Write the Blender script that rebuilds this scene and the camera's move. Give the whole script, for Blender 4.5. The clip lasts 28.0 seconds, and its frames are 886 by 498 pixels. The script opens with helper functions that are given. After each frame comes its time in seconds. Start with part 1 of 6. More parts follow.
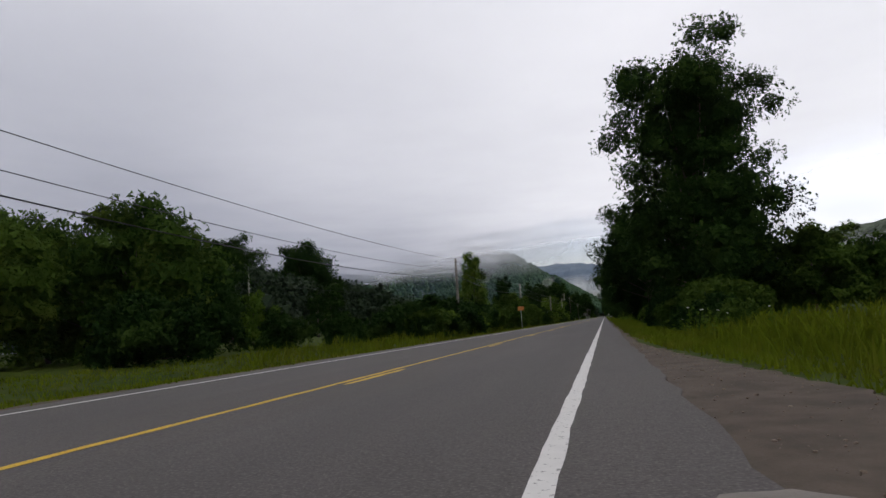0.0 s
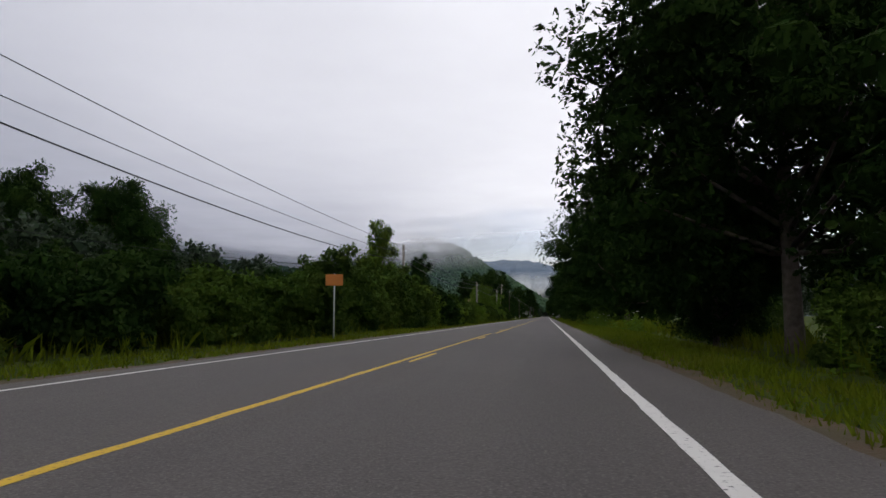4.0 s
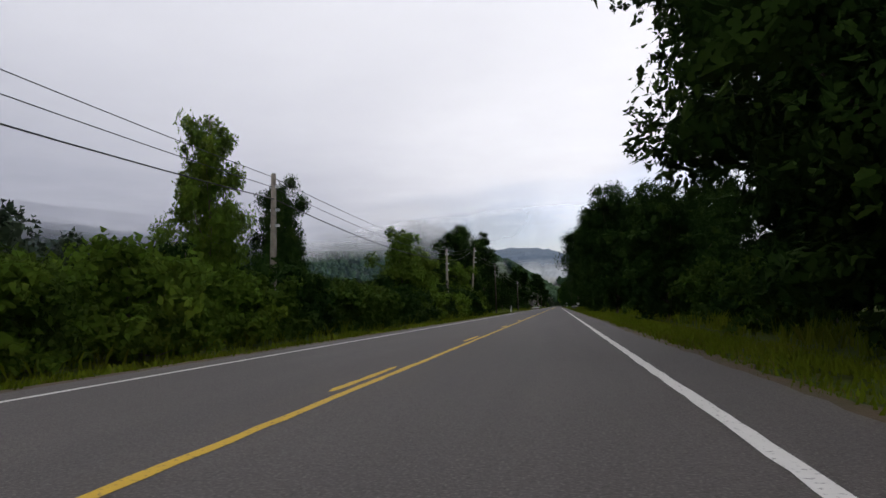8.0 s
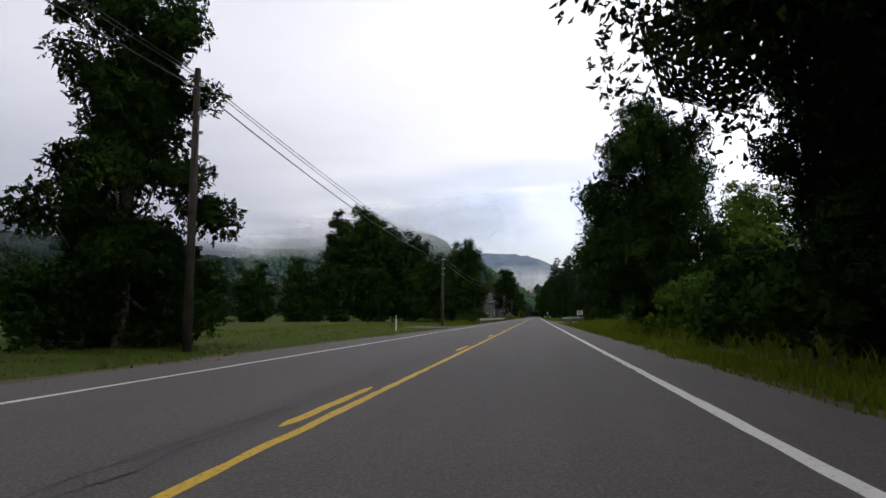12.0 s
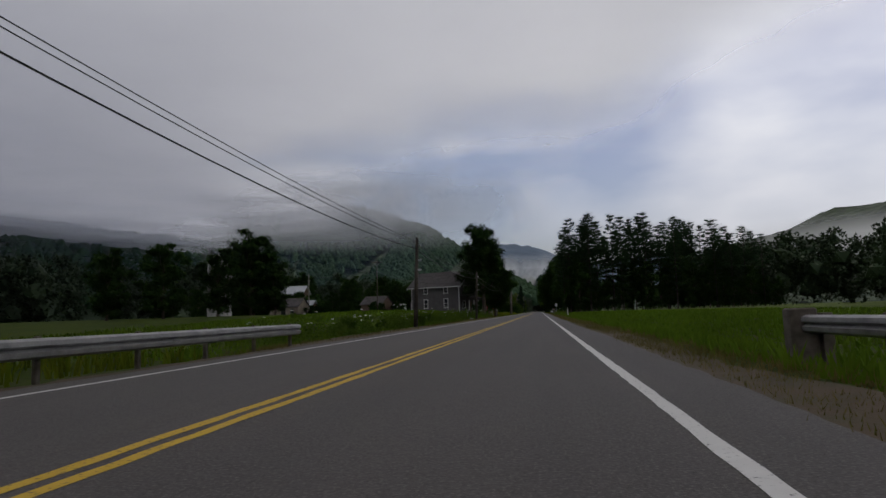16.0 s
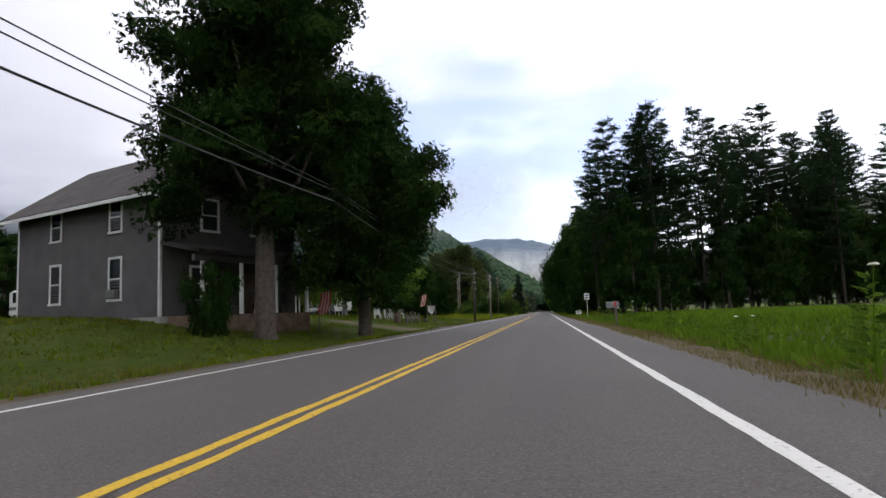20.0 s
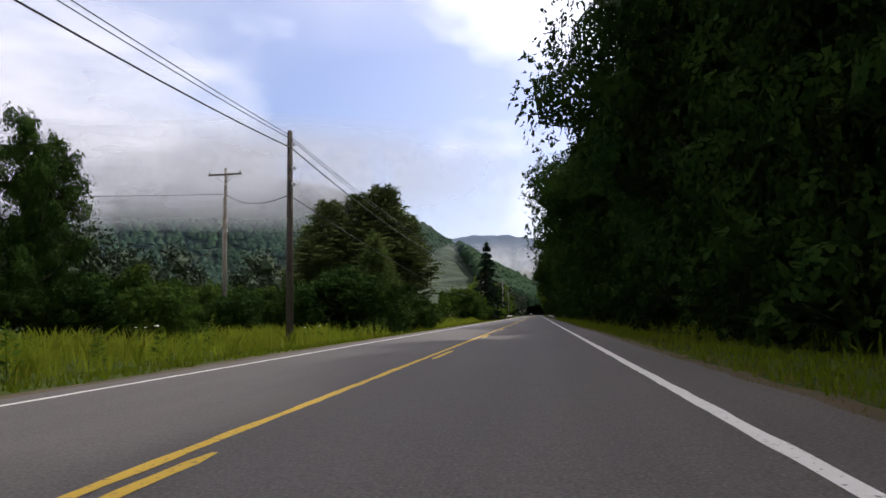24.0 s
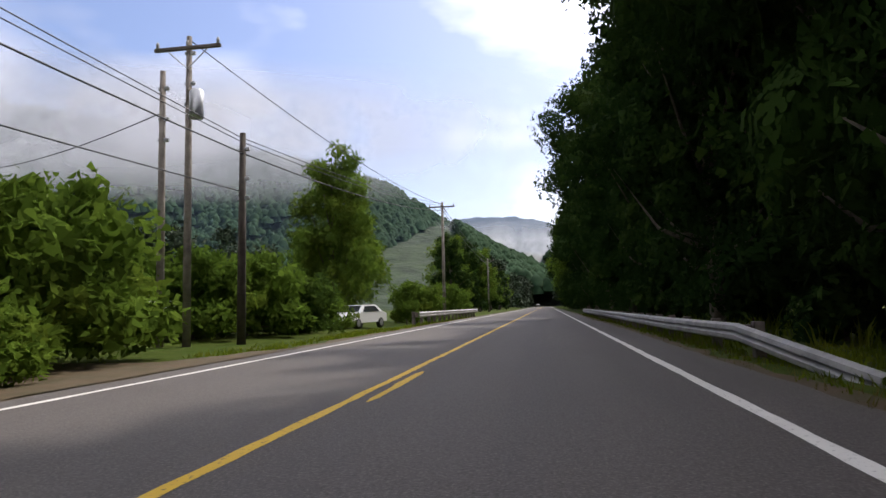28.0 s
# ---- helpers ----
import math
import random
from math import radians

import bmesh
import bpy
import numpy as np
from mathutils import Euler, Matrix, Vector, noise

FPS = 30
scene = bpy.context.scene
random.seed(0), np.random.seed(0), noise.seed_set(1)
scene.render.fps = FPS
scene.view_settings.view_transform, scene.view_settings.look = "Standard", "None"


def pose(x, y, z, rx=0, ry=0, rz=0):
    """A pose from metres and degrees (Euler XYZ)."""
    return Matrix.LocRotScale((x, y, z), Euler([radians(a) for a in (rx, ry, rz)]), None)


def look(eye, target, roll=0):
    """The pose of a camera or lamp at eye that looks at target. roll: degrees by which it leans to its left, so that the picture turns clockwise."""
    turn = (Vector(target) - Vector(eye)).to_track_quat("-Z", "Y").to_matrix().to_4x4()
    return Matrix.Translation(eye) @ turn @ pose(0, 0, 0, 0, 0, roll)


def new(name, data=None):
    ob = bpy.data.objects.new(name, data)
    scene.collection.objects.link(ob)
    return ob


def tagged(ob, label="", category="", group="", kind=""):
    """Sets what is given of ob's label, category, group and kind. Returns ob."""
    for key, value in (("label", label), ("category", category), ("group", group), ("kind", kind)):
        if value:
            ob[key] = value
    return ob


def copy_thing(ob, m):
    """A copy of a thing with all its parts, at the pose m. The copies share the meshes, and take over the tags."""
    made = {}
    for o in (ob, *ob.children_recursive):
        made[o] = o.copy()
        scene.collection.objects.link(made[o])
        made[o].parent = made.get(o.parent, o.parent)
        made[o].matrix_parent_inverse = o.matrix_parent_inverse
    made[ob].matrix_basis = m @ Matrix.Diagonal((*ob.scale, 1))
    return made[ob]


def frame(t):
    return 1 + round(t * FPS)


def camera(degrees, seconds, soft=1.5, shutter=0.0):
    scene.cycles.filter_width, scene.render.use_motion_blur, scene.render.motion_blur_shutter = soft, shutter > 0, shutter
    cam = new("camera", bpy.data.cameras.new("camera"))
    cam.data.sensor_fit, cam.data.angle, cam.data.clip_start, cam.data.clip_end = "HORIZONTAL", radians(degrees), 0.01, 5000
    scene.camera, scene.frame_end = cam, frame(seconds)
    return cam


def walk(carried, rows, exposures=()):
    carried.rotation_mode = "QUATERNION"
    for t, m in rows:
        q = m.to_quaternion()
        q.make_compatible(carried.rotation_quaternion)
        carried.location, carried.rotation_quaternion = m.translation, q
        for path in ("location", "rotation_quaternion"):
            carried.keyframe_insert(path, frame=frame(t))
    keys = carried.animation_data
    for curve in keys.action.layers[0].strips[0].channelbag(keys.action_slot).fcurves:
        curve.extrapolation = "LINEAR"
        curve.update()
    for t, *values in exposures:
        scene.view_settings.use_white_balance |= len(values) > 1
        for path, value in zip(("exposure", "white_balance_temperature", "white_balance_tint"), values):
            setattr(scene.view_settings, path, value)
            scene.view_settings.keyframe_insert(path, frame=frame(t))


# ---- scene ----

# ---- camera ----
cam = camera(69.0, 28.0, soft=1.5)
# seconds, x, y, z, yaw to the left, pitch up, roll
PATH = [
    (0, 0.365, 0.0, 0.774, 13.61, 6.84, -3.61),
    (0.5, 0.104, 6.525, 0.788, 12.22, 6.48, -2.77),
    (1, -0.157, 13.049, 0.802, 10.79, 5.65, -3.09),
    (1.5, -0.249, 19.765, 0.819, 8.31, 5.54, -1.58),
    (2, -0.341, 26.709, 0.837, 10.73, 5.44, 1.17),
    (2.5, -0.628, 33.962, 0.834, 12.49, 5.93, -2.16),
    (3, -0.916, 41.85, 0.83, 9.1, 6.27, -3.71),
    (3.5, -0.924, 50.428, 0.848, 8.5, 6.14, -1.36),
    (5.5, -0.865, 89.557, 0.861, 9.7, 5.65, 0.97),
    (6, -1.083, 101.183, 0.872, 9.94, 5.91, -1.05),
    (6.5, -1.082, 113.164, 0.867, 9.09, 5.05, -3.15),
    (7, -1.08, 125.364, 0.862, 8.71, 5.41, -0.71),
    (7.5, -1.13, 137.661, 0.867, 9.37, 5.26, -0.53),
    (8, -1.18, 149.902, 0.873, 10.0, 5.33, -1.62),
    (8.5, -1.357, 161.917, 0.894, 10.04, 5.51, -2.93),
    (9, -1.534, 173.86, 0.916, 9.39, 5.53, -2.84),
    (9.5, -1.489, 186.6, 0.888, 8.39, 5.79, -2.75),
    (10, -1.475, 200.126, 0.883, 8.54, 5.67, -0.41),
    (10.5, -1.52, 214.251, 0.891, 8.76, 4.89, -0.59),
    (11, -1.566, 228.574, 0.9, 8.84, 5.14, 0.27),
    (11.5, -1.599, 242.842, 0.892, 9.06, 5.78, -2.32),
    (12, -1.631, 257.338, 0.884, 8.14, 6.01, -0.28),
    (12.5, -1.288, 272.039, 0.85, 7.79, 6.08, 1.22),
    (14.5, -1.357, 332.816, 0.896, 8.04, 6.05, -2.77),
    (15, -1.256, 347.417, 0.879, 8.06, 5.75, -0.33),
    (15.5, -1.129, 361.736, 0.848, 8.55, 4.27, -1.3),
    (16, -1.001, 376.124, 0.817, 8.33, 5.75, -1.76),
    (16.5, -0.944, 390.348, 0.837, 8.08, 4.88, -1.57),
    (17, -0.886, 404.38, 0.857, 8.23, 5.23, -0.91),
    (17.5, -0.862, 418.187, 0.833, 8.53, 5.21, -1.1),
    (18, -0.838, 431.835, 0.809, 8.58, 5.58, -2.21),
    (18.5, -0.903, 445.393, 0.833, 8.03, 5.61, -1.74),
    (19, -0.967, 459.053, 0.857, 8.42, 5.37, 0.69),
    (19.5, -1.154, 472.834, 0.861, 8.92, 5.61, -0.15),
    (20, -1.341, 486.694, 0.865, 8.75, 5.81, -2.21),
    (20.5, -1.401, 500.489, 0.864, 8.43, 6.0, -1.93),
    (21, -1.377, 514.142, 0.854, 8.19, 5.78, -1.03),
    (21.5, -1.419, 527.864, 0.863, 8.6, 5.68, -0.77),
    (23.5, -1.367, 589.772, 0.839, 8.53, 5.92, -0.52),
    (24, -1.4, 606.038, 0.828, 8.15, 6.01, -1.62),
    (24.5, -1.337, 622.269, 0.836, 8.21, 5.34, -0.43),
    (25, -1.274, 638.397, 0.843, 8.58, 5.71, 0.49),
    (25.5, -1.312, 654.357, 0.854, 8.84, 5.48, -0.47),
    (26, -1.351, 670.117, 0.865, 8.81, 5.93, -2.4),
    (26.5, -1.37, 685.708, 0.871, 8.34, 5.62, -0.75),
    (27, -1.38, 700.875, 0.873, 9.03, 5.65, -1.04),
    (27.5, -1.531, 715.551, 0.896, 9.07, 5.66, -2.44),
    (28, -1.681, 729.848, 0.92, 8.99, 5.19, -1.5),
]


def aim(x, y, z, yaw, pitch, roll):
    ahead = (-math.sin(radians(yaw)) * math.cos(radians(pitch)), math.cos(radians(yaw)) * math.cos(radians(pitch)), math.sin(radians(pitch)))
    return look((x, y, z), (x + ahead[0], y + ahead[1], z + ahead[2]), roll)


walk(cam, [(t, aim(*row)) for t, *row in PATH],
     exposures=[(t, stops, 6250.0 if t < 23 else 6350.0, 10.5 if t < 23 else 14.0) for t, stops in ((0.0, -0.9), (1.5, -0.95), (2.0, -0.9), (3.0, -0.95), (3.5, -0.85), (6.0, -0.65), (7.0, -0.7), (9.0, -0.75), (10.0, -0.75), (11.0, -0.42), (12.5, -0.7), (14.5, -1.6), (16.0, -1.6), (18.0, -1.3), (19.0, -1.1), (20.0, -0.2), (20.5, 0.0), (21.5, 0.0), (24.0, -0.3), (25.0, 0.0), (26.0, 0.2), (27.0, -0.12), (28.0, -0.05))])

# ---- world, sun ----
SUN_AZ, SUN_EL = 31.0, 48.0
sun_way = Vector((math.sin(radians(SUN_AZ)) * math.cos(radians(SUN_EL)), math.cos(radians(SUN_AZ)) * math.cos(radians(SUN_EL)), math.sin(radians(SUN_EL))))
sun = new("sun", bpy.data.lights.new("sun", "SUN"))
sun.data.energy, sun.data.angle, sun.data.color = 4.8, radians(2.0), (1.0, 0.93, 0.80)
sun.matrix_world = look(sun_way * 100, (0, 0, 0))


class Nodes:
    """A short way to write node trees."""

    def __init__(self, tree):
        self.tree = tree
        tree.nodes.clear()

    def add(self, kind, settings=None, **inputs):
        node = self.tree.nodes.new(kind)
        if settings and "operation" in settings:
            node.operation = settings["operation"]
        for key, value in inputs.items():
            self.put(node, key, value)
        return node

    def put(self, node, key, value):
        socket = node.inputs[int(key[1:])] if key[0] == "i" and key[1:].isdigit() else node.inputs[key.replace("_", " ")]
        if isinstance(value, bpy.types.NodeSocket):
            self.tree.links.new(value, socket)
        else:
            socket.default_value = value

    def noise(self, scale, detail=4.0, vector=None, rough=0.55):
        node = self.add("ShaderNodeTexNoise", None, Scale=scale, Detail=detail, Roughness=rough)
        if vector is not None:
            self.put(node, "Vector", vector)
        return node.outputs["Fac"]

    def ramp(self, fac, *stops):
        node = self.add("ShaderNodeValToRGB", None, Fac=fac)
        e = node.color_ramp.elements
        while len(e) < len(stops):
            e.new(0.5)
        for el, (at, c) in zip(e, stops):
            el.position, el.color = at, (*c, 1) if len(c) == 3 else c
        return node.outputs["Color"]

    def mix(self, fac, a, b, blend="MIX"):
        node = self.add("ShaderNodeMix")
        node.data_type, node.blend_type = "RGBA", blend
        self.put(node, "i0", fac)
        for key, value in (("i6", a), ("i7", b)):
            self.put(node, key, (*value, 1) if isinstance(value, tuple) and len(value) == 3 else value)
        return node.outputs[2]

    def maths(self, op, a, b=0.0, clamp=False):
        node = self.add("ShaderNodeMath", {"operation": op})
        node.use_clamp = clamp
        self.put(node, "i0", a)
        self.put(node, "i1", b)
        return node.outputs[0]


def grey(v):
    return (v, v, v)


def make_world():
    world = bpy.data.worlds.new("sky")
    scene.world = world
    world.use_nodes = True
    n = Nodes(world.node_tree)
    sky = n.add("ShaderNodeTexSky")
    sky.sky_type, sky.sun_disc, sky.sun_elevation, sky.sun_rotation = "NISHITA", False, radians(SUN_EL), radians(SUN_AZ)
    sky.air_density, sky.dust_density = 1.1, 2.0
    way = n.add("ShaderNodeTexCoord").outputs["Generated"]
    flat = n.add("ShaderNodeMapping", None, Vector=way, Scale=(1.0, 1.0, 2.4), Location=(0.35, 0.1, 0.0)).outputs[0]
    soft = n.noise(1.9, 3, flat, 0.5)
    fine = n.noise(5.0, 4, flat, 0.5)
    cover = n.maths("ADD", n.maths("MULTIPLY", soft, 0.66), n.maths("MULTIPLY", fine, 0.34))
    # the cloud breaks up to the left of the valley's end
    gap = Vector((math.sin(radians(-34)) * math.cos(radians(25)), math.cos(radians(-34)) * math.cos(radians(25)), math.sin(radians(25))))
    near_gap = n.add("ShaderNodeVectorMath", {"operation": "DOT_PRODUCT"}, i0=way, i1=tuple(gap)).outputs["Value"]
    cover = n.maths("SUBTRACT", cover, n.maths("MULTIPLY", n.ramp(near_gap, (0.89, grey(0.0)), (0.985, grey(1.0))), 0.25))
    slot = n.add("ShaderNodeVectorMath", {"operation": "DOT_PRODUCT"}, i0=way, i1=(-0.08, 0.975, 0.207)).outputs["Value"]
    cover = n.maths("SUBTRACT", cover, n.maths("MULTIPLY", n.ramp(slot, (0.935, grey(0.0)), (0.985, grey(1.0))), 0.22))
    cover = n.ramp(cover, (0.28, grey(0.0)), (0.52, grey(1.0)))
    dot = n.add("ShaderNodeVectorMath", {"operation": "DOT_PRODUCT"}, i0=way, i1=tuple(sun_way)).outputs["Value"]
    toward = n.ramp(dot, (0.4, grey(0.0)), (0.9, grey(1.0)))
    cloud = n.mix(n.ramp(n.noise(2.3, 6, flat), (0.35, grey(0.0)), (0.65, grey(1.0))), (0.58, 0.585, 0.67), (0.80, 0.80, 0.875))
    cloud = n.mix(toward, cloud, (2.7, 2.68, 2.75))
    blue = n.mix(1.0, sky.outputs[0], (0.165, 0.163, 0.185), "MULTIPLY")
    colour = n.mix(n.maths("MULTIPLY", cover, 0.97), blue, cloud)
    back = n.add("ShaderNodeBackground", None, Color=colour, Strength=1.0)
    n.add("ShaderNodeOutputWorld", None, Surface=back.outputs[0])


make_world()


# ---- materials ----
def material(name, base, rough=0.8, metal=0.0, bump=None, through_light=0.0, gloss=0.3):
    """base: a function of Nodes and the place in metres that gives a colour; bump: (scale, depth)."""
    m = bpy.data.materials.new(name)
    m.use_nodes = True
    n = Nodes(m.node_tree)
    place = n.add("ShaderNodeTexCoord").outputs["Object"]
    colour = base(n, place)
    shader = n.add("ShaderNodeBsdfPrincipled", None, Base_Color=(*colour, 1) if isinstance(colour, tuple) else colour, Roughness=rough, Metallic=metal)
    shader.inputs["Specular IOR Level"].default_value = gloss
    if bump:
        b = n.add("ShaderNodeBump", None, Strength=0.6, Distance=bump[1], Height=n.noise(bump[0], 6, place))
        n.put(shader, "Normal", b.outputs[0])
    out = shader.outputs[0]
    if through_light:
        t = n.add("ShaderNodeBsdfTranslucent", None, Color=colour)
        mixed = n.add("ShaderNodeMixShader", None, i0=through_light, i1=out, i2=t.outputs[0])
        out = mixed.outputs[0]
    n.add("ShaderNodeOutputMaterial", None, Surface=out)
    return m


def two(a, b, scale=3.0, fine=None, low=0.35, high=0.65):
    """A colour that wanders between a and b, with a finer grain on it."""

    def base(n, place):
        c = n.mix(n.ramp(n.noise(scale, 5, place), (low, grey(0.0)), (high, grey(1.0))), a, b)
        if fine:
            c = n.mix(n.maths("MULTIPLY", n.noise(fine, 4, place), 0.5), c, tuple(v * 0.45 for v in a))
        return c

    return base


def foliage(name, a, b, tip, light, cells=0.0, open_from=0.6):
    """cells: how many small leaves to a metre each spray is cut into."""
    m = material(name, leaves_of(a, b, tip), 0.9, through_light=light, gloss=0.02)
    if cells:
        cut_leaves(m, cells, open_from)
    return m


def cut_leaves(m, cells, open_from):
    """Cuts sprays into single leaves with gaps between them."""
    tree = m.node_tree
    end = [n for n in tree.nodes if n.type == "OUTPUT_MATERIAL"][0]
    body = end.inputs["Surface"].links[0].from_socket
    place = tree.nodes.new("ShaderNodeTexCoord").outputs["Object"]
    cell = tree.nodes.new("ShaderNodeTexVoronoi")
    cell.inputs["Scale"].default_value = cells
    tree.links.new(place, cell.inputs["Vector"])
    gap = tree.nodes.new("ShaderNodeMath")
    gap.operation = "GREATER_THAN"
    gap.inputs[1].default_value = open_from
    tree.links.new(cell.outputs["Distance"], gap.inputs[0])
    mixed = tree.nodes.new("ShaderNodeMixShader")
    clear = tree.nodes.new("ShaderNodeBsdfTransparent")
    tree.links.new(gap.outputs[0], mixed.inputs[0])
    tree.links.new(body, mixed.inputs[1])
    tree.links.new(clear.outputs[0], mixed.inputs[2])
    tree.links.new(mixed.outputs[0], end.inputs["Surface"])


def leaves_of(a, b, tip):
    """Foliage: each tree differs, each leaf differs, and large parts of a crown differ."""

    def base(n, place):
        leaf = n.add("ShaderNodeNewGeometry").outputs["Random Per Island"]
        tree = n.add("ShaderNodeObjectInfo").outputs["Random"]
        c = n.mix(n.maths("ADD", n.maths("MULTIPLY", leaf, 0.55), n.maths("MULTIPLY", tree, 0.45)), a, b)
        return n.mix(n.ramp(n.noise(0.35, 3, place), (0.5, grey(0.0)), (0.75, grey(0.7))), c, tip)

    return base


M = {}
M["leaf"] = foliage("leaf", (0.011, 0.026, 0.006), (0.027, 0.053, 0.010), (0.042, 0.070, 0.012), 0.2, 8.5)
# light green kinds of leaf, brightened further to stand in for sunlit foliage
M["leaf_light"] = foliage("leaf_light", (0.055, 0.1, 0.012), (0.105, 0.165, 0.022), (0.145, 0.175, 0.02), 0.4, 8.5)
M["sumac"] = foliage("sumac_leaf", (0.025, 0.052, 0.009), (0.058, 0.096, 0.014), (0.085, 0.104, 0.016), 0.28, 9.0)
M["needle"] = foliage("needle", (0.016, 0.036, 0.018), (0.036, 0.066, 0.027), (0.048, 0.07, 0.025), 0.12, 5.0)
# needle colour brightened so that the young pines pass for sunlit
M["needle_sunlit"] = foliage("sunlit_young_needle", (0.05, 0.085, 0.02), (0.09, 0.13, 0.035), (0.11, 0.14, 0.035), 0.3, 7.0)
# needles once more, with sunlight put into the colour for the old pines
M["needle_lit"] = foliage("sunlit_old_needle", (0.045, 0.07, 0.022), (0.095, 0.125, 0.038), (0.12, 0.135, 0.04), 0.25, 6.0)
# yellow-green blades, their colour raised to carry the sun on the meadow
M["meadow_grass"] = foliage("sunlit_meadow_blade", (0.11, 0.15, 0.011), (0.20, 0.235, 0.02), (0.23, 0.22, 0.03), 0.5)
M["spruce"] = foliage("spruce_needle", (0.010, 0.023, 0.015), (0.022, 0.04, 0.024), (0.024, 0.04, 0.024), 0.06, 7.0, 0.65)
M["grass"] = foliage("grass_blade", (0.066, 0.098, 0.006), (0.118, 0.15, 0.010), (0.14, 0.14, 0.018), 0.4)
M["crop"] = foliage("crop_leaf", (0.06, 0.115, 0.008), (0.105, 0.175, 0.013), (0.12, 0.175, 0.014), 0.4)
M["dry_grass"] = foliage("dry_grass", (0.15, 0.115, 0.04), (0.1, 0.11, 0.025), (0.2, 0.15, 0.06), 0.3)
M["flower"] = material("white_flower", two((0.62, 0.62, 0.56), (0.45, 0.45, 0.35), 9), 0.8)
M["bark"] = material("bark", two((0.07, 0.055, 0.042), (0.13, 0.11, 0.09), 7, 40), 0.95, bump=(16, 0.02))
M["pine_bark"] = material("pine_bark", two((0.03, 0.025, 0.02), (0.06, 0.05, 0.042), 6, 40), 0.95, bump=(16, 0.02))
M["pole"] = material("weathered_pole", two((0.17, 0.145, 0.12), (0.28, 0.25, 0.21), 4, 60), 0.9, bump=(40, 0.004))
M["pole_dark"] = material("tarred_pole", two((0.045, 0.036, 0.03), (0.08, 0.065, 0.05), 4, 60), 0.85, bump=(40, 0.004))
M["wire"] = material("cable", lambda n, p: (0.02, 0.02, 0.022), 0.6)
M["steel"] = material("galvanised_steel", two((0.42, 0.43, 0.44), (0.58, 0.59, 0.6), 2.5, 30), 0.42, 0.85)
M["rail"] = material("rail_steel", two((0.25, 0.25, 0.245), (0.42, 0.41, 0.39), 2.0, 22), 0.55, 0.55)
M["post"] = material("post_wood", two((0.09, 0.075, 0.06), (0.17, 0.145, 0.12), 5, 40), 0.9, bump=(30, 0.004))
M["concrete"] = material("concrete", two((0.34, 0.33, 0.31), (0.5, 0.49, 0.46), 1.4, 25), 0.9, bump=(30, 0.005))
M["white"] = material("white_paint", two((0.78, 0.78, 0.76), (0.66, 0.66, 0.63), 3, 30), 0.5)
M["siding"] = material("grey_siding", two((0.085, 0.08, 0.08), (0.115, 0.11, 0.108), 0.9, 14), 0.75)
M["shingle"] = material("roof_shingle", two((0.05, 0.045, 0.043), (0.095, 0.085, 0.08), 1.5, 18), 0.9, bump=(14, 0.006))
M["roof_metal"] = material("pale_metal_roof", two((0.36, 0.38, 0.39), (0.5, 0.51, 0.52), 0.6, 9), 0.45, 0.3)
M["cottage_grey"] = material("pale_grey_boards", two((0.19, 0.185, 0.175), (0.27, 0.265, 0.25), 0.9, 16), 0.8)
M["tan"] = material("tan_boards", two((0.24, 0.2, 0.15), (0.34, 0.29, 0.22), 1.2, 20), 0.85, bump=(22, 0.004))
M["brick"] = material("brick", two((0.25, 0.1, 0.07), (0.36, 0.16, 0.11), 6, 40), 0.9, bump=(30, 0.004))
M["glass"] = material("window_glass", lambda n, p: (0.03, 0.035, 0.04), 0.06, 0.0, gloss=1.0)
M["wood"] = material("old_barn_wood", two((0.10, 0.065, 0.045), (0.19, 0.14, 0.10), 2.4, 26), 0.9, bump=(24, 0.006))
M["dark"] = material("dark_opening", lambda n, p: (0.012, 0.012, 0.012), 0.9)
M["rust"] = material("rust_red_paint", two((0.14, 0.07, 0.045), (0.2, 0.11, 0.06), 2, 18), 0.8)
M["orange"] = material("orange_sign", lambda n, p: (0.42, 0.15, 0.03), 0.7)
M["sign_back"] = material("sign_aluminium", two((0.13, 0.13, 0.12), (0.2, 0.2, 0.185), 4, 30), 0.6, 0.4)
M["red"] = material("red_cloth", lambda n, p: (0.45, 0.03, 0.03), 0.85)
M["black"] = material("black_paint", lambda n, p: (0.015, 0.015, 0.016), 0.5)
M["car_white"] = material("white_car_paint", lambda n, p: (0.7, 0.7, 0.7), 0.25, gloss=0.6)
M["rubber"] = material("rubber", lambda n, p: (0.02, 0.02, 0.02), 0.85)


def asphalt(n, place):
    c = n.mix(n.ramp(n.noise(0.22, 5, place), (0.3, grey(0.0)), (0.7, grey(1.0))), (0.0654, 0.0570, 0.0521), (0.0850, 0.0740, 0.0679))
    stretched = n.add("ShaderNodeMapping", None, Vector=place, Scale=(1.0, 0.03, 1.0)).outputs[0]
    c = n.mix(n.ramp(n.noise(1.3, 3, stretched), (0.42, grey(0.0)), (0.62, grey(0.55))), c, (0.0534, 0.0470, 0.0437))
    c = n.mix(n.ramp(n.noise(9, 5, place), (0.35, grey(0.5)), (0.6, grey(0.0))), c, (0.0469, 0.0400, 0.0372))
    c = n.mix(n.ramp(n.noise(42, 3, place), (0.5, grey(0.0)), (0.68, grey(0.6))), c, (0.1635, 0.1440, 0.1302))
    return n.mix(n.ramp(n.noise(30, 2, place), (0.32, grey(0.65)), (0.46, grey(0.0))), c, (0.0316, 0.0270, 0.0251))


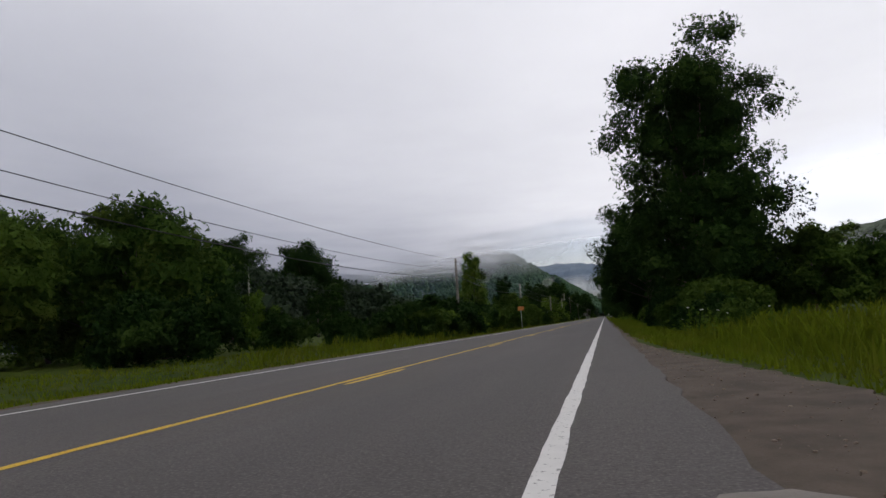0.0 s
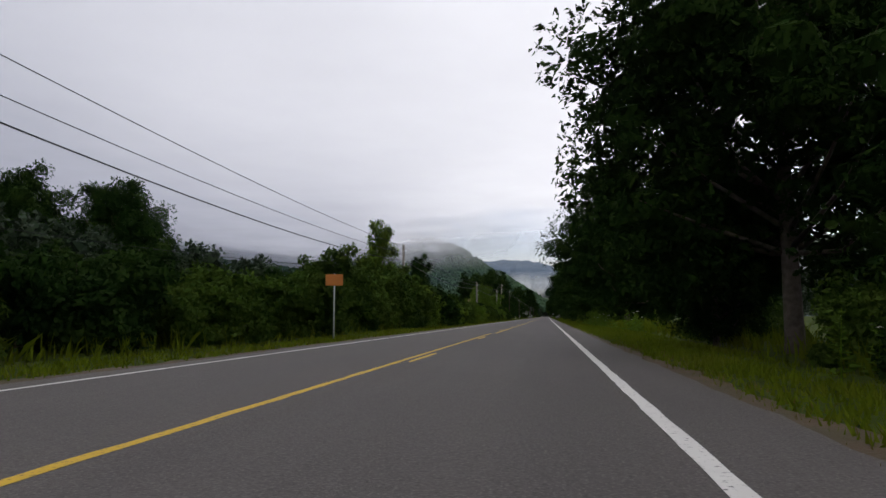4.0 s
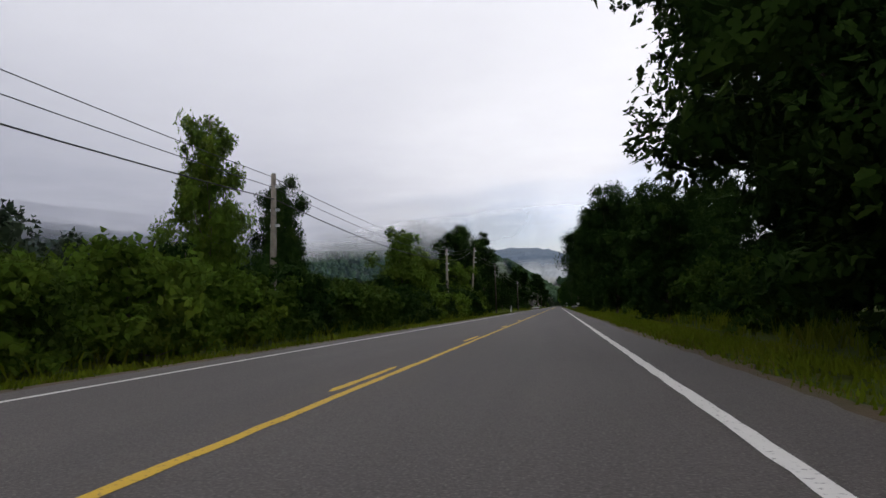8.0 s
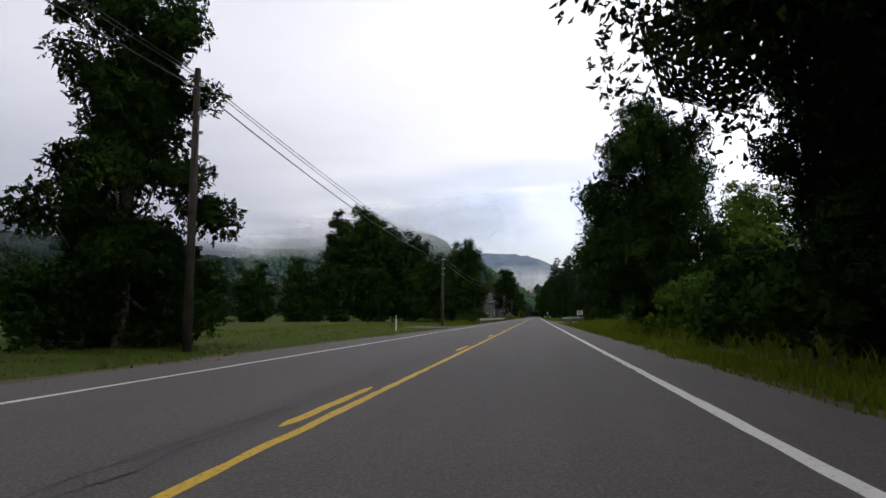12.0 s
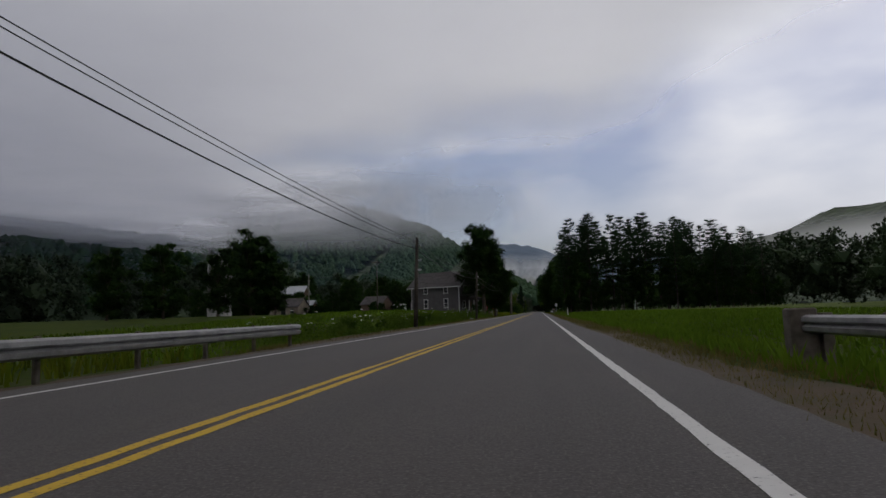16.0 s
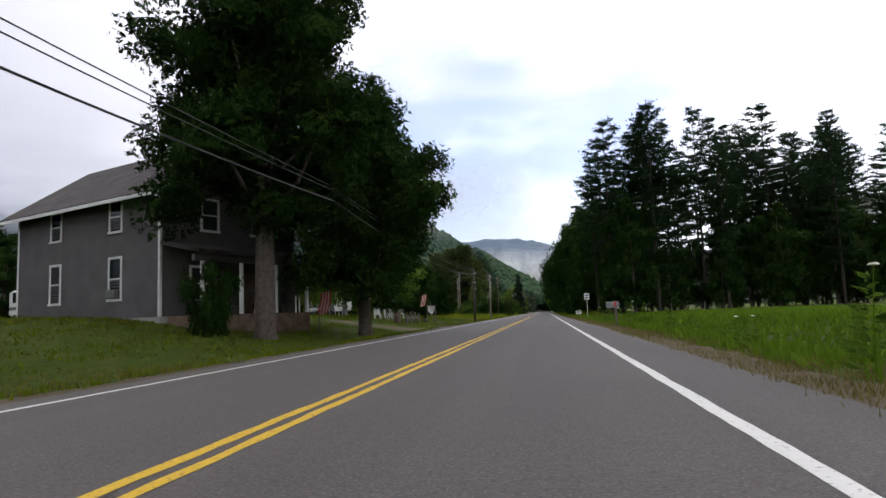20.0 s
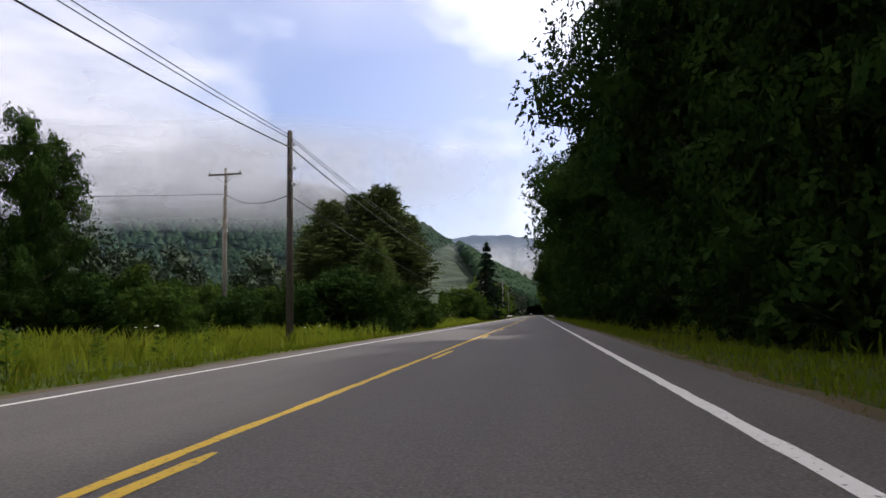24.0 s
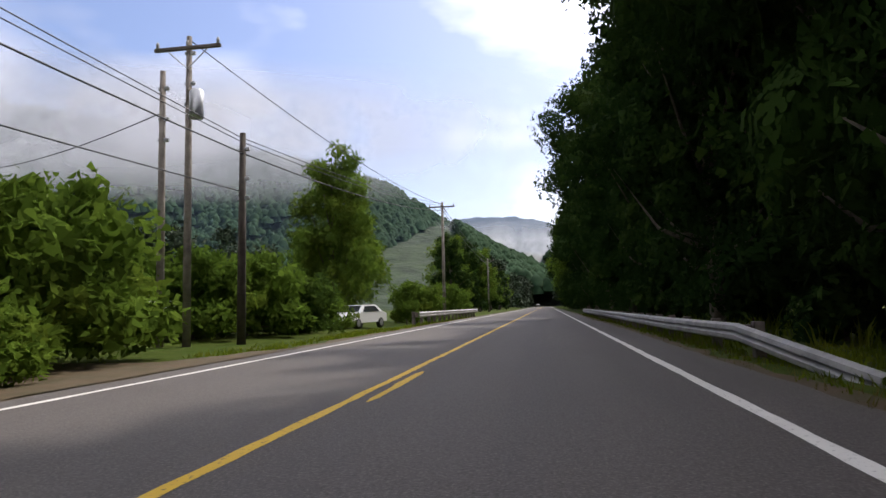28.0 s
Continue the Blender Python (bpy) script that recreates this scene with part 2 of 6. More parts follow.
M["asphalt"] = material("asphalt", asphalt, 0.8, bump=(60, 0.008), gloss=0.35)
M["patch"] = material("patched_asphalt", two((0.0709, 0.0610, 0.0567), (0.0992, 0.0860, 0.0791), 0.8, 50), 0.85, bump=(60, 0.006))
M["pebble"] = material("pebble", two((0.1308, 0.0950, 0.0651), (0.2834, 0.2300, 0.1860), 9, 50), 0.9)
M["pale_patch"] = material("pale_patch", two((0.1853, 0.1650, 0.1442), (0.2616, 0.2300, 0.2046), 3, 40), 0.9, bump=(40, 0.004))
M["crack"] = material("crack_sealer", lambda n, p: (0.0283, 0.0250, 0.0242), 0.7)


def worn(colour, under, amount):
    def base(n, place):
        c = n.mix(n.noise(6, 4, place), colour, tuple(v * 0.82 for v in colour))
        return n.mix(n.ramp(n.noise(22, 5, place), (amount, grey(0.0)), (amount + 0.1, grey(0.9))), c, under)

    return base


M["line_white"] = material("white_road_paint", worn((0.66, 0.64, 0.60), (0.09, 0.086, 0.083), 0.6), 0.7)
M["line_yellow"] = material("yellow_road_paint", worn((0.60, 0.38, 0.022), (0.10, 0.08, 0.05), 0.58), 0.7)


def meadow(n, place):
    c = n.mix(n.ramp(n.noise(0.09, 5, place), (0.35, grey(0.0)), (0.65, grey(1.0))), (0.034, 0.058, 0.005), (0.062, 0.084, 0.008))
    c = n.mix(n.ramp(n.noise(0.8, 5, place), (0.45, grey(0.0)), (0.7, grey(0.7))), c, (0.085, 0.085, 0.02))
    c = n.mix(n.ramp(n.noise(3.5, 5, place), (0.35, grey(0.6)), (0.55, grey(0.0))), c, (0.022, 0.036, 0.006))
    return n.mix(n.maths("MULTIPLY", n.noise(14, 5, place), 0.6), c, (0.02, 0.035, 0.008))


M["meadow"] = material("meadow_ground", meadow, 0.95, bump=(7, 0.05), gloss=0.05)
M["gravel"] = material("gravel", two((0.060, 0.045, 0.032), (0.115, 0.088, 0.065), 2.0, 60), 0.95, bump=(55, 0.014))
M["dirt"] = material("dry_verge", two((0.092, 0.062, 0.034), (0.06, 0.052, 0.022), 1.6, 24), 0.95, bump=(18, 0.03))
M["hill"] = material("wooded_hill", two((0.014, 0.030, 0.014), (0.040, 0.066, 0.028), 0.05, 0.22), 0.95, bump=(0.14, 5.0))
# the blue of distance haze is painted into this base colour
M["hill_hazed"] = material("hazed_wooded_hill", two((0.055, 0.09, 0.14), (0.075, 0.11, 0.165), 0.02, 0.12), 0.95)
M["hill_tree"] = material("hill_treetop", leaves_of((0.012, 0.030, 0.015), (0.026, 0.052, 0.024), (0.034, 0.062, 0.026)), 0.95, gloss=0.05)
M["wood_far"] = material("far_wood", leaves_of((0.013, 0.028, 0.011), (0.03, 0.052, 0.018), (0.038, 0.056, 0.02)), 0.8)


def vapour(name="low_cloud", most=0.96, tint=(0.9, 0.9, 0.92, 1)):
    m = bpy.data.materials.new(name)
    m.use_nodes = True
    n = Nodes(m.node_tree)
    place = n.add("ShaderNodeTexCoord").outputs["Generated"]
    x, y, z = n.add("ShaderNodeSeparateXYZ", None, Vector=place).outputs
    world = n.add("ShaderNodeTexCoord").outputs["Object"]
    fade = n.maths("MULTIPLY", n.ramp(x, (0.0, grey(0.0)), (0.3, grey(1.0)), (0.7, grey(1.0)), (1.0, grey(0.0))), n.ramp(z, (0.0, grey(0.0)), (0.4, grey(1.0)), (0.65, grey(1.0)), (1.0, grey(0.0))))
    thick = n.maths("MULTIPLY", fade, n.ramp(n.noise(0.011, 6, world), (0.25, grey(0.0)), (0.5, grey(1.0))))
    white = n.add("ShaderNodeBsdfDiffuse", None, Color=tint)
    glow = n.add("ShaderNodeBsdfTranslucent", None, Color=tint)
    body = n.add("ShaderNodeMixShader", None, i0=0.5, i1=white.outputs[0], i2=glow.outputs[0])
    clear = n.add("ShaderNodeBsdfTransparent")
    mixed = n.add("ShaderNodeMixShader", None, i0=n.maths("MULTIPLY", thick, most), i1=clear.outputs[0], i2=body.outputs[0])
    n.add("ShaderNodeOutputMaterial", None, Surface=mixed.outputs[0])
    return m


M["vapour"] = vapour()
M["haze"] = vapour("thin_mist", 0.07, (0.45, 0.6, 0.85, 1))


def deck(name, most):
    """The underside of the low cloud: thick, with a ragged far edge, lit through by the day."""
    m = bpy.data.materials.new(name)
    m.use_nodes = True
    n = Nodes(m.node_tree)
    place = n.add("ShaderNodeTexCoord").outputs["Object"]
    x, y, z = n.add("ShaderNodeSeparateXYZ", None, Vector=place).outputs
    rag = n.maths("MULTIPLY", n.maths("SUBTRACT", n.noise(0.006, 4, place, 0.5), 0.5), 420.0)
    left = n.maths("MULTIPLY", n.maths("MAXIMUM", n.maths("SUBTRACT", -60.0, x), 0.0), 1.05)
    right = n.maths("MULTIPLY", n.maths("MAXIMUM", n.maths("SUBTRACT", x, 20.0), 0.0), 2.0)
    edge = n.maths("SUBTRACT", n.maths("ADD", n.maths("ADD", 748.0, left), rag), right)
    far = n.add("ShaderNodeMapRange", None, Value=n.maths("SUBTRACT", edge, y), i1=-50.0, i2=130.0)
    far.interpolation_type = "SMOOTHERSTEP"
    thick = n.maths("MULTIPLY", far.outputs[0], most)
    # sky brightness put into the tone: darker towards the long hill, away from the sun
    side = n.add("ShaderNodeMapRange", None, Value=x, i1=-330.0, i2=60.0)
    side.interpolation_type = "SMOOTHSTEP"
    paleness = n.maths("ADD", n.maths("MULTIPLY", side.outputs[0], 0.62), n.maths("MULTIPLY", n.noise(0.008, 4, place, 0.5), 0.6))
    tone = n.mix(n.ramp(paleness, (0.2, grey(0.0)), (1.0, grey(1.0))), (0.50, 0.515, 0.575), (0.98, 0.98, 1.0))
    white = n.add("ShaderNodeBsdfDiffuse", None, Color=tone)
    glow = n.add("ShaderNodeBsdfTranslucent", None, Color=tone)
    body = n.add("ShaderNodeMixShader", None, i0=0.85, i1=white.outputs[0], i2=glow.outputs[0])
    clear = n.add("ShaderNodeBsdfTransparent")
    mixed = n.add("ShaderNodeMixShader", None, i0=thick, i1=clear.outputs[0], i2=body.outputs[0])
    n.add("ShaderNodeOutputMaterial", None, Surface=mixed.outputs[0])
    return m


M["deck"] = deck("cloud_deck", 1.0)
M["deck_veil"] = deck("cloud_deck_veil", 0.4)


# ---- mesh helpers ----
def mesh_of(name, verts, faces, mat, smooth=False):
    me = bpy.data.meshes.new(name)
    me.from_pydata(verts, [], faces)
    me.materials.append(mat)
    if smooth:
        me.shade_smooth()
    return me


def part(name, me, parent=None, label="", m=None):
    """A mesh object, as a part of a thing when a parent is given."""
    ob = new(name, me)
    if m is not None:
        ob.matrix_world = m
    if parent is not None:
        ob.parent = parent
    if label:
        ob["label"] = label
    return ob


def thing(name, label, category, group="", kind="", at=(0, 0, 0), turn=0.0):
    ob = new(name)
    ob.empty_display_size = 0.2
    ob.matrix_world = pose(*at, 0, 0, turn)
    return tagged(ob, label, category, group, kind)


class Shape:
    """Collects simple solids into one mesh."""

    def __init__(self):
        self.v, self.f = [], []

    def add(self, verts, faces):
        k = len(self.v)
        self.v += [tuple(p) for p in verts]
        self.f += [tuple(k + i for i in face) for face in faces]
        return self

    def box(self, x0, x1, y0, y1, z0, z1, cut=0.0):
        """A box; cut takes the edges off its top and sides."""
        c = min(cut, (x1 - x0) / 3, (y1 - y0) / 3, (z1 - z0) / 3)
        if c <= 0:
            p = [(x0, y0, z0), (x1, y0, z0), (x1, y1, z0), (x0, y1, z0), (x0, y0, z1), (x1, y0, z1), (x1, y1, z1), (x0, y1, z1)]
            return self.add(p, [(3, 2, 1, 0), (4, 5, 6, 7), (0, 1, 5, 4), (1, 2, 6, 5), (2, 3, 7, 6), (3, 0, 4, 7)])
        rings = []
        for z, i in ((z0, c), (z0 + c, 0), (z1 - c, 0), (z1, c)):
            a, b, d, e = x0 + i, x1 - i, y0 + i, y1 - i
            rings.append([(a + c, d, z), (b - c, d, z), (b, d + c, z), (b, e - c, z), (b - c, e, z), (a + c, e, z), (a, e - c, z), (a, d + c, z)])
        p = [q for ring in rings for q in ring]
        faces = [tuple(range(7, -1, -1)), tuple(range(24, 32))]
        for r in range(3):
            faces += [(8 * r + i, 8 * r + (i + 1) % 8, 8 * r + 8 + (i + 1) % 8, 8 * r + 8 + i) for i in range(8)]
        return self.add(p, faces)

    def tube(self, points, radii, sides=7):
        """A tapered tube through points."""
        pts = [Vector(q) for q in points]
        p, faces = [], []
        for k, q in enumerate(pts):
            d = (pts[min(k + 1, len(pts) - 1)] - pts[max(k - 1, 0)]).normalized()
            a = d.orthogonal().normalized() if abs(d.z) < 0.9 else Vector((1, 0, 0)).cross(d).normalized()
            b = d.cross(a)
            r = float(radii[k]) if isinstance(radii, (list, tuple)) else radii
            p += [q + r * (math.cos(2 * math.pi * i / sides) * a + math.sin(2 * math.pi * i / sides) * b) for i in range(sides)]
        for k in range(len(pts) - 1):
            faces += [(k * sides + i, k * sides + (i + 1) % sides, (k + 1) * sides + (i + 1) % sides, (k + 1) * sides + i) for i in range(sides)]
        faces += [tuple(range(sides - 1, -1, -1)), tuple(range((len(pts) - 1) * sides, len(pts) * sides))]
        return self.add(p, faces)

    def mesh(self, name, mat, smooth=False):
        return mesh_of(name, self.v, self.f, mat, smooth)


def kites(centres, ways, lengths, widths, rng, fold=0.15):
    """Pointed leaves as arrays of corners (N, 4, 3)."""
    n = len(centres)
    ways = ways / np.maximum(np.linalg.norm(ways, axis=1, keepdims=True), 1e-6)
    side = np.cross(ways, rng.normal(size=(n, 3)))
    side /= np.maximum(np.linalg.norm(side, axis=1, keepdims=True), 1e-6)
    up = np.cross(side, ways)
    L, W = lengths[:, None], widths[:, None]
    tail, tip = centres - ways * L * 0.5, centres + ways * L * 0.5 - up * L * fold
    mid = centres - ways * L * 0.05 + up * L * fold * 0.5
    return np.stack([tail, mid + side * W * 0.5, tip, mid - side * W * 0.5], 1)


def shards(centres, ways, lengths, widths, rng):
    """Small three-cornered leaves as arrays of corners (N, 3, 3)."""
    n = len(centres)
    ways = ways / np.maximum(np.linalg.norm(ways, axis=1, keepdims=True), 1e-6)
    side = np.cross(ways, rng.normal(size=(n, 3)))
    side /= np.maximum(np.linalg.norm(side, axis=1, keepdims=True), 1e-6)
    skew = (rng.random(n)[:, None] - 0.5) * 0.5
    back = centres - ways * lengths[:, None] * 0.45
    return np.stack([back + side * widths[:, None] * (0.5 + skew), centres + ways * lengths[:, None] * 0.55, back - side * widths[:, None] * (0.5 - skew)], 1)


def quads_mesh(name, corners, mat, more=None):
    """corners (N, 3 or 4, 3) as one mesh of loose leaves, with the solids of a Shape beside them."""
    v = corners.reshape(-1, 3)
    f = np.arange(len(v)).reshape(-1, corners.shape[1])
    verts, faces = v.tolist(), f.tolist()
    if more is not None:
        k = len(verts)
        verts += more.v
        faces += [tuple(k + i for i in face) for face in more.f]
    return mesh_of(name, verts, faces, mat)


def ball(steps):
    bm = bmesh.new()
    bmesh.ops.create_icosphere(bm, subdivisions=steps, radius=1.0)
    got = np.array([v.co[:] for v in bm.verts]), [tuple(v.index for v in f.verts) for f in bm.faces]
    bm.free()
    return got


BALLS = {True: ball(1), False: ball(2)}


def lump(shape, centre, radius, rng, rough=0.3, plain=False):
    """A rough, uneven ball."""
    v, f = BALLS[plain]
    r = 1 + rough * rng.normal(size=len(v)).clip(-1.5, 1.5) * 0.6
    shape.add((np.array(centre) + v * r[:, None] * np.array(radius)).tolist(), f)


def lie(x, y):
    """The height of the ground beside the road."""
    d = max(-8.2 - x, x - 1.4, 0.0)
    z = -0.035 - 0.28 * min(1.0, d / 2.5) * (0.65 + 0.35 * math.sin(y * 0.05)) + 0.3 * min(1.0, max(0.0, d - 3.0) / 9.0)
    z += 0.1 * noise.noise(Vector((x * 0.12, y * 0.12, 0.0))) * min(1.0, d)
    if x < -9:
        z += 1.25 * min(1.0, (-9 - x) / 11.0) * max(0.0, min(1.0, (y - 400) / 60, (600 - y) / 40))
    if x > 4:
        z += 1.6 * min(1.0, (x - 4) / 26.0) * max(0.0, min(1.0, (70 - y) / 50))
    if 352 < y < 370:
        z -= 1.3 * min(1.0, max(0.0, d - 1.5) / 2.0) * min(1.0, (y - 352) / 4, (370 - y) / 4)
    return z


# ---- trees ----
def crown_mesh(name, mat, height, low, radius, profile, clumps, leaves, size, seed, gaps=0.0, droop=0.3, cores=0.62):
    """A crown of boughs, each a handful of leaf clumps, round a trunk at the origin. profile(u): the share of the radius at u, from the crown's foot to its top."""
    rng = np.random.default_rng(seed)
    outer = max(8, clumps // 2)
    boughs = outer + outer // 2
    mains, centres, radii = [], [], []
    for k in range(boughs):
        u = (k + rng.random()) / outer if k < outer else (k - outer + rng.random()) / (boughs - outer) * 0.9
        r = radius * profile(u)
        a = k * 2.39996 + rng.normal() * 0.4
        d = r * (0.3 + 0.46 * math.sqrt(rng.random()) if k < outer else 0.25 * rng.random())
        main = np.array((d * math.cos(a), d * math.sin(a), low + (height - low) * (0.06 + 0.85 * u)))
        wide = radius * (0.32 + 0.16 * rng.random()) * (0.4 + 0.6 * profile(u))
        mains.append(main)
        for j in range(4):
            centres.append(main + rng.normal(size=3).clip(-1.2, 1.2) * wide * (0.56, 0.56, 0.42))
            radii.append(wide * (0.55 + 0.3 * rng.random()))
    centres, radii = np.array(centres), np.array(radii)
    if gaps:
        there = np.array([noise.noise(Vector(c) * 0.4) > gaps - 0.5 for c in centres])
        centres, radii = centres[there], radii[there]
    # leaves stand on the outside of the clumps, where they can be seen
    want, tries = int(leaves * (1.15 if leaves >= 9000 else 1.4)), int(leaves * 4.5)
    pick = rng.choice(len(radii), tries, p=radii**2 / (radii**2).sum())
    out = rng.normal(size=(tries, 3))
    out /= np.linalg.norm(out, axis=1, keepdims=True)
    place = centres[pick] + out * (radii[pick] * (0.66 + 0.42 * rng.random(tries) ** 0.8))[:, None] * (1.0, 1.0, 0.8)
    free = np.ones(tries, bool)
    for c, r in zip(centres, radii):
        free &= (((place - c) / (1.0, 1.0, 0.8)) ** 2).sum(1) > (0.64 * r) ** 2
    place, out = place[free][:want], out[free][:want]
    keep = place[:, 2] > 0.1
    place, out = place[keep], out[keep]
    ways = out * 0.7 + rng.normal(size=out.shape) * 0.6
    ways[:, 2] -= droop
    n = len(place)
    lengths = size * (0.6 + 0.8 * rng.random(n))
    if leaves >= 9000:
        # whole pointed leaves on the trees that stand nearest to the road
        quads = kites(place, ways, lengths * 1.2, lengths * (0.5 + 0.3 * rng.random(n)), rng)
    else:
        quads = shards(place, ways, lengths, lengths * (0.6 + 0.4 * rng.random(n)), rng)
    inner = Shape()
    for c, r in zip(centres, radii):
        if c[2] > 0.6 * r:
            lump(inner, c, (r * cores * 1.05, r * cores * 1.05, r * cores * 0.85), rng, 0.3, True)
    return quads_mesh(name, quads, mat, inner), np.array(mains[:outer])


def trunk_mesh(name, height, girth, centres, seed, low=0.3, limbs=14, fork=0.0):
    rng = np.random.default_rng(seed)
    s = Shape()
    bend = rng.normal(size=(5, 2)) * girth * 0.5
    spine = [(bend[k][0] * k / 4, bend[k][1] * k / 4, height * k / 4 - 0.3 * (k == 0)) for k in range(5)]
    s.tube([(0, 0, -0.3), (0, 0, 0.35)] + spine[1:], [girth * 1.5, girth * 1.02, girth * 0.85, girth * 0.62, girth * 0.4, girth * 0.1], 9)
    order = rng.permutation(len(centres))[:limbs]
    for k in order:
        c = centres[k]
        z0 = max(height * low * 0.7, c[2] * (0.45 + 0.25 * rng.random()))
        u = z0 / height * 4
        i = min(int(u), 3)
        a = np.array(spine[i]) + (np.array(spine[i + 1]) - np.array(spine[i])) * (u - i)
        a[2] = z0
        mid = a * 0.45 + c * 0.55 + (0, 0, -0.06 * height * rng.random())
        g = girth * 0.42 * (1 - 0.6 * z0 / height)
        s.tube([tuple(a), tuple(mid), tuple(c)], [g, g * 0.6, g * 0.15], 5)
    return s.mesh(name, M["bark"], True)


TREES = {}


def broadleaf(key, height, low, radius, profile, clumps, leaves, size, seed, mat="leaf", girth=0.28, gaps=0.0, limbs=14, cores=0.62, droop=0.3):
    crown, centres = crown_mesh("crown", M[mat], height, low, radius, profile, clumps, leaves, size, seed, gaps, droop, cores)
    TREES[key] = (trunk_mesh("trunk", height * 0.93, girth, centres, seed + 1, low / height + 0.12, limbs), crown, height, radius)


def conifer(key, height, low, radius, layers, per, mat, seed, girth=0.25, ragged=0.35, lift=0.0, tuft=0.55, taper=1.0, fill=30):
    """Whorls of branches, each a spray of short needle tufts."""
    rng = np.random.default_rng(seed)
    wood = Shape()
    wood.tube([(0, 0, -0.3), (0, 0, 0.4), (0.05, 0, height * 0.5), (0, 0, height)], [girth * 1.4, girth, girth * 0.6, 0.03], 8)
    c, w, ln = [], [], []
    for k in range(layers):
        u = (k + 0.5 * rng.random()) / layers
        z = low + (height - low) * u
        reach = radius * (1 - u) ** taper + 0.25
        for b in range(per):
            if rng.random() < ragged * 0.35:
                continue
            a = 2 * math.pi * (b + rng.random()) / per
            r = reach * (1 - ragged * rng.random())
            ends = np.array([math.cos(a), math.sin(a), lift * (0.6 + u) - 0.1 + (0.22 * rng.normal() if lift > 0 else 0.0)])
            wood.tube([(0, 0, z), tuple(ends * r + (0, 0, z))], [0.045 * (1 - u) + 0.015, 0.01], 4)
            n = int(fill * 1.9 * (0.35 + 0.65 * r / radius))
            s = (0.15 + 0.85 * rng.random(n) ** 0.7) * r
            spread = (0.12 + 0.3 * (1 - np.abs(2 * s / r - 1))) * r * 0.6
            off = rng.normal(size=n) * spread * 0.6
            p = np.stack([math.cos(a) * s - math.sin(a) * off, math.sin(a) * s + math.cos(a) * off, z + ends[2] * s + rng.normal(size=n) * (0.3 if lift > 0 else 0.1) - 0.05 * s], 1)
            c.append(p)
            d = np.stack([math.cos(a) * np.ones(n), math.sin(a) * np.ones(n), np.full(n, 0.5 if lift > 0 else -0.35)], 1)
            w.append(d + rng.normal(size=(n, 3)) * 0.45)
            ln.append(tuft * (0.6 + 0.7 * rng.random(n)))
    c, w, ln = np.concatenate(c), np.concatenate(w), np.concatenate(ln)
    quads = shards(c, w, ln * 0.8, ln * 0.42, rng)
    TREES[key] = (wood.mesh("trunk", M["pine_bark"], True), quads_mesh("crown", quads, M[mat]), height, radius)


def white_pine(key, height, low, radius, seed, mat="needle", spacing=1.35, per=5, girth=0.28, full=0.0):
    """A pine of separate, nearly level boughs, each a row of flat needle plates. full: how little the boughs vary in reach."""
    rng = np.random.default_rng(seed)
    wood, inner, quads = Shape(), Shape(), []
    wood.tube([(0, 0, -0.3), (0, 0, 0.4), (0.1, 0, height * 0.5), (0, 0.1, height)], [girth * 1.4, girth, girth * 0.62, 0.04], 8)
    z = low
    while z < height - 0.4:
        u = (z - low) / (height - low)
        reach = radius * min(1.0, 0.62 + 1.3 * u, 0.22 + 1.35 * (1 - u))
        for b in range(per):
            if rng.random() < 0.18 * (1 - full):
                continue
            a = 2 * math.pi * (b + rng.random() * 0.8) / per + z
            r = reach * (full + (1 - full) * (0.45 + 0.65 * rng.random()))
            way = np.array([math.cos(a), math.sin(a), 0.0])
            side = np.array([-math.sin(a), math.cos(a), 0.0])
            rise = 0.02 + 0.22 * rng.random() + 0.25 * u
            spot = lambda q: way * r * q + np.array([0, 0, z + r * (rise * q - 0.12 * q + 0.16 * q * q)])
            wood.tube([(0, 0, z), tuple(spot(0.5)), tuple(spot(1.0))], [0.05 * (1 - u) + 0.02, 0.03, 0.012], 4)
            for q in (0.45, 0.72, 0.95):
                w = r * (0.26 - 0.08 * abs(q - 0.7)) + 0.2
                c = spot(q) + side * rng.normal() * w * 0.3
                lump(inner, c, (w * 0.62, w * 0.62, w * 0.16), rng, 0.5, True)
                n = 15
                off = rng.normal(size=(n, 2)).clip(-1.5, 1.5) * w * 0.75
                p = c + way * off[:, :1] + side * off[:, 1:] + np.array([0, 0, 1]) * rng.normal(size=(n, 1)) * 0.12
                ln = (0.34 + 0.34 * rng.random(n)) * (0.7 + 0.05 * radius)
                quads.append(shards(p, way * 0.5 + side * off[:, 1:] * 0.5 + np.array([0, 0, 0.55]) + rng.normal(size=(n, 3)) * 0.4, ln, ln * 0.42, rng))
        z += spacing * (0.7 + 0.6 * rng.random()) * (1.0 - 0.35 * u)
    TREES[key] = (wood.mesh("trunk", M["pine_bark"], True), quads_mesh("crown", np.concatenate(quads), M[mat], inner), height, radius)


def plant(key, x, y, height, label, category="tree", group="", wide=1.0, turn=None, name=None):
    """Stands a tree of that kind on the ground at its height in metres."""
    trunk, crown, h, _ = TREES[key]
    k = height / h
    a = random.uniform(0, 360) if turn is None else turn
    ob = thing(name or ("shrub" if category == "shrub" else "tree"), label, category, group, at=(x, y, lie(x, y) - 0.06), turn=a)
    ob.scale = (k * wide, k * wide, k)
    part("trunk", trunk, ob)
    part("crown", crown, ob)
    return ob


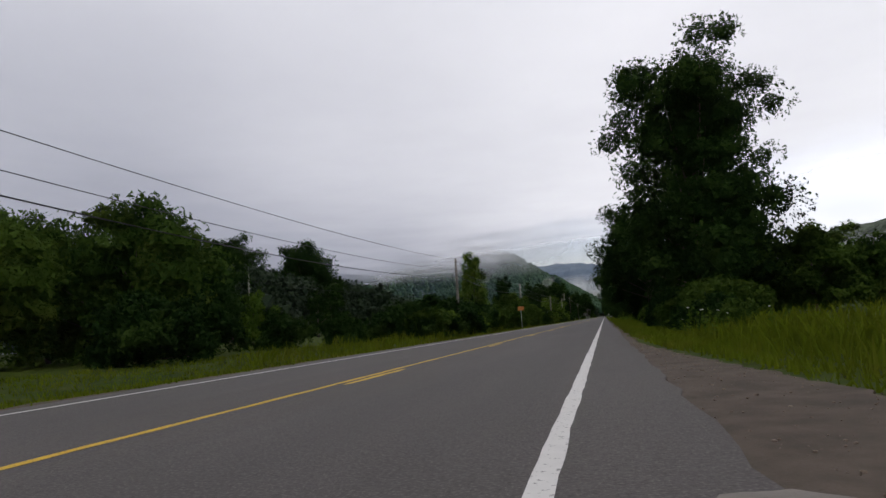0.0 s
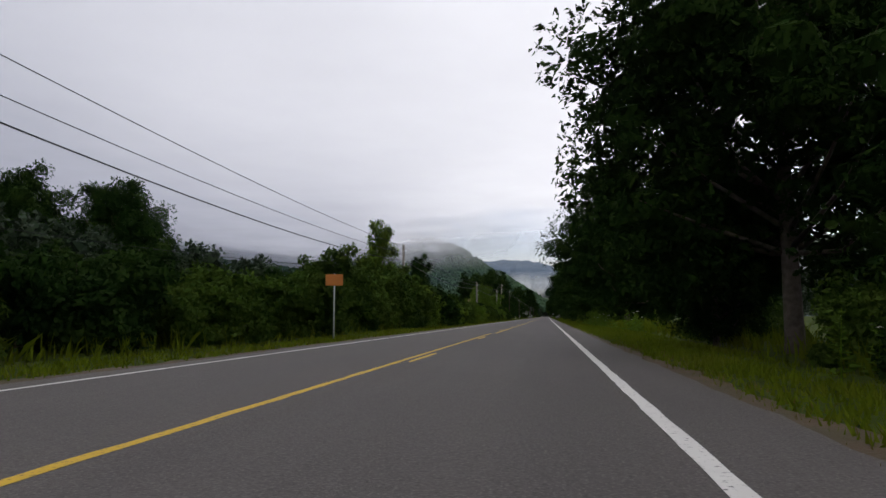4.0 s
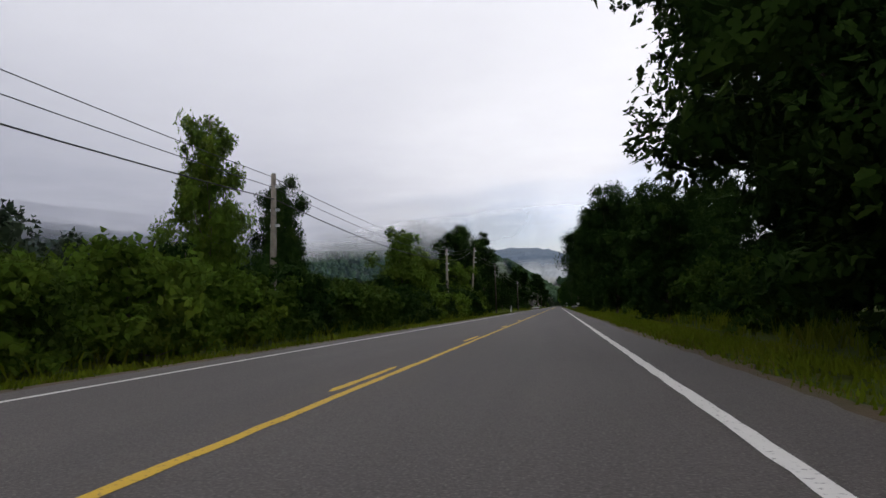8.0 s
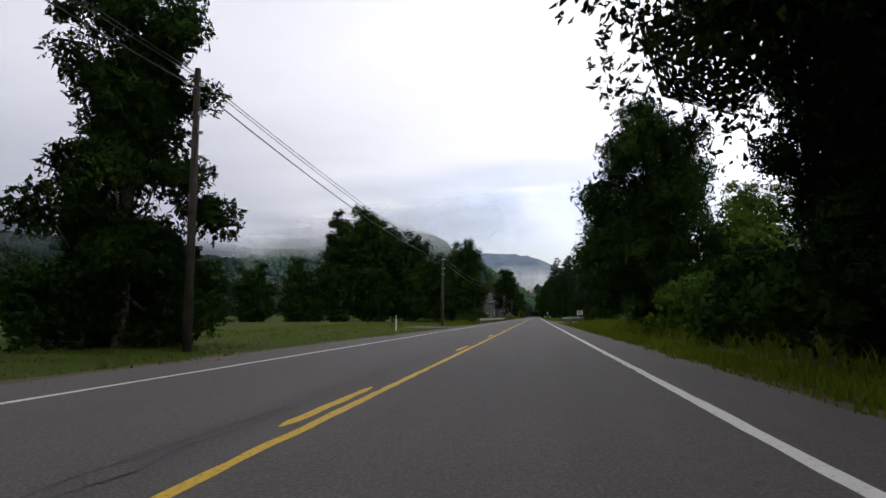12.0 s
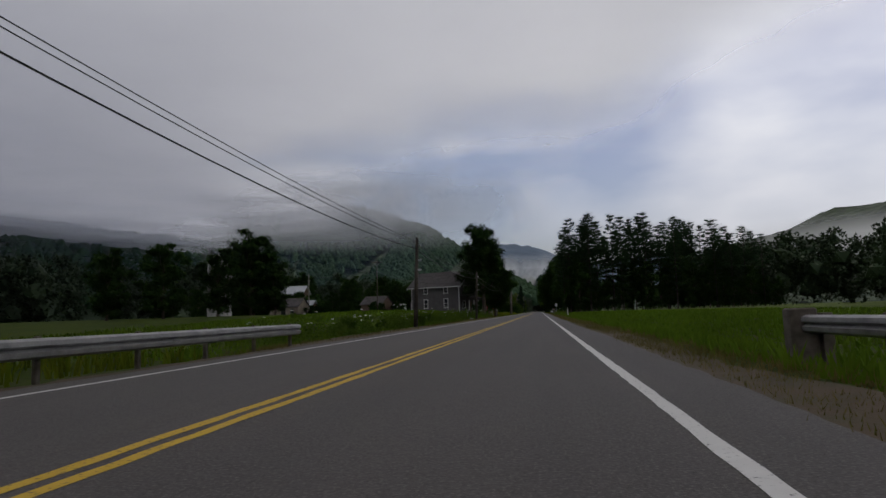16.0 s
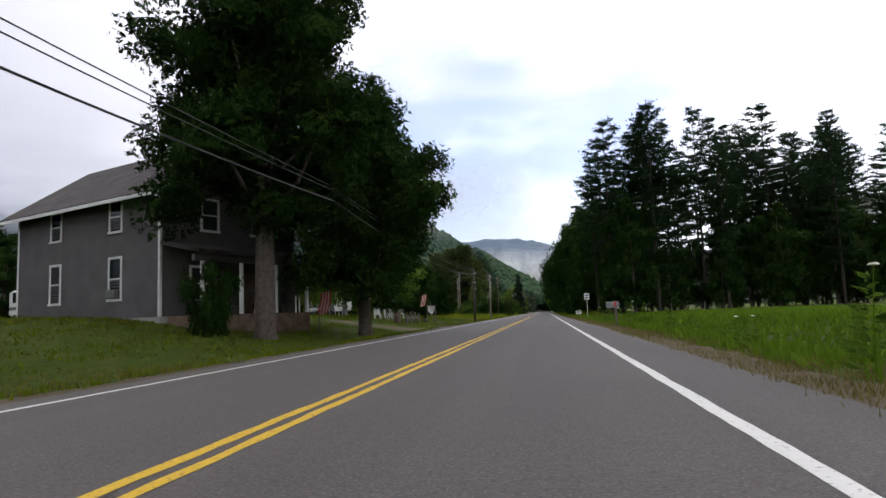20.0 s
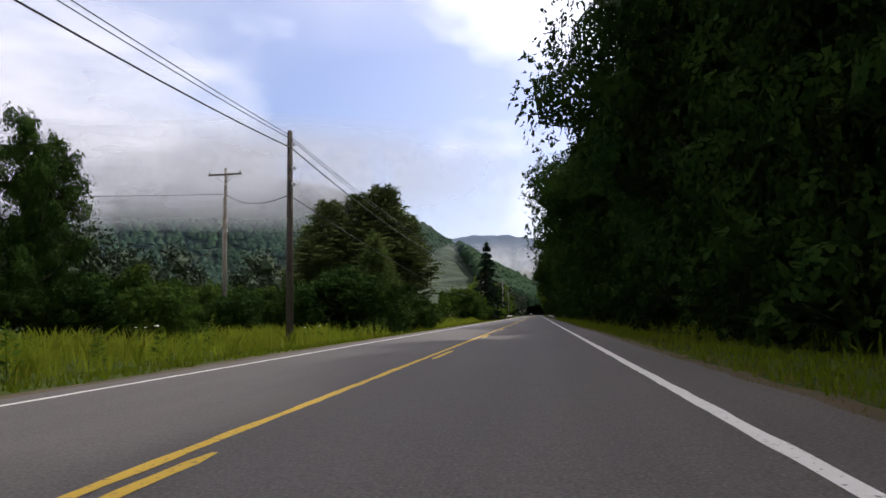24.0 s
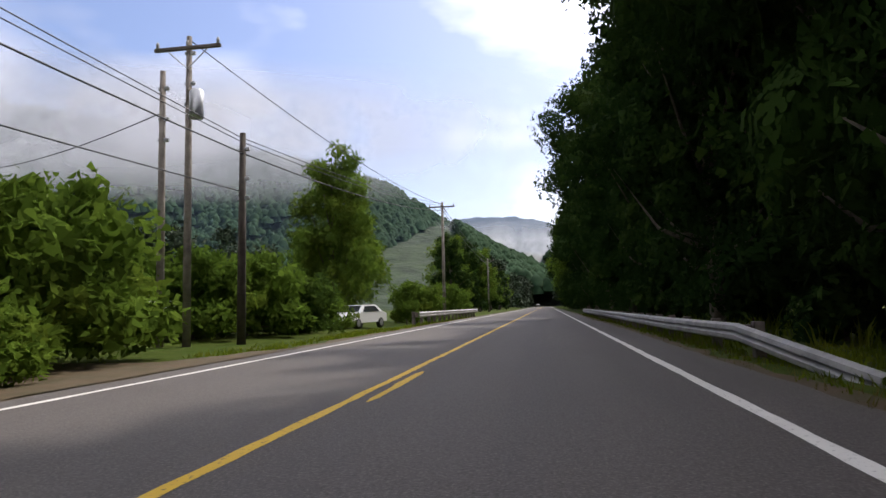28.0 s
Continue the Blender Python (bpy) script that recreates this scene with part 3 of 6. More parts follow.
bulb = lambda u: math.sin(math.pi * (0.12 + 0.8 * u)) ** 0.7
egg = lambda u: math.sin(math.pi * (0.22 + 0.7 * u)) ** 0.8
spread_top = lambda u: 0.55 + 0.45 * math.sin(math.pi * min(1, 0.15 + 0.75 * u)) if u < 0.9 else 0.7
column = lambda u: 0.75 + 0.25 * math.sin(math.pi * u) if u < 0.85 else 0.6
broadleaf("maple", 16, 0.8, 6.0, bulb, 56, 10500, 0.33, 11)
broadleaf("oak", 15, 1.4, 6.4, egg, 56, 12500, 0.31, 12, gaps=0.06)
broadleaf("tall", 20, 1.6, 6.0, lambda u: 0.78 + 0.22 * math.sin(math.pi * min(1.0, 0.05 + 0.9 * u)), 84, 17000, 0.28, 13, gaps=0.04, girth=0.34, limbs=22, cores=0.55)
broadleaf("open", 14, 2.6, 6.2, spread_top, 54, 12500, 0.29, 14, gaps=0.06, girth=0.26, limbs=26, cores=0.5)
broadleaf("poplar", 18, 1.0, 3.6, lambda u: math.sin(math.pi * (0.25 + 0.68 * u)) ** 0.9, 48, 9000, 0.34, 15)
broadleaf("street", 20, 5.0, 4.6, lambda u: 0.5 + 0.5 * math.sin(math.pi * (0.2 + 0.72 * u)), 60, 14000, 0.3, 61, girth=0.42, limbs=18)
broadleaf("lawn_maple", 14.5, 2.0, 4.5, lambda u: math.sin(math.pi * (0.26 + 0.68 * u)) ** 0.8, 64, 15000, 0.27, 62, girth=0.36, limbs=16, cores=0.66)
broadleaf("ash", 15, 1.5, 5.0, egg, 38, 4200, 0.44, 16, mat="leaf_light", gaps=0.15, cores=0.55)
broadleaf("high", 16, 4.2, 7.4, bulb, 66, 20000, 0.27, 31, girth=0.3, limbs=22, cores=0.64)
broadleaf("row", 16, 0.3, 5.4, bulb, 28, 1400, 0.64, 25)
broadleaf("row_b", 17, 0.3, 5.0, egg, 26, 1400, 0.64, 26, gaps=0.08)
broadleaf("edge", 17, 0.4, 5.6, lambda u: math.sin(math.pi * (0.16 + 0.74 * u)) ** 0.6, 56, 6600, 0.31, 51)
broadleaf("edge_b", 16, 1.2, 5.2, column, 50, 6400, 0.31, 52, gaps=0.12, limbs=18)
broadleaf("shrub", 3.4, 0.0, 2.5, lambda u: math.sin(math.pi * (0.3 + 0.6 * u)), 24, 1900, 0.29, 17, mat="sumac", girth=0.07, limbs=8, droop=0.5)
broadleaf("sumac", 8, 0.1, 5.0, lambda u: math.sin(math.pi * (0.3 + 0.6 * u)), 40, 4500, 0.36, 53, mat="sumac", girth=0.14)
broadleaf("hedge", 5.4, 0.0, 2.9, lambda u: math.sin(math.pi * (0.34 + 0.56 * u)) ** 0.8, 28, 2200, 0.27, 54, mat="sumac", girth=0.08, limbs=10)
broadleaf("bush", 2.2, 0.0, 1.7, lambda u: math.sin(math.pi * (0.35 + 0.55 * u)), 16, 1500, 0.2, 18, mat="leaf_light", girth=0.05, limbs=6)
broadleaf("thicket", 3.0, 0.0, 2.6, lambda u: math.sin(math.pi * (0.38 + 0.5 * u)), 22, 1600, 0.28, 19, girth=0.06, limbs=8)
broadleaf("fill", 3.2, 0.0, 2.8, lambda u: math.sin(math.pi * (0.38 + 0.5 * u)), 12, 560, 0.4, 27, girth=0.06, limbs=4)
broadleaf("young", 6, 0.4, 2.4, egg, 22, 2300, 0.28, 28, mat="leaf_light", girth=0.08, limbs=9, gaps=0.15, cores=0.5)
white_pine("pine", 30, 6.0, 5.0, 21)
white_pine("pine_b", 29, 8.0, 5.6, 29, spacing=1.6)
white_pine("pine_full", 20, 0.9, 6.6, 22, "needle_lit", 0.85, 8, 0.3, 0.45)
conifer("spruce", 14, 0.4, 3.4, 26, 10, "spruce", 23, 0.2, 0.5, -0.22, 0.55, 0.8, 30)
conifer("young_pine", 10, 0.4, 3.6, 24, 12, "needle_sunlit", 24, 0.14, 0.3, 0.25, 0.5, 0.8, 30)

# ---- ground and road ----
NEAR_END, FAR_END = -80.0, 2600.0


def make_ground():
    xs = [-4800, -3000, -1800, -1000, -600, -380, -240, -160, -110, -80, -62, -48, -38, -30, -25, -21, -18, -16, -14, -12.5, -11.2, -10.2, -9.4, -8.7, -8.1, -3.5, 1.3, 1.9, 2.6, 3.4, 4.4, 5.6, 7, 9, 12, 16, 21, 28, 37, 50, 70, 100, 150, 220, 320, 480, 800, 1500, 2600, 4800]
    ys = [-4800, -2000, -700, -300] + list(range(-160, 900, 4)) + [910, 940, 1000, 1100, 1300, 1700, 2400, 3400, 4900]
    verts = [(x, y, lie(x, y) if abs(x) < 400 else -0.1) for y in ys for x in xs]
    w = len(xs)
    faces = [(j * w + i, j * w + i + 1, (j + 1) * w + i + 1, (j + 1) * w + i) for j in range(len(ys) - 1) for i in range(w - 1)]
    tagged(new("ground", mesh_of("ground", verts, faces, M["meadow"], True)), "rough green meadow ground on both sides of the road", "ground", kind="structure")


make_ground()


def strip(name, x0, x1, y0, y1, z, mat, step=1.0, ragged0=0.0, ragged1=0.0, thick=0.0, seed=0, ends=0.0):
    """A strip along the road with uneven edges; thick gives it sides that go down."""
    rng = random.Random(seed)
    n = max(2, int((y1 - y0) / step) + 1)
    edge = lambda x, r, y, k: (x(y) if callable(x) else x) + (r * (noise.noise(Vector((y * 0.9, k, seed))) + 0.7 * rng.uniform(-1, 1)) if r else 0)
    v, f = [], []
    for i in range(n):
        y = y0 + (y1 - y0) * i / (n - 1)
        a, b = edge(x0, ragged0, y, 0.3), edge(x1, ragged1, y, 7.3)
        if ends and i in (0, n - 1):
            c = (a + b) / 2
            a, b = c + (a - c) * ends, c + (b - c) * ends
        zz = z(y) if callable(z) else z
        v += [(a, y, zz), (b, y, zz)] if not thick else [(a - 0.05, y, zz - thick), (a, y, zz), (b, y, zz), (b + 0.05, y, zz - thick)]
    c = 4 if thick else 2
    for i in range(n - 1):
        for k in range(c - 1):
            f.append((i * c + k, i * c + k + 1, (i + 1) * c + k + 1, (i + 1) * c + k))
    return new(name, mesh_of(name, v, f, mat))


def right_edge(y):
    return 0.98 + 0.35 * math.exp(-((y - 265) / 60) ** 2) + 0.3 * math.exp(-((y - 520) / 40) ** 2) + 0.05 * math.sin(y * 0.21)


def left_edge(y):
    return -7.85 - 0.1 * math.sin(y * 0.05) - 0.9 * math.exp(-((y - 270) / 40) ** 2)


def near_then_far(name, mat, x0, x1, z, label, **more):
    ob = strip(name, x0, x1, -60, 860, z, mat, **more)
    return tagged(ob, label, "road", kind="structure")


road = near_then_far("road", M["asphalt"], left_edge, right_edge, 0.0, "worn grey asphalt two-lane country road", step=0.5, ragged0=0.05, ragged1=0.05, thick=0.3)
tagged(strip("road_beyond", -7.9, 1.0, 860, 2300, 0.0, M["asphalt"], step=60, thick=0.3), "grey asphalt road running on to the hills", "road", kind="structure")
tagged(strip("shoulder_dirt_right", lambda y: right_edge(y) - 0.05, lambda y: right_edge(y) + 0.32 + 0.5 * max(0.0, min(1.0, (y - 378) / 12, (570 - y) / 20)) + 1.5 * max(0.0, min(1.0, (y - 340) / 8, (386 - y) / 8)), -60, 860, -0.022, M["dirt"], 0.6, 0, 0.16, 0.2, 3), "dry dirt and gravel edge along the asphalt", "road shoulder", kind="structure")
tagged(strip("shoulder_dirt_left", lambda y: left_edge(y) - 0.5 - 1.1 * max(0.0, min(1.0, (y - 390) / 15, (496 - y) / 15)), lambda y: left_edge(y) + 0.05, -60, 860, -0.022, M["dirt"], 0.6, 0.15, 0, 0.2, 4), "dry dirt edge along the asphalt", "road shoulder", kind="structure")
tagged(strip("gravel_pullout", lambda y: right_edge(y) - 0.02, lambda y: right_edge(y) + 0.25 + 1.9 * max(0.0, min(1.0, (19 - y) / 17)) ** 1.3, -60, 30, -0.014, M["gravel"], 0.25, 0, 0.12, 0.3, 5), "brown gravel pull-out beside the asphalt", "road shoulder", kind="structure")

# edge lines and centre lines
LINE = 0.004
for name, x, half, mat, label in (("edge_line_right", 0.0, 0.07, "line_white", "worn white edge line on asphalt"), ("edge_line_left", -7.2, 0.055, "line_white", "worn white edge line on asphalt")):
    tagged(strip(name, x - half, x + half, -60, 1500, LINE, M[mat], 0.35, 0.012, 0.012, 0, 6), label, "road marking", kind="structure")
for name, x, y0, y1 in (("centre_line_far_side", -3.71, -60, 92), ("centre_line_near_side", -3.49, 92, 578), ("centre_line_far_side", -3.71, 371, 1500)):
    tagged(strip(name, x - 0.055, x + 0.055, y0, y1, LINE, M["line_yellow"], 0.3, 0.016, 0.016, 0, 8, 0.4), "solid yellow centre line on asphalt", "road marking", kind="structure")
for x, y0, y1, phase in ((-3.49, -50, 90, 24.6), (-3.71, 96, 165, 159.8), (-3.71, 168, 217, 181.5), (-3.71, 226, 344, 230.24), (-3.49, 582, 740, 598.3)):
    c = 12.45 if y1 < 100 else 11.4 if y1 == 217 else 11.74
    k = math.ceil((y0 - phase) / c)
    while phase + k * c < y1:
        end = phase + k * c
        tagged(strip("centre_dash", x - 0.055, x + 0.055, end - 3.0, end, LINE, M["line_yellow"], 0.3, 0.018, 0.018, 0, k + 40, 0.35), "short yellow centre dash on asphalt", "road marking", "centre dashes", "structure")
        k += 1


# ---- hills ----
def ridge(name, crest, mat, label, foot, depth, seed, bumps=9.0, step=14.0):
    """A wooded ridge along a crest line of (x, y, z); foot: how far it reaches to the front; its skin is bumpy with treetops."""
    rng = np.random.default_rng(seed)
    pts = [Vector(c) for c in crest]
    line = []
    for a, b in zip(pts, pts[1:]):
        n = max(2, int((b - a).length / step))
        line += [a.lerp(b, i / n) for i in range(n)]
    line.append(pts[-1])
    rows = 18
    verts, faces = [], []
    for i, c in enumerate(line):
        d = (line[min(i + 1, len(line) - 1)] - line[max(i - 1, 0)]).to_2d().normalized()
        front = Vector((d.y, -d.x))
        for k in range(rows):
            u = k / (rows - 3)
            if u <= 1:
                q = c.to_2d() + front * foot * (1 - u)
                z = c.z * (0.5 - 0.5 * math.cos(math.pi * min(1.0, u * 0.92 + 0.04))) ** 0.85
            else:
                q = c.to_2d() - front * depth * (u - 1) * (rows - 3) / 2
                z = c.z * (1 - 0.5 * (u - 1) * (rows - 3) / 2)
            big = noise.noise(Vector((q.x * 0.006, q.y * 0.006, seed))) * c.z * 0.14
            z += big * u + bumps * (0.5 + 0.5 * noise.noise(Vector((q.x * 0.07, q.y * 0.07, seed)))) * min(1, u * 4) + rng.normal() * bumps * 0.22
            verts.append((q.x, q.y, z - 2.0 * (k == 0)))
    for i in range(len(line) - 1):
        faces += [(i * rows + k, (i + 1) * rows + k, (i + 1) * rows + k + 1, i * rows + k + 1) for k in range(rows - 1)]
    return tagged(new(name, mesh_of(name, verts, faces, M[mat])), label, "hill", kind="structure")


ridge("hill_left", [(-820, -500, 150), (-800, 300, 160), (-770, 700, 175), (-740, 950, 215), (-640, 1330, 232), (-460, 1540, 222), (-310, 1530, 185), (-188, 1500, 140), (-110, 1490, 84), (-60, 1500, 45), (-20, 1530, 8)], "hill", "long wooded hill along the valley under low cloud", 430, 300, 3, 8.0)
ridge("hill_ahead", [(-520, 2120, 170), (-300, 1960, 158), (-120, 1850, 150), (-20, 1850, 143), (25, 1880, 128), (70, 1950, 96), (200, 2100, 120), (500, 2300, 160)], "hill_hazed", "flat-topped wooded hill at the valley's end, haze blue painted in", 420, 300, 5, 6.0)
ridge("hill_right", [(420, 2000, 120), (620, 1500, 175), (760, 1050, 225), (900, 500, 250), (950, -400, 240)], "hill", "wooded hill across the valley half in cloud", 380, 300, 9, 8.0)


def hill_trees(seed, crest, foot, count):
    """Treetops over the near face of a ridge."""
    rng = np.random.default_rng(seed)
    pts = np.array(crest, float)
    k = rng.integers(0, len(pts) - 1, count)
    u = rng.random((count, 1))
    c = pts[k] * (1 - u) + pts[k + 1] * u
    d = pts[k + 1, :2] - pts[k, :2]
    d /= np.linalg.norm(d, axis=1, keepdims=True)
    w = rng.random(count) ** 0.8
    z = c[:, 2] * (0.5 - 0.5 * np.cos(np.pi * np.minimum(1.0, w * 0.92 + 0.04))) ** 0.85
    q = np.stack([c[:, 0] + d[:, 1] * foot * (1 - w), c[:, 1] - d[:, 0] * foot * (1 - w), z + 4 + 7 * rng.random(count)], 1)
    r, h = 4.0 + 3.5 * rng.random(count), 6 + 5 * rng.random(count)
    turn = rng.random(count) * 6.28
    rings = [q + np.stack([np.cos(turn + k * 1.5708 + up) * r * (1 - 0.4 * up), np.sin(turn + k * 1.5708 + up) * r * (1 - 0.4 * up), h * (0.1 + 0.6 * up)], 1) for up in (0, 1) for k in range(4)]
    verts = np.stack(rings + [q + np.stack([0 * r, 0 * r, h], 1)], 1).reshape(-1, 3)
    one = [(k, (k + 1) % 4, 4 + (k + 1) % 4, 4 + k) for k in range(4)] + [(4 + k, 4 + (k + 1) % 4, 8) for k in range(4)]
    faces = [tuple(9 * i + j for j in f) for i in range(count) for f in one]
    tagged(new("hill_trees", mesh_of("hill_trees", verts.tolist(), faces, M["hill_tree"], True)), "dense green treetops on the long hill", "wood", kind="stuff")


hill_trees(71, [(-740, 950, 215), (-640, 1330, 232), (-460, 1540, 222), (-310, 1530, 185), (-188, 1500, 140), (-110, 1490, 84), (-60, 1500, 45), (-20, 1530, 8)], 430, 11000)
hill_trees(73, [(-188, 1500, 140), (-110, 1490, 84), (-60, 1500, 45), (-20, 1530, 8)], 430, 3500)
hill_trees(72, [(-800, 300, 160), (-770, 700, 175), (-740, 950, 215)], 430, 4000)


def low_cloud(x, y, z, wide, high, turn, label="pale bank of low cloud on the hill", mat="vapour"):
    """A thin curved bank of mist before a hill."""
    v, f = [], []
    for i in range(13):
        for k in range(7):
            a = (i - 6) / 6
            v.append((a * wide / 2, 40 * (1 - a * a) * (0.4 + 0.2 * k / 6), (k / 6 - 0.5) * high))
    f = [(i * 7 + k, (i + 1) * 7 + k, (i + 1) * 7 + k + 1, i * 7 + k + 1) for i in range(12) for k in range(6)]
    ob = new("low_cloud", mesh_of("low_cloud", v, f, M[mat], True))
    ob.matrix_world = pose(x, y, z, 0, 0, turn)
    ob.visible_shadow = False
    return tagged(ob, label, "cloud", "low clouds", "structure")


for z, mat, label in ((104, "deck", "low grey cloud lying over the whole valley"), (92, "deck_veil", "thin grey veil hanging under the low cloud"), (82, "deck_veil", "thin grey veil hanging under the low cloud")):
    v = [(x, y, 0.0) for y in (-1600, 1900) for x in (-2200, 2200)]
    ob = new("cloud_deck", mesh_of("cloud_deck", v, [(0, 1, 3, 2)], M[mat]))
    ob.matrix_world = pose(0, 0, z)
    tagged(ob, label, "cloud", kind="structure")
low_cloud(-420, 1120, 150, 1000, 125, 22)
low_cloud(-560, 760, 130, 1300, 110, 50)
low_cloud(-560, 300, 108, 1200, 110, 70)
low_cloud(-520, -50, 108, 1200, 110, 85)
low_cloud(-330, 900, 90, 1500, 320, 60, "thin veil of mist before the long hill", "haze")
low_cloud(-60, 1400, 60, 240, 70, 5)
low_cloud(560, 1150, 80, 800, 80, -40)
low_cloud(700, 500, 90, 900, 100, -70)


def far_wood(name, spots, label, seed, mat="wood_far"):
    """Many tree heads as one belt. spots: rows of x, y, radius, height."""
    rng = np.random.default_rng(seed)
    quads = []
    heads = Shape()
    for x, y, r, h in spots:
        for k in range(7):
            u = (k + rng.random()) / 7
            a, d = k * 2.4 + rng.random(), r * 0.6 * math.sin(math.pi * (0.2 + 0.7 * u))
            c = np.array([x + d * math.cos(a), y + d * math.sin(a), h * (0.18 + 0.7 * u)])
            w = r * (0.5 + 0.25 * rng.random()) * (1.0 - 0.35 * u)
            lump(heads, c, (w * 0.58, w * 0.58, w * 0.52), rng, 0.4, True)
            n = 150
            out = rng.normal(size=(n, 3))
            out /= np.linalg.norm(out, axis=1, keepdims=True)
            ln = 0.035 * h + 0.4 * rng.random(n)
            quads.append(shards(c + out * w * (0.5 + 0.6 * rng.random((n, 1))), out + rng.normal(size=(n, 3)) * 0.6, ln, ln * 0.9, rng))
    ob = new(name, quads_mesh(name, np.concatenate(quads), M[mat], heads))
    return tagged(ob, label, "wood", kind="stuff")


def belt(x0, y0, x1, y1, n, low, high, seed, jitter=6.0):
    rng = random.Random(seed)
    out = []
    for i in range(n):
        u = (i + rng.random()) / n
        h = rng.uniform(low, high)
        out.append((x0 + (x1 - x0) * u + rng.uniform(-jitter, jitter), y0 + (y1 - y0) * u + rng.uniform(-jitter, jitter), h * rng.uniform(0.28, 0.42), h))
    return out


far_wood("far_wood", belt(-70, 60, -90, 300, 34, 12, 20, 1) + [q for q in belt(-120, 420, -70, 640, 36, 10, 17, 2) if not (505 < q[1] < 565)] + belt(-220, 330, -140, 700, 40, 16, 30, 3, 20) + belt(-100, 660, -80, 900, 30, 14, 24, 4), "belt of mixed dark green trees across the fields", 31)
far_wood("far_wood", belt(90, -40, 90, 330, 40, 14, 22, 5) + belt(60, 660, 120, 560, 26, 20, 26, 6, 10) + belt(120, 300, 220, 600, 40, 16, 26, 7, 16), "belt of dark trees behind the fields", 32)
far_wood("far_wood", belt(-15, 900, -14, 1400, 34, 10, 16, 8, 3) + belt(10, 900, 10, 1400, 34, 12, 18, 9, 3), "roadside trees far along the road", 33)

# ---- trees beside the road ----
plant("tall", 6.8, 44, 19.2, "tall dark green roadside tree with hanging leaves", wide=0.96)
plant("maple", 8.6, 47, 8, "dense dark growth round a tall tree")
plant("open", 5.6, 78, 13.6, "round-headed roadside tree with open branches")
plant("maple", 4.6, 82, 7.0, "dense dark tree under a taller one")
plant("oak", 6.6, 122.8, 16.4, "large dense dark green roadside tree", wide=0.92)
plant("maple", 10, 126, 12, "dense dark tree beside a larger one")
plant("maple", 6.3, 162, 15.6, "large dark roadside tree with ragged crown", wide=1.06)
for x, y, h in ((9.5, 164, 9), (7.5, 155, 4.6), (10.5, 158, 6), (8, 169, 12), (12, 174, 13)):
    plant("edge", x, y, h, "dark growth under a large tree")
for x, y, h in ((9.5, 178, 11), (11.5, 183, 13), (8.5, 200, 9), (12, 206, 12)):
    plant("edge", x, y, h, "dark growth behind the roadside trees")
plant("maple", 8.2, 162, 8.5, "dense dark tree beside a larger one")
plant("maple", 5.2, 190, 8.4, "dense dark green roadside tree", wide=0.85)
plant("maple", 4.9, 219.6, 13.8, "dense rounded dark roadside tree", wide=0.76)
for x, y, h, key in ((8.0, 243, 15, "edge"), (8.2, 250, 16.5, "tall"), (7.6, 257, 17, "maple"), (8.3, 268, 17.5, "high"), (10.4, 271.5, 17, "high"), (14, 260, 20, "edge_b"), (7.0, 273, 8.5, "edge"), (8.5, 277, 10.5, "edge_b"), (11.5, 283, 8.5, "edge_b")):
    plant(key, x, y, h, "dark overgrown roadside tree in a dense row")
plant("maple", 6.5, 303, 16.2, "tall dense dark roadside tree", wide=0.8)
for x, y, h in ((-17, 262, 3.4), (-18.6, 259.5, 4), (-16.6, 264, 3), (-16.8, 277.3, 3), (-15.4, 279.5, 2.2), (-17.6, 279.5, 3.4)):
    plant("thicket", x, y, h, "dark bush round the foot of a tall tree", "shrub")
plant("young", 12, 305, 8, "pale green young tree behind the roadside")
plant("ash", 17, 316, 13, "pale green tree behind the roadside")
plant("oak", 11.2, 351, 17, "roadside tree with drooping branches over the verge")

for x, y, h in ((6.2, 356, 2.2), (7, 360, 3), (6.4, 364, 2.8), (7.4, 369, 2.6), (9, 362, 3.4), (6, 374, 1.6), (-12.4, 356, 2.6), (-13, 361, 3), (-12.2, 366, 2.8), (-11.6, 371, 2), (-14.5, 352, 3)):
    plant("thicket", x, y, h, "dark green shrub beside the creek", "shrub", "creek shrubs")

# pines beyond the field
for i in range(44):
    u = i / 43
    x, y = 10.0 + 62 * u + random.uniform(-1.5, 2), 590 + 16 * u + random.uniform(-8, 14)
    plant(random.choice(["pine", "pine_b"]), x, y, random.uniform(25, 33) * (1 - 0.3 * max(0, u - 0.5)), "tall dark white pine with layered branches", group="pines behind the field", wide=random.uniform(0.8, 1.1))
for x, y, h in ((8.4, 592, 29), (7.6, 598, 27), (9.2, 589, 31)):
    plant("pine_b", x, y, h, "tall dark white pine with layered branches", group="pines behind the field", wide=0.85)
for i in range(26):
    u = i / 25
    plant(random.choice(["row", "row_b"]), 9.0 + 66 * u, 586 + 14 * u + random.uniform(-3, 5), random.uniform(10, 19), "dark broadleaf tree under the pines", group="trees under the pines", wide=0.8)
# wall of trees beside the road to the end
for i in range(38):
    y = 604 + i * 8.0
    plant(random.choice(["edge", "edge_b", "edge"] if y < 752 else ["row", "row_b"]), random.uniform(7.2, 9.0), y + random.uniform(-2, 2), random.uniform(16, 24), "tall dark broadleaf tree in the wood edge", group="wood edge", wide=0.8)
    if i % 2 == 0:
        plant("row", random.uniform(12, 16), y + random.uniform(-3, 3), random.uniform(20, 27), "tall dark tree in the wood", group="wood edge")
    plant("fill", random.uniform(5.6, 6.6), y + random.uniform(-2, 2), random.uniform(2.6, 4.4), "dark undergrowth along the wood edge", "shrub", "undergrowth of the wood edge")
for y, h in ((634, 23), (664, 25), (690, 24), (742, 22)):
    plant("oak", 7.6, y, h, "tall dark tree leaning out of the wood edge", group="wood edge", wide=0.75)
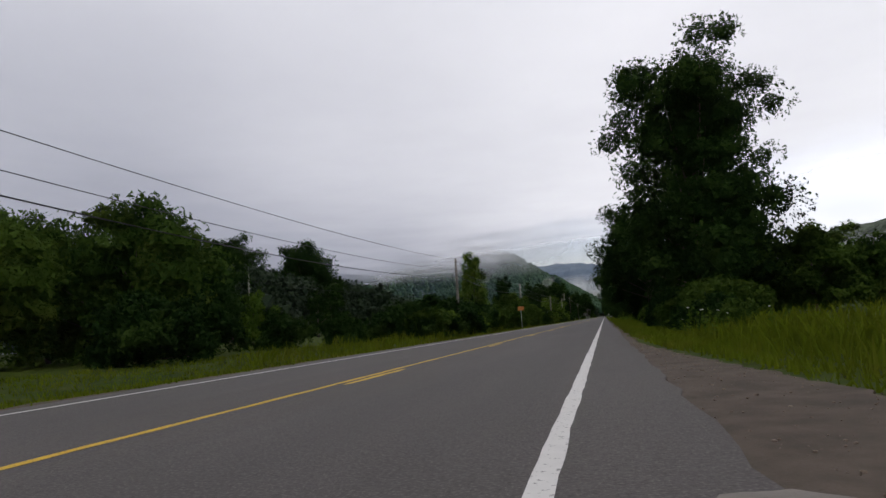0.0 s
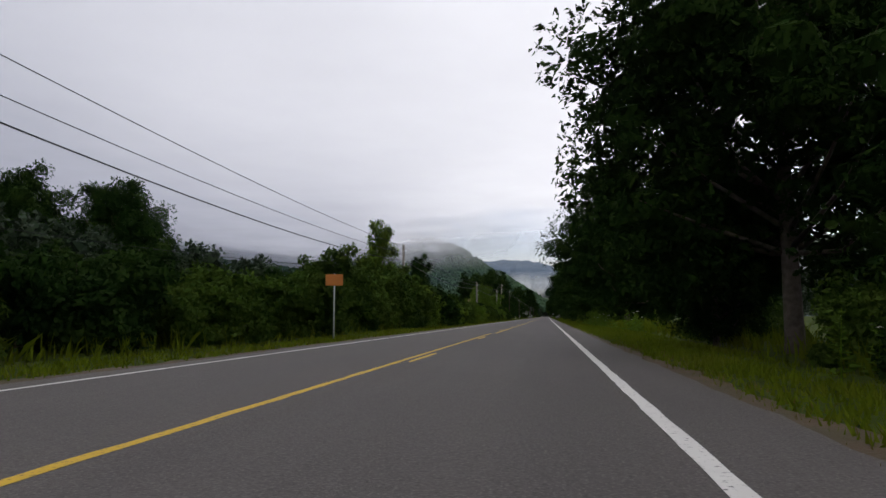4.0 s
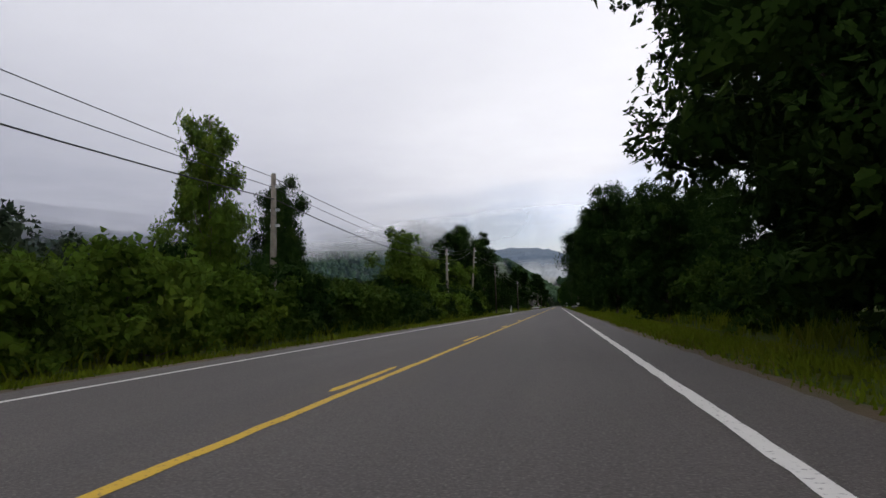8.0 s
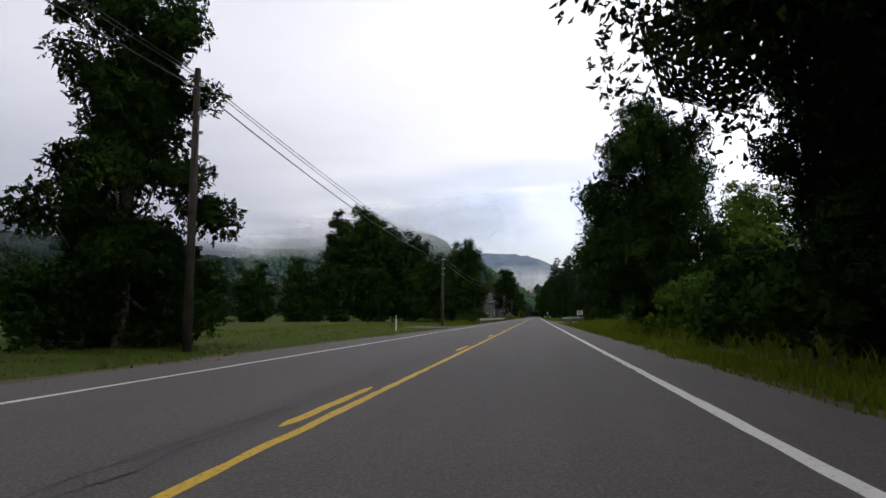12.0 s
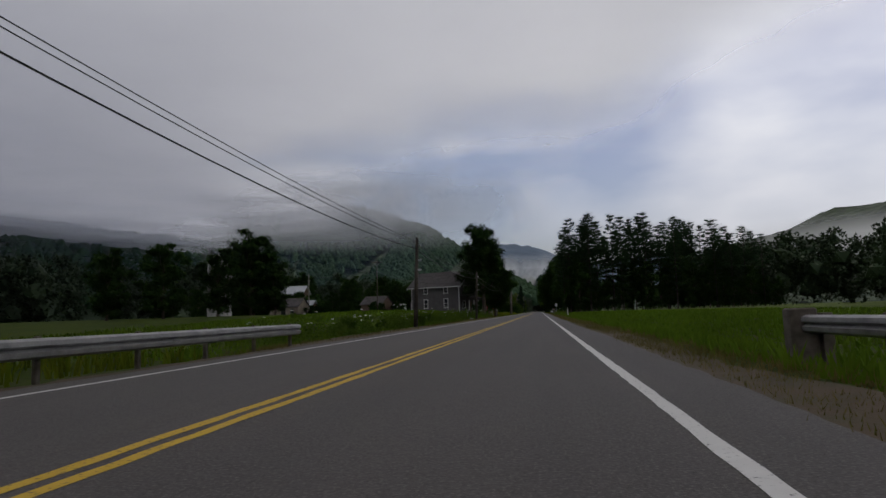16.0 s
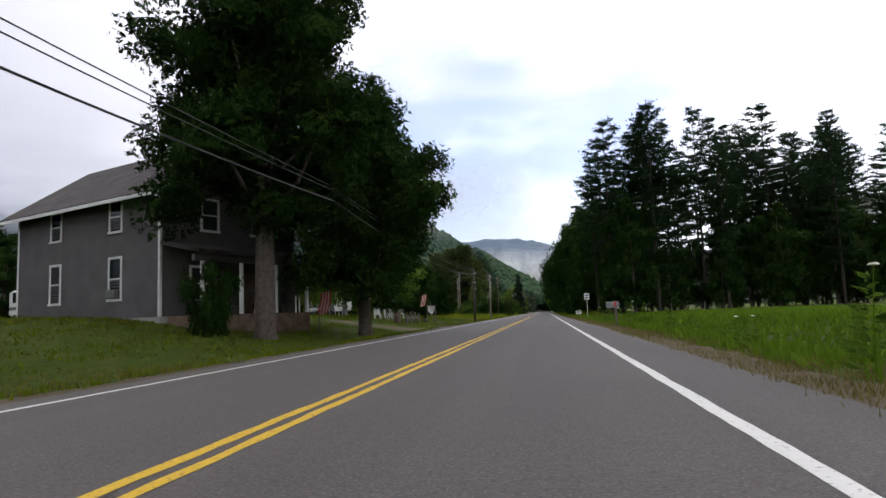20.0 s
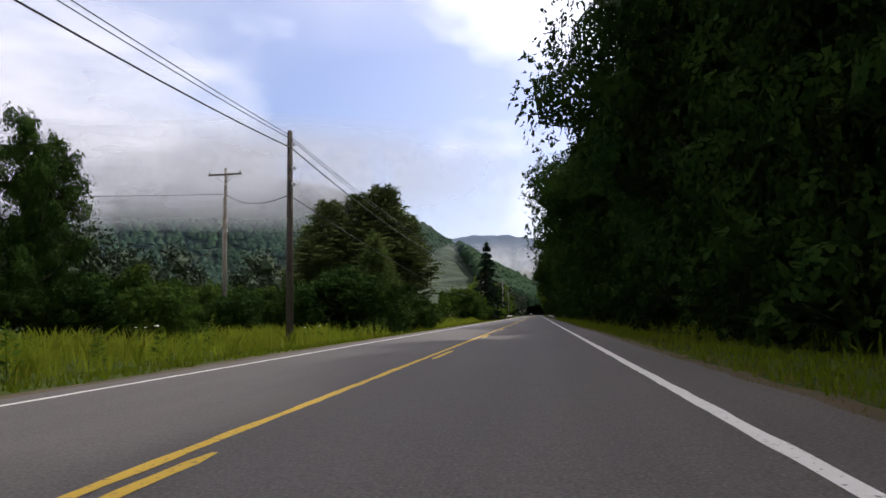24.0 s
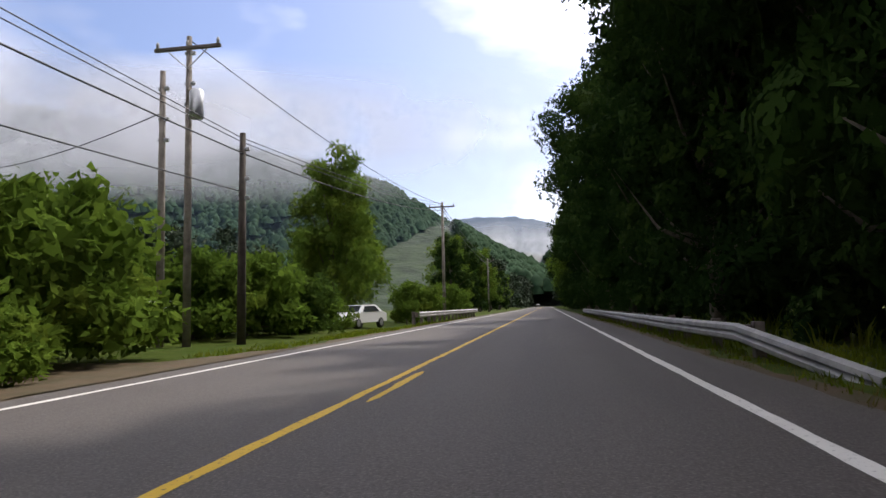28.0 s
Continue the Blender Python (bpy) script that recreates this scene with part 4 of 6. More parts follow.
plant("edge_b", 5.8, 708, 23, "tall dark tree leaning over the road", wide=0.6)
# pale ash leaves among the dark ones stand in for leaves in the sun
for i in range(13):
    plant("ash" if i > 4 and i % 3 == 1 else "edge_b", random.uniform(4.0, 4.8), 738 + 14 * i + random.uniform(-3, 3), random.uniform(16, 21), "tall tree leaning out over the road edge", group="wood edge", wide=0.82)
for x, y, h in ((5.8, 724, 20), (5.6, 743, 19), (6.2, 762, 20), (5.6, 778, 18)):
    plant("edge_b", x, y, h, "tall dark tree at the wood edge", wide=0.7)

# left: trees
for key, x, y, h in (("sumac", -25, 31, 9), ("sumac", -28, 23, 8), ("sumac", -33, 33, 9), ("oak", -27, 40, 6.5), ("row", -40, 60, 12), ("row_b", -52, 70, 14), ("row", -62, 92, 15), ("oak", -86, 174, 29), ("oak", -112, 180, 33), ("row", -70, 160, 14), ("row", -95, 165, 16), ("row_b", -60, 130, 11), ("row", -80, 110, 17)):
    plant(key, x, y, h, "dark green tree at the field edge")
plant("young", -30, 52, 5, "small light green tree in the field")
plant("ash", -43.5, 223, 27.5, "tall airy tree standing over the hedge", wide=0.6)
plant("maple", -32.5, 220, 16.5, "dense dark tree beside a taller one", wide=0.6)
plant("young", -14.6, 205, 8.5, "thin light green tree in the hedge", wide=0.8)
plant("ash", -17.5, 218, 8.5, "light green tree behind the hedge")
plant("ash", -19, 232, 9, "broadleaf tree behind the hedge")
plant("edge_b", -18, 261, 16, "tall roadside tree with dense dark leaves", wide=0.88)
plant("maple", -17, 240, 8, "dark green tree in the hedge", wide=0.9)
plant("poplar", -15.9, 278, 17, "tall roadside tree with dense dark leaves", wide=1.0, turn=40)
for i in range(24):
    x, y, h = -97 + 3.1 * i + random.uniform(-1.2, 1.2), 343 + 1.3 * i + random.uniform(-4, 4), random.uniform(10, 14)
    plant(random.choice(["row", "row_b"]), x, y, h, "dark tree in a row behind the lawn", group="trees behind the lawn")
plant("poplar", -42.5, 389, 25, "tall twin-topped dark tree", wide=0.9)
plant("poplar", -38, 391, 24, "tall twin-topped dark tree", wide=0.9)
plant("oak", -30, 384, 14, "dark tree beside the creek", wide=0.8)
plant("maple", -14.2, 376, 15.4, "large dense dark roadside tree", wide=0.72)
for x, y, h in ((-33, 378, 22), (-27, 381, 18), (-21, 380, 13), (-17.5, 370, 8), (-18, 384, 11)):
    plant("edge", x, y, h, "dark tree beside the creek")
plant("maple", -23, 372, 9, "dark tree beside the creek")
plant("street", -12.5, 511.4, 20.0, "tall roadside tree with a bare foot beside the grey house")
for x, y, h in ((-40, 468, 9), (-44, 469, 14), (-42, 464, 12), (-45, 460, 10), (-50, 455, 11), (-56, 452, 10)):
    plant("row", x, y, h, "dark broadleaf tree behind the field")
plant("lawn_maple", -10.7, 519.7, 14.5, "large dense roadside maple beside the grey house")
plant("fill", -13.6, 509, 2.8, "dark narrow bush beside the tree", "shrub", wide=0.45)
for x, y, h, wide in ((-30.3, 728, 26.5, 0.95), (-36, 732, 26, 1.0), (-41, 727, 24, 1.0), (-26.6, 733, 21, 0.9), (-46, 731, 20, 0.9), (-33, 738, 25, 1.0)):
    plant("pine_full", x, y, h, "large dark pine with layered branches", group="old pines", wide=wide)
plant("young_pine", -22, 686, 11.5, "young pine with sunlight in its needle colour")
plant("young_pine", -13.8, 655.2, 7.4, "young pine beside the road with sunlight in its needle colour", wide=1.25)
for x, y, h in ((-12.4, 648, 3.4), (-13, 651, 4), (-11.8, 655, 3.2), (-13.6, 658, 4.2), (-15.5, 650, 4.4), (-12, 660.5, 2.8), (-16.5, 656, 4.6)):
    plant("thicket", x, y, h, "dense dark shrub under a young pine", "shrub", "shrubs under the young pine")
plant("young_pine", -26, 705, 7, "young pine with sunlight in its needle colour")
plant("spruce", -10.8, 731.5, 15.4, "dark narrow spruce beside the road", wide=1.15)
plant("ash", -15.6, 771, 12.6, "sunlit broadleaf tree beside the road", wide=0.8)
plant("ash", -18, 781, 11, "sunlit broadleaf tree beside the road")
plant("edge", -29, 638, 13, "dark broadleaf tree behind the meadow", wide=0.7)
for i in range(9):
    plant("hedge", -19.5 - 0.9 * i + random.uniform(-1.5, 1.5), 690 - 6 * i, random.uniform(3.2, 4.6), "dark green shrub behind the tall grass", "shrub", "shrubs behind the meadow")
plant("maple", -34, 560, 9, "dark tree behind the lawn")
for i in range(14):
    plant("row" if i % 2 else "row_b", -120 + 6.5 * i + random.uniform(-1.5, 1.5), 556 + random.uniform(-4, 8), random.uniform(7.5, 11), "dark tree behind the farm sheds", group="trees behind the sheds")
plant("ash", -17.6, 548.5, 9.5, "small broadleaf tree on the lawn", wide=1.4)
plant("young", -20.5, 540.5, 7.6, "thin weeping light green tree beside the cottage", wide=0.6)
for x, y, h in ((-36, 600, 14), (-44, 612, 15), (-52, 604, 14), (-60, 616, 16), (-40, 630, 12), (-70, 610, 15)):
    plant("edge_b", x, y, h, "dark broadleaf tree at the field edge", group="trees at the field edge", wide=0.85)
for x, y, h in ((-46, 598, 12), (-40, 602, 13), (-34, 598, 13.5), (-28.5, 603, 13), (-24, 601, 10.5), (-20.5, 607, 8.5)):
    plant("edge" if x > -36 else "row", x, y, h, "dark broadleaf tree behind the lawn", group="trees behind the cottage", wide=0.9)
for x, y, h in ((-46, 560, 12), (-58, 566, 13), (-40, 574, 11), (-30, 580, 9), (-24, 590, 8), (-70, 560, 14), (-36, 590, 10)):
    plant("row", x, y, h, "dark tree behind the lawn and cottage", group="trees behind the cottage")

# left: hedge of shrubs
for i in range(64):
    y = 52 + i * 3.0 + random.uniform(-0.8, 0.8)
    if 244 < y:
        break
    plant(random.choice(["shrub", "shrub", "bush", "thicket"]), -13.3 + random.uniform(-0.7, 0.5), y, random.uniform(2.2, 3.2) + 1.3 * math.exp(-((y - 120) / 22) ** 2) + 0.4 * math.exp(-((y - 170) / 14) ** 2), "overgrown green roadside shrub in a long hedge", "shrub", "hedge along the road")
    plant("fill", -16.5 + random.uniform(-1, 1), y + 1.5, random.uniform(2.6, 4.2), "overgrown green shrub behind the hedge", "shrub", "hedge along the road")
for x, y, h in ((-21, 30, 3.2), (-24, 36, 3), (-20, 38, 2.4), (-17, 49, 2.2), (-19, 24, 3), (-18, 44, 2.2), (-14.5, 51, 2)):
    plant("thicket", x, y, h, "dark green shrub at the field edge", "shrub")
for y in (98, 101, 104, 109, 111, 116, 119, 122):
    plant("hedge", -14 + random.uniform(-0.6, 0.4), y, random.uniform(4.6, 5.4), "tall overgrown green shrub in a long hedge", "shrub", "hedge along the road")
plant("hedge", -14.5, 113, 5.4, "tall green sumac shrub over the hedge", "shrub")
plant("hedge", -13.6, 106, 4.6, "tall green sumac shrub over the hedge", "shrub")
for x, y, h in ((-15.8, 247.5, 5), (-17, 245.5, 6.5), (-13, 243, 3.6)):
    plant("hedge", x, y, h, "tall green shrub beside the lawn", "shrub")
for x, y, h in ((-16, 244, 8), (-18.5, 247, 9), (-15.5, 239, 7.4), (-20, 241, 8.4)):
    plant("young", x, y, h, "young light green tree beside the lawn", wide=1.1)
for i in range(12):
    y = 912 - i * 10
    plant(random.choice(["row_b", "ash"]), random.uniform(-17, -14), y + 20, random.uniform(9, 14), "roadside tree beyond the drive", group="trees beyond the drive", wide=0.9)
# right: shrubs under and between the trees
for x, y, h in ((7, 52, 1.9), (8.5, 57, 2.3), (7.5, 62, 2.3), (7.2, 67, 2.1), (8.2, 72, 2.6), (6.6, 75, 2.2), (9.5, 66, 2.7), (10, 60, 2.5), (6.2, 35, 2.6), (7, 40, 3), (5.2, 49, 2.4), (6, 86, 3), (7.5, 92, 2.8), (7, 137, 3.2), (10.5, 146, 3.6), (7.2, 153, 2.6), (8.4, 158, 3.4), (7, 163, 3), (6.6, 174, 3.2), (8, 180, 3.6), (7, 186, 3.4), (6.4, 191, 3), (7.6, 203, 3.2), (7, 209, 3.4), (8.5, 214, 3.8), (9.5, 222, 4.2), (7, 226, 3.2), (6.8, 236, 3.4), (6.4, 241, 3), (6.4, 251, 3.2), (6, 262, 3), (6.6, 273, 3.4), (7.4, 284, 3.8), (8, 291, 3.6), (9, 297, 4), (10, 309, 4.6), (9, 316, 3.4), (8.6, 287, 3)):
    plant(random.choice(["thicket", "shrub", "thicket"]), x, y, h, "dark green shrub in the roadside growth", "shrub", "roadside growth")
for x, y, h in ((10.5, 47, 6), (13, 44, 5.4), (15, 50, 6), (10, 53, 4.8), (12.5, 55, 5), (8.8, 58, 4), (11, 62, 4.4), (9.4, 68, 4), (11.5, 71, 4.6), (9, 75, 3.8), (16.5, 44, 4.6), (17, 58, 5), (13.5, 64, 4.6), (18.5, 50, 4.4)):
    plant("hedge", x, y, h, "dense dark growth beside a tall roadside tree", "shrub", "roadside growth", wide=1.15)
for k in range(19):
    plant("thicket" if k % 3 else "shrub", 5.3 + random.uniform(-0.3, 0.5), 28 + 2.5 * k, random.uniform(1.3, 2.2), "dark green shrub at the back of the mown verge", "shrub", "roadside growth")
plant("bush", 5.6, 146, 2.2, "pale flowering bush at the verge", "shrub")
plant("bush", 7.4, 297, 3.4, "light green bush at the verge", "shrub")
for x, y, h in ((-12.6, 712, 5), (-13.5, 716, 5.6), (-12.2, 719, 5.4), (-12, 724, 5), (-13.6, 727, 5.2), (-15, 721, 6), (-17, 715, 5.4), (-16, 709, 4.2), (-18, 704, 3.4), (-14.6, 735, 3.4)):
    plant("hedge", x, y, h, "dense roadside shrub beside the spruce", "shrub", "shrubs beside the spruce")
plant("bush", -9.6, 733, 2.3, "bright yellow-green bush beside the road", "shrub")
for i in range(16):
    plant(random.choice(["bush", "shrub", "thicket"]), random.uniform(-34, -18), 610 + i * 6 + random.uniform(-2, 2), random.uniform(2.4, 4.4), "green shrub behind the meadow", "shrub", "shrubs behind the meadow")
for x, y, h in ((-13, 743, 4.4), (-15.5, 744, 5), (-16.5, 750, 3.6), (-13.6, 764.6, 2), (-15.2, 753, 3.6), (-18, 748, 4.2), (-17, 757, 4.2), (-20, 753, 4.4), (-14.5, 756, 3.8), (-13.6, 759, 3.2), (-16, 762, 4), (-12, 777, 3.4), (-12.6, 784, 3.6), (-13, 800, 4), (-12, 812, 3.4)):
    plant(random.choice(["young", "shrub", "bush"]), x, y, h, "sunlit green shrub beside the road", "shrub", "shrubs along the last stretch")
# the sun on these bushes is partly put into their light leaf colour
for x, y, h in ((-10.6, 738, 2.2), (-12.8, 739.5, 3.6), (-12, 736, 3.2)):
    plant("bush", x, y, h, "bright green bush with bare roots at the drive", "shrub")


# ---- poles and wires ----
def pole(x, y, h, mat="pole", lean=0.0, label="weathered grey wooden utility pole", arm=False, r=0.14):
    ob = thing("utility_pole", label, "utility pole", "utility poles", at=(x, y, -0.3))
    part("post", Shape().tube([(0, 0, -0.5), (lean * 0.5, 0, h * 0.5), (lean, 0, h + 0.3)], [r * 1.15, r, r * 0.75], 10).mesh("post", M[mat], True), ob)
    for z in (0.35, 1.4, 2.1):
        part("bracket", Shape().box(lean - r - 0.02, lean + r + 0.12, -0.05, 0.05, h - z, h - z + 0.12, 0.01).mesh("bracket", M["steel"]), ob, "steel cable bracket")
    if arm:
        part("crossarm", Shape().box(-1.2, 1.2, -0.16, -0.05, h - 0.2, h - 0.08, 0.01).mesh("crossarm", M["post"]), ob, "wooden crossarm")
        for k in (-0.75, 0.75):
            part("brace", Shape().tube([(k, -0.1, h - 0.18), (0.0, -0.1, h - 0.85)], [0.022, 0.022], 5).mesh("brace", M["steel"]), ob, "thin steel crossarm brace")
        for k in (-1.1, 0.0, 1.1):
            part("insulator", Shape().tube([(k, -0.1, h - 0.08), (k, -0.1, h + 0.06), (k, -0.1, h + 0.14)], [0.05, 0.06, 0.03], 8).mesh("insulator", M["concrete"], True), ob, "pale insulator")
    return ob


def wire(a, b, sag, r=0.016, name="cable"):
    a, b = Vector(a), Vector(b)
    pts = [a.lerp(b, i / 14) - Vector((0, 0, sag * 4 * (i / 14) * (1 - i / 14))) for i in range(15)]
    ob = new(name, Shape().tube(pts, r, 5).mesh(name, M["wire"], True))
    return tagged(ob, "thin dark overhead cable between poles", "cable", "overhead cables")


POLES = [(-15.0, 8, 7.0), (-14.6, 67, 7.9), (-14.4, 119.4, 7.7), (-13.5, 176.5, 7.1), (-13.2, 220, 7.5), (-14.9, 251.5, 10.5), (-13.4, 278, 9.7), (-12.4, 332, 8.2), (-11.0, 378, 7.2), (-9.9, 422, 6.4), (-9.4, 462, 6.2), (-9.2, 510, 6.1), (-9.2, 559.5, 6.0), (-10.4, 596, 7.5), (-11.7, 632, 9.0), (-12.0, 690, 8.8), (-12.2, 751, 7.3), (-10.9, 788, 10.6), (-11.9, 845, 9.5)]
DARK = {332, 422, 462, 559.5, 632, 278, 751}
for x, y, h in POLES:
    if y in (510, 690):
        continue
    pole(x, y, h, "pole_dark" if y in DARK else "pole", 0.9 if y == 251.5 else 0.3 if y in (422, 462) else 0.05, "dark tarred wooden utility pole" if y in DARK else "weathered grey wooden utility pole", arm=y in (788, 845))


def drops(y):
    """How far below the top the three cables hang on a pole."""
    return (0.1, 1.2, 1.85) if y < 100 else (0.1, 0.8, 1.5) if y < 150 else (0.1, 0.6, 1.15) if y < 240 else (0.1, 0.3, 0.75)


for (x0, y0, h0), (x1, y1, h1) in zip(POLES, POLES[1:]):
    s = (y1 - y0) / 55
    for k, (a, b) in enumerate(zip(drops(y0), drops(y1))):
        wire((x0 - 0.1 + 0.1 * k, y0, h0 - a), (x1 - 0.1 + 0.1 * k, y1, h1 - b), (0.5, 0.6, 0.8)[k] * s, 0.026 if k == 2 else 0.016)
# second line of poles and the service poles
for x, y, h, arm, mat in ((-35, 510, 12.6, True, "pole_dark"), (-22.2, 647, 11.4, True, "pole"), (-22.8, 648, 9.6, False, "pole"), (-13.3, 749.4, 10.3, True, "pole"), (-14.0, 749, 9.0, False, "pole"), (-54, 92, 11.0, False, "pole"), (-55, 523, 11.2, False, "pole"), (-24, 566, 7.6, True, "pole")):
    ob = pole(x, y, h, mat, 0.0, "wooden utility pole with a crossarm" if arm else "slim wooden service pole", arm, 0.12)
    if y == 749.4:
        part("transformer", Shape().tube([(0.35, -0.1, h - 2.6), (0.35, -0.1, h - 2.5), (0.35, -0.1, h - 1.7), (0.35, -0.1, h - 1.6)], [0.2, 0.24, 0.24, 0.16], 12).mesh("transformer", M["steel"], True), ob, "grey steel transformer can")
for a, b, sag in (((-60, 20, 9.6), (-54, 92, 9.9), 1.2), ((-54, 92, 9.9), (-14.4, 119.4, 5.2), 1.0), ((-55, 523, 10.6), (-35, 510, 10.2), 0.6), ((-35, 510, 10.2), (-9.3, 462, 5.0), 1.1), ((-24, 566, 6.6), (-9.2, 559.5, 4.4), 0.3), ((-60, 575, 7.0), (-24, 566, 6.6), 0.8), ((-80, 610, 9), (-22.2, 647, 9.6), 1.2), ((-22.2, 647, 9.6), (-11.7, 632, 6.2), 0.5), ((-11.7, 632, 6.2), (-12.2, 751, 5.2), 1.8), ((-40, 765, 10.5), (-14, 749, 7.6), 0.7), ((-13.3, 749.4, 10.2), (-10.9, 788, 10.4), 0.7)):
    wire(a, b, sag, 0.02)


# ---- guard rails ----
def guard_rail(points, label, near_flare=False, block=False, slim=False, sunk=0.0, fall=0.0):
    """A steel beam with two ridges on wooden posts, along points (x, y)."""
    ob = thing("guard_rail", label, "guard rail", "guard rails", at=(points[0][0], points[0][1], -sunk))
    ob.matrix_world = pose(points[0][0], points[0][1], -sunk, -fall)
    ox, oy = points[0]
    prof = [(0.0, 0.39), (0.075, 0.43), (0.085, 0.5), (0.01, 0.545), (0.085, 0.59), (0.075, 0.66), (0.0, 0.7), (-0.012, 0.7), (0.06, 0.655), (0.07, 0.6), (-0.004, 0.545), (0.07, 0.49), (0.06, 0.435), (-0.012, 0.39)]
    side = -1 if ox > -3 else 1
    pts = []
    for (x0, y0), (x1, y1) in zip(points, points[1:]):
        n = max(1, int(abs(y1 - y0) / 3.8))
        pts += [(x0 + (x1 - x0) * i / n, y0 + (y1 - y0) * i / n) for i in range(n)]
    pts.append(points[-1])
    k = len(prof)
    for i in range(len(pts) - 1):
        (xa, ya), (xb, yb) = pts[i], pts[i + 1]
        drop = lambda q: -0.42 if near_flare and q == 0 else 0.0
        v = [(xa - ox + side * d, ya - oy, z + drop(i) + 0.004 * (i % 2)) for d, z in prof] + [(xb - ox + side * d, yb - oy + 0.05, z + drop(i + 1) + 0.004 * (i % 2)) for d, z in prof]
        f = [(j, (j + 1) % k, k + (j + 1) % k, k + j) for j in range(k)]
        part("beam", mesh_of("beam", v, f, M["rail"]), ob)
    for i, (x, y) in enumerate(pts):
        for m in (0, 0.5):
            if i == len(pts) - 1 and m:
                continue
            xx, yy = (x, y) if not m else ((x + pts[i + 1][0]) / 2, (y + pts[i + 1][1]) / 2)
            if near_flare and i == 0:
                continue
            g = 0.045 if slim else 0.09
            s = Shape().box(xx - ox - side * (0.21 + g) - g, xx - ox - side * (0.21 + g) + g, yy - oy - g, yy - oy + g, -1.6 if 352 < yy < 370 else -0.7, 0.73, 0.012)
            s.box(min(xx - ox - side * 0.02, xx - ox - side * 0.2), max(xx - ox - side * 0.02, xx - ox - side * 0.2), yy - oy - 0.07, yy - oy + 0.07, 0.4, 0.68, 0.01)
            part("post", s.mesh("post", M["post"]), ob, "weathered wooden post")
    if block:
        ex, ey = pts[-1]
        part("end_piece", Shape().box(ex - ox - 0.25, ex - ox + 0.2, ey - oy + 0.02, ey - oy + 0.4, -0.3, 0.82, 0.03).mesh("end_piece", M["post"]), ob, "dark wooden end block")
    return ob


guard_rail([(4.4, 347), (3.5, 358), (3.5, 388)], "weathered steel guard rail on wooden posts over the creek", block=True, sunk=-0.13, fall=0.3)
guard_rail([(-9.1, 344), (-8.45, 352), (-8.35, 380), (-8.3, 395)], "weathered steel guard rail on slim posts over the creek", slim=True, sunk=0.06)
guard_rail([(1.85, 737.4), (1.52, 741.5), (1.4, 746.5), (1.4, 786)], "bright steel guard rail with a turned-down end", near_flare=True, sunk=0.18)
guard_rail([(-8.9, 766), (-8.75, 770), (-8.7, 795)], "bright steel guard rail across the road")
for x, y0, y1 in ((-9.3, 361.5, 367), (4.25, 357, 367)):
    ob = thing("bridge_curb", "pale concrete bridge parapet block beside the guard rail", "parapet", at=(x, y0, 0))
    part("block", Shape().box(-0.2, 0.2, 0, y1 - y0, -1.5, 0.08, 0.03).mesh("block", M["concrete"]), ob)

# ---- grey house ----
HOUSE = (-29.0, 517.1, 1.05)


def window(ob, x0, x1, z0, z1, y=0.0, face="front", unit=False):
    """A sash window: frame, sill, two sashes and panes, in the wall's own plane."""
    def place(s):
        if face == "front":
            return s
        s.v = [(y - p[1], p[0], p[2]) for p in s.v]
        return s

    w = 0.11
    at = 0.0 if face != "front" else y
    fr = Shape().box(x0 - w, x0, at - 0.05, at + 0.02, z0 - w, z1 + w, 0.008).box(x1, x1 + w, at - 0.05, at + 0.02, z0 - w, z1 + w, 0.008).box(x0, x1, at - 0.05, at + 0.02, z1, z1 + w, 0.008)
    body = part("window", place(fr).mesh("window", M["white"]), ob, "white framed sash window")
    part("sill", place(Shape().box(x0 - w - 0.04, x1 + w + 0.04, at - 0.09, at + 0.02, z0 - w, z0 - 0.002, 0.01)).mesh("sill", M["white"]), body)
    mid = (z0 + z1) / 2
    for a, b, d in ((z0, mid - 0.03, 0.0), (mid + 0.03, z1, -0.012)):
        part("pane", place(Shape().box(x0 + 0.04, x1 - 0.04, at - 0.012 + d, at - 0.006 + d, a + 0.03, b - 0.03)).mesh("pane", M["glass"]), body)
    part("sash", place(Shape().box(x0, x1, at - 0.032, at - 0.014, mid - 0.03, mid + 0.03, 0.004)).mesh("sash", M["white"]), body)
    if unit:
        part("air_conditioner", place(Shape().box(x0 + 0.08, x1 - 0.08, at - 0.28, at - 0.04, z0 + 0.02, z0 + 0.42, 0.02)).mesh("air_conditioner", M["sign_back"]), body, "pale window air conditioner")


def lap_wall(x0, x1, z0, z1, y, board=0.13):
    """Lapped siding boards on a wall that faces -y."""
    s = Shape()
    z = z0
    while z < z1 - 0.01:
        t = min(z + board, z1)
        s.add([(x0, y - 0.016, z), (x1, y - 0.016, z), (x1, y - 0.002, t), (x0, y - 0.002, t), (x0, y, z), (x1, y, z)], [(0, 1, 2, 3), (4, 5, 1, 0)])
        z += board
    return s


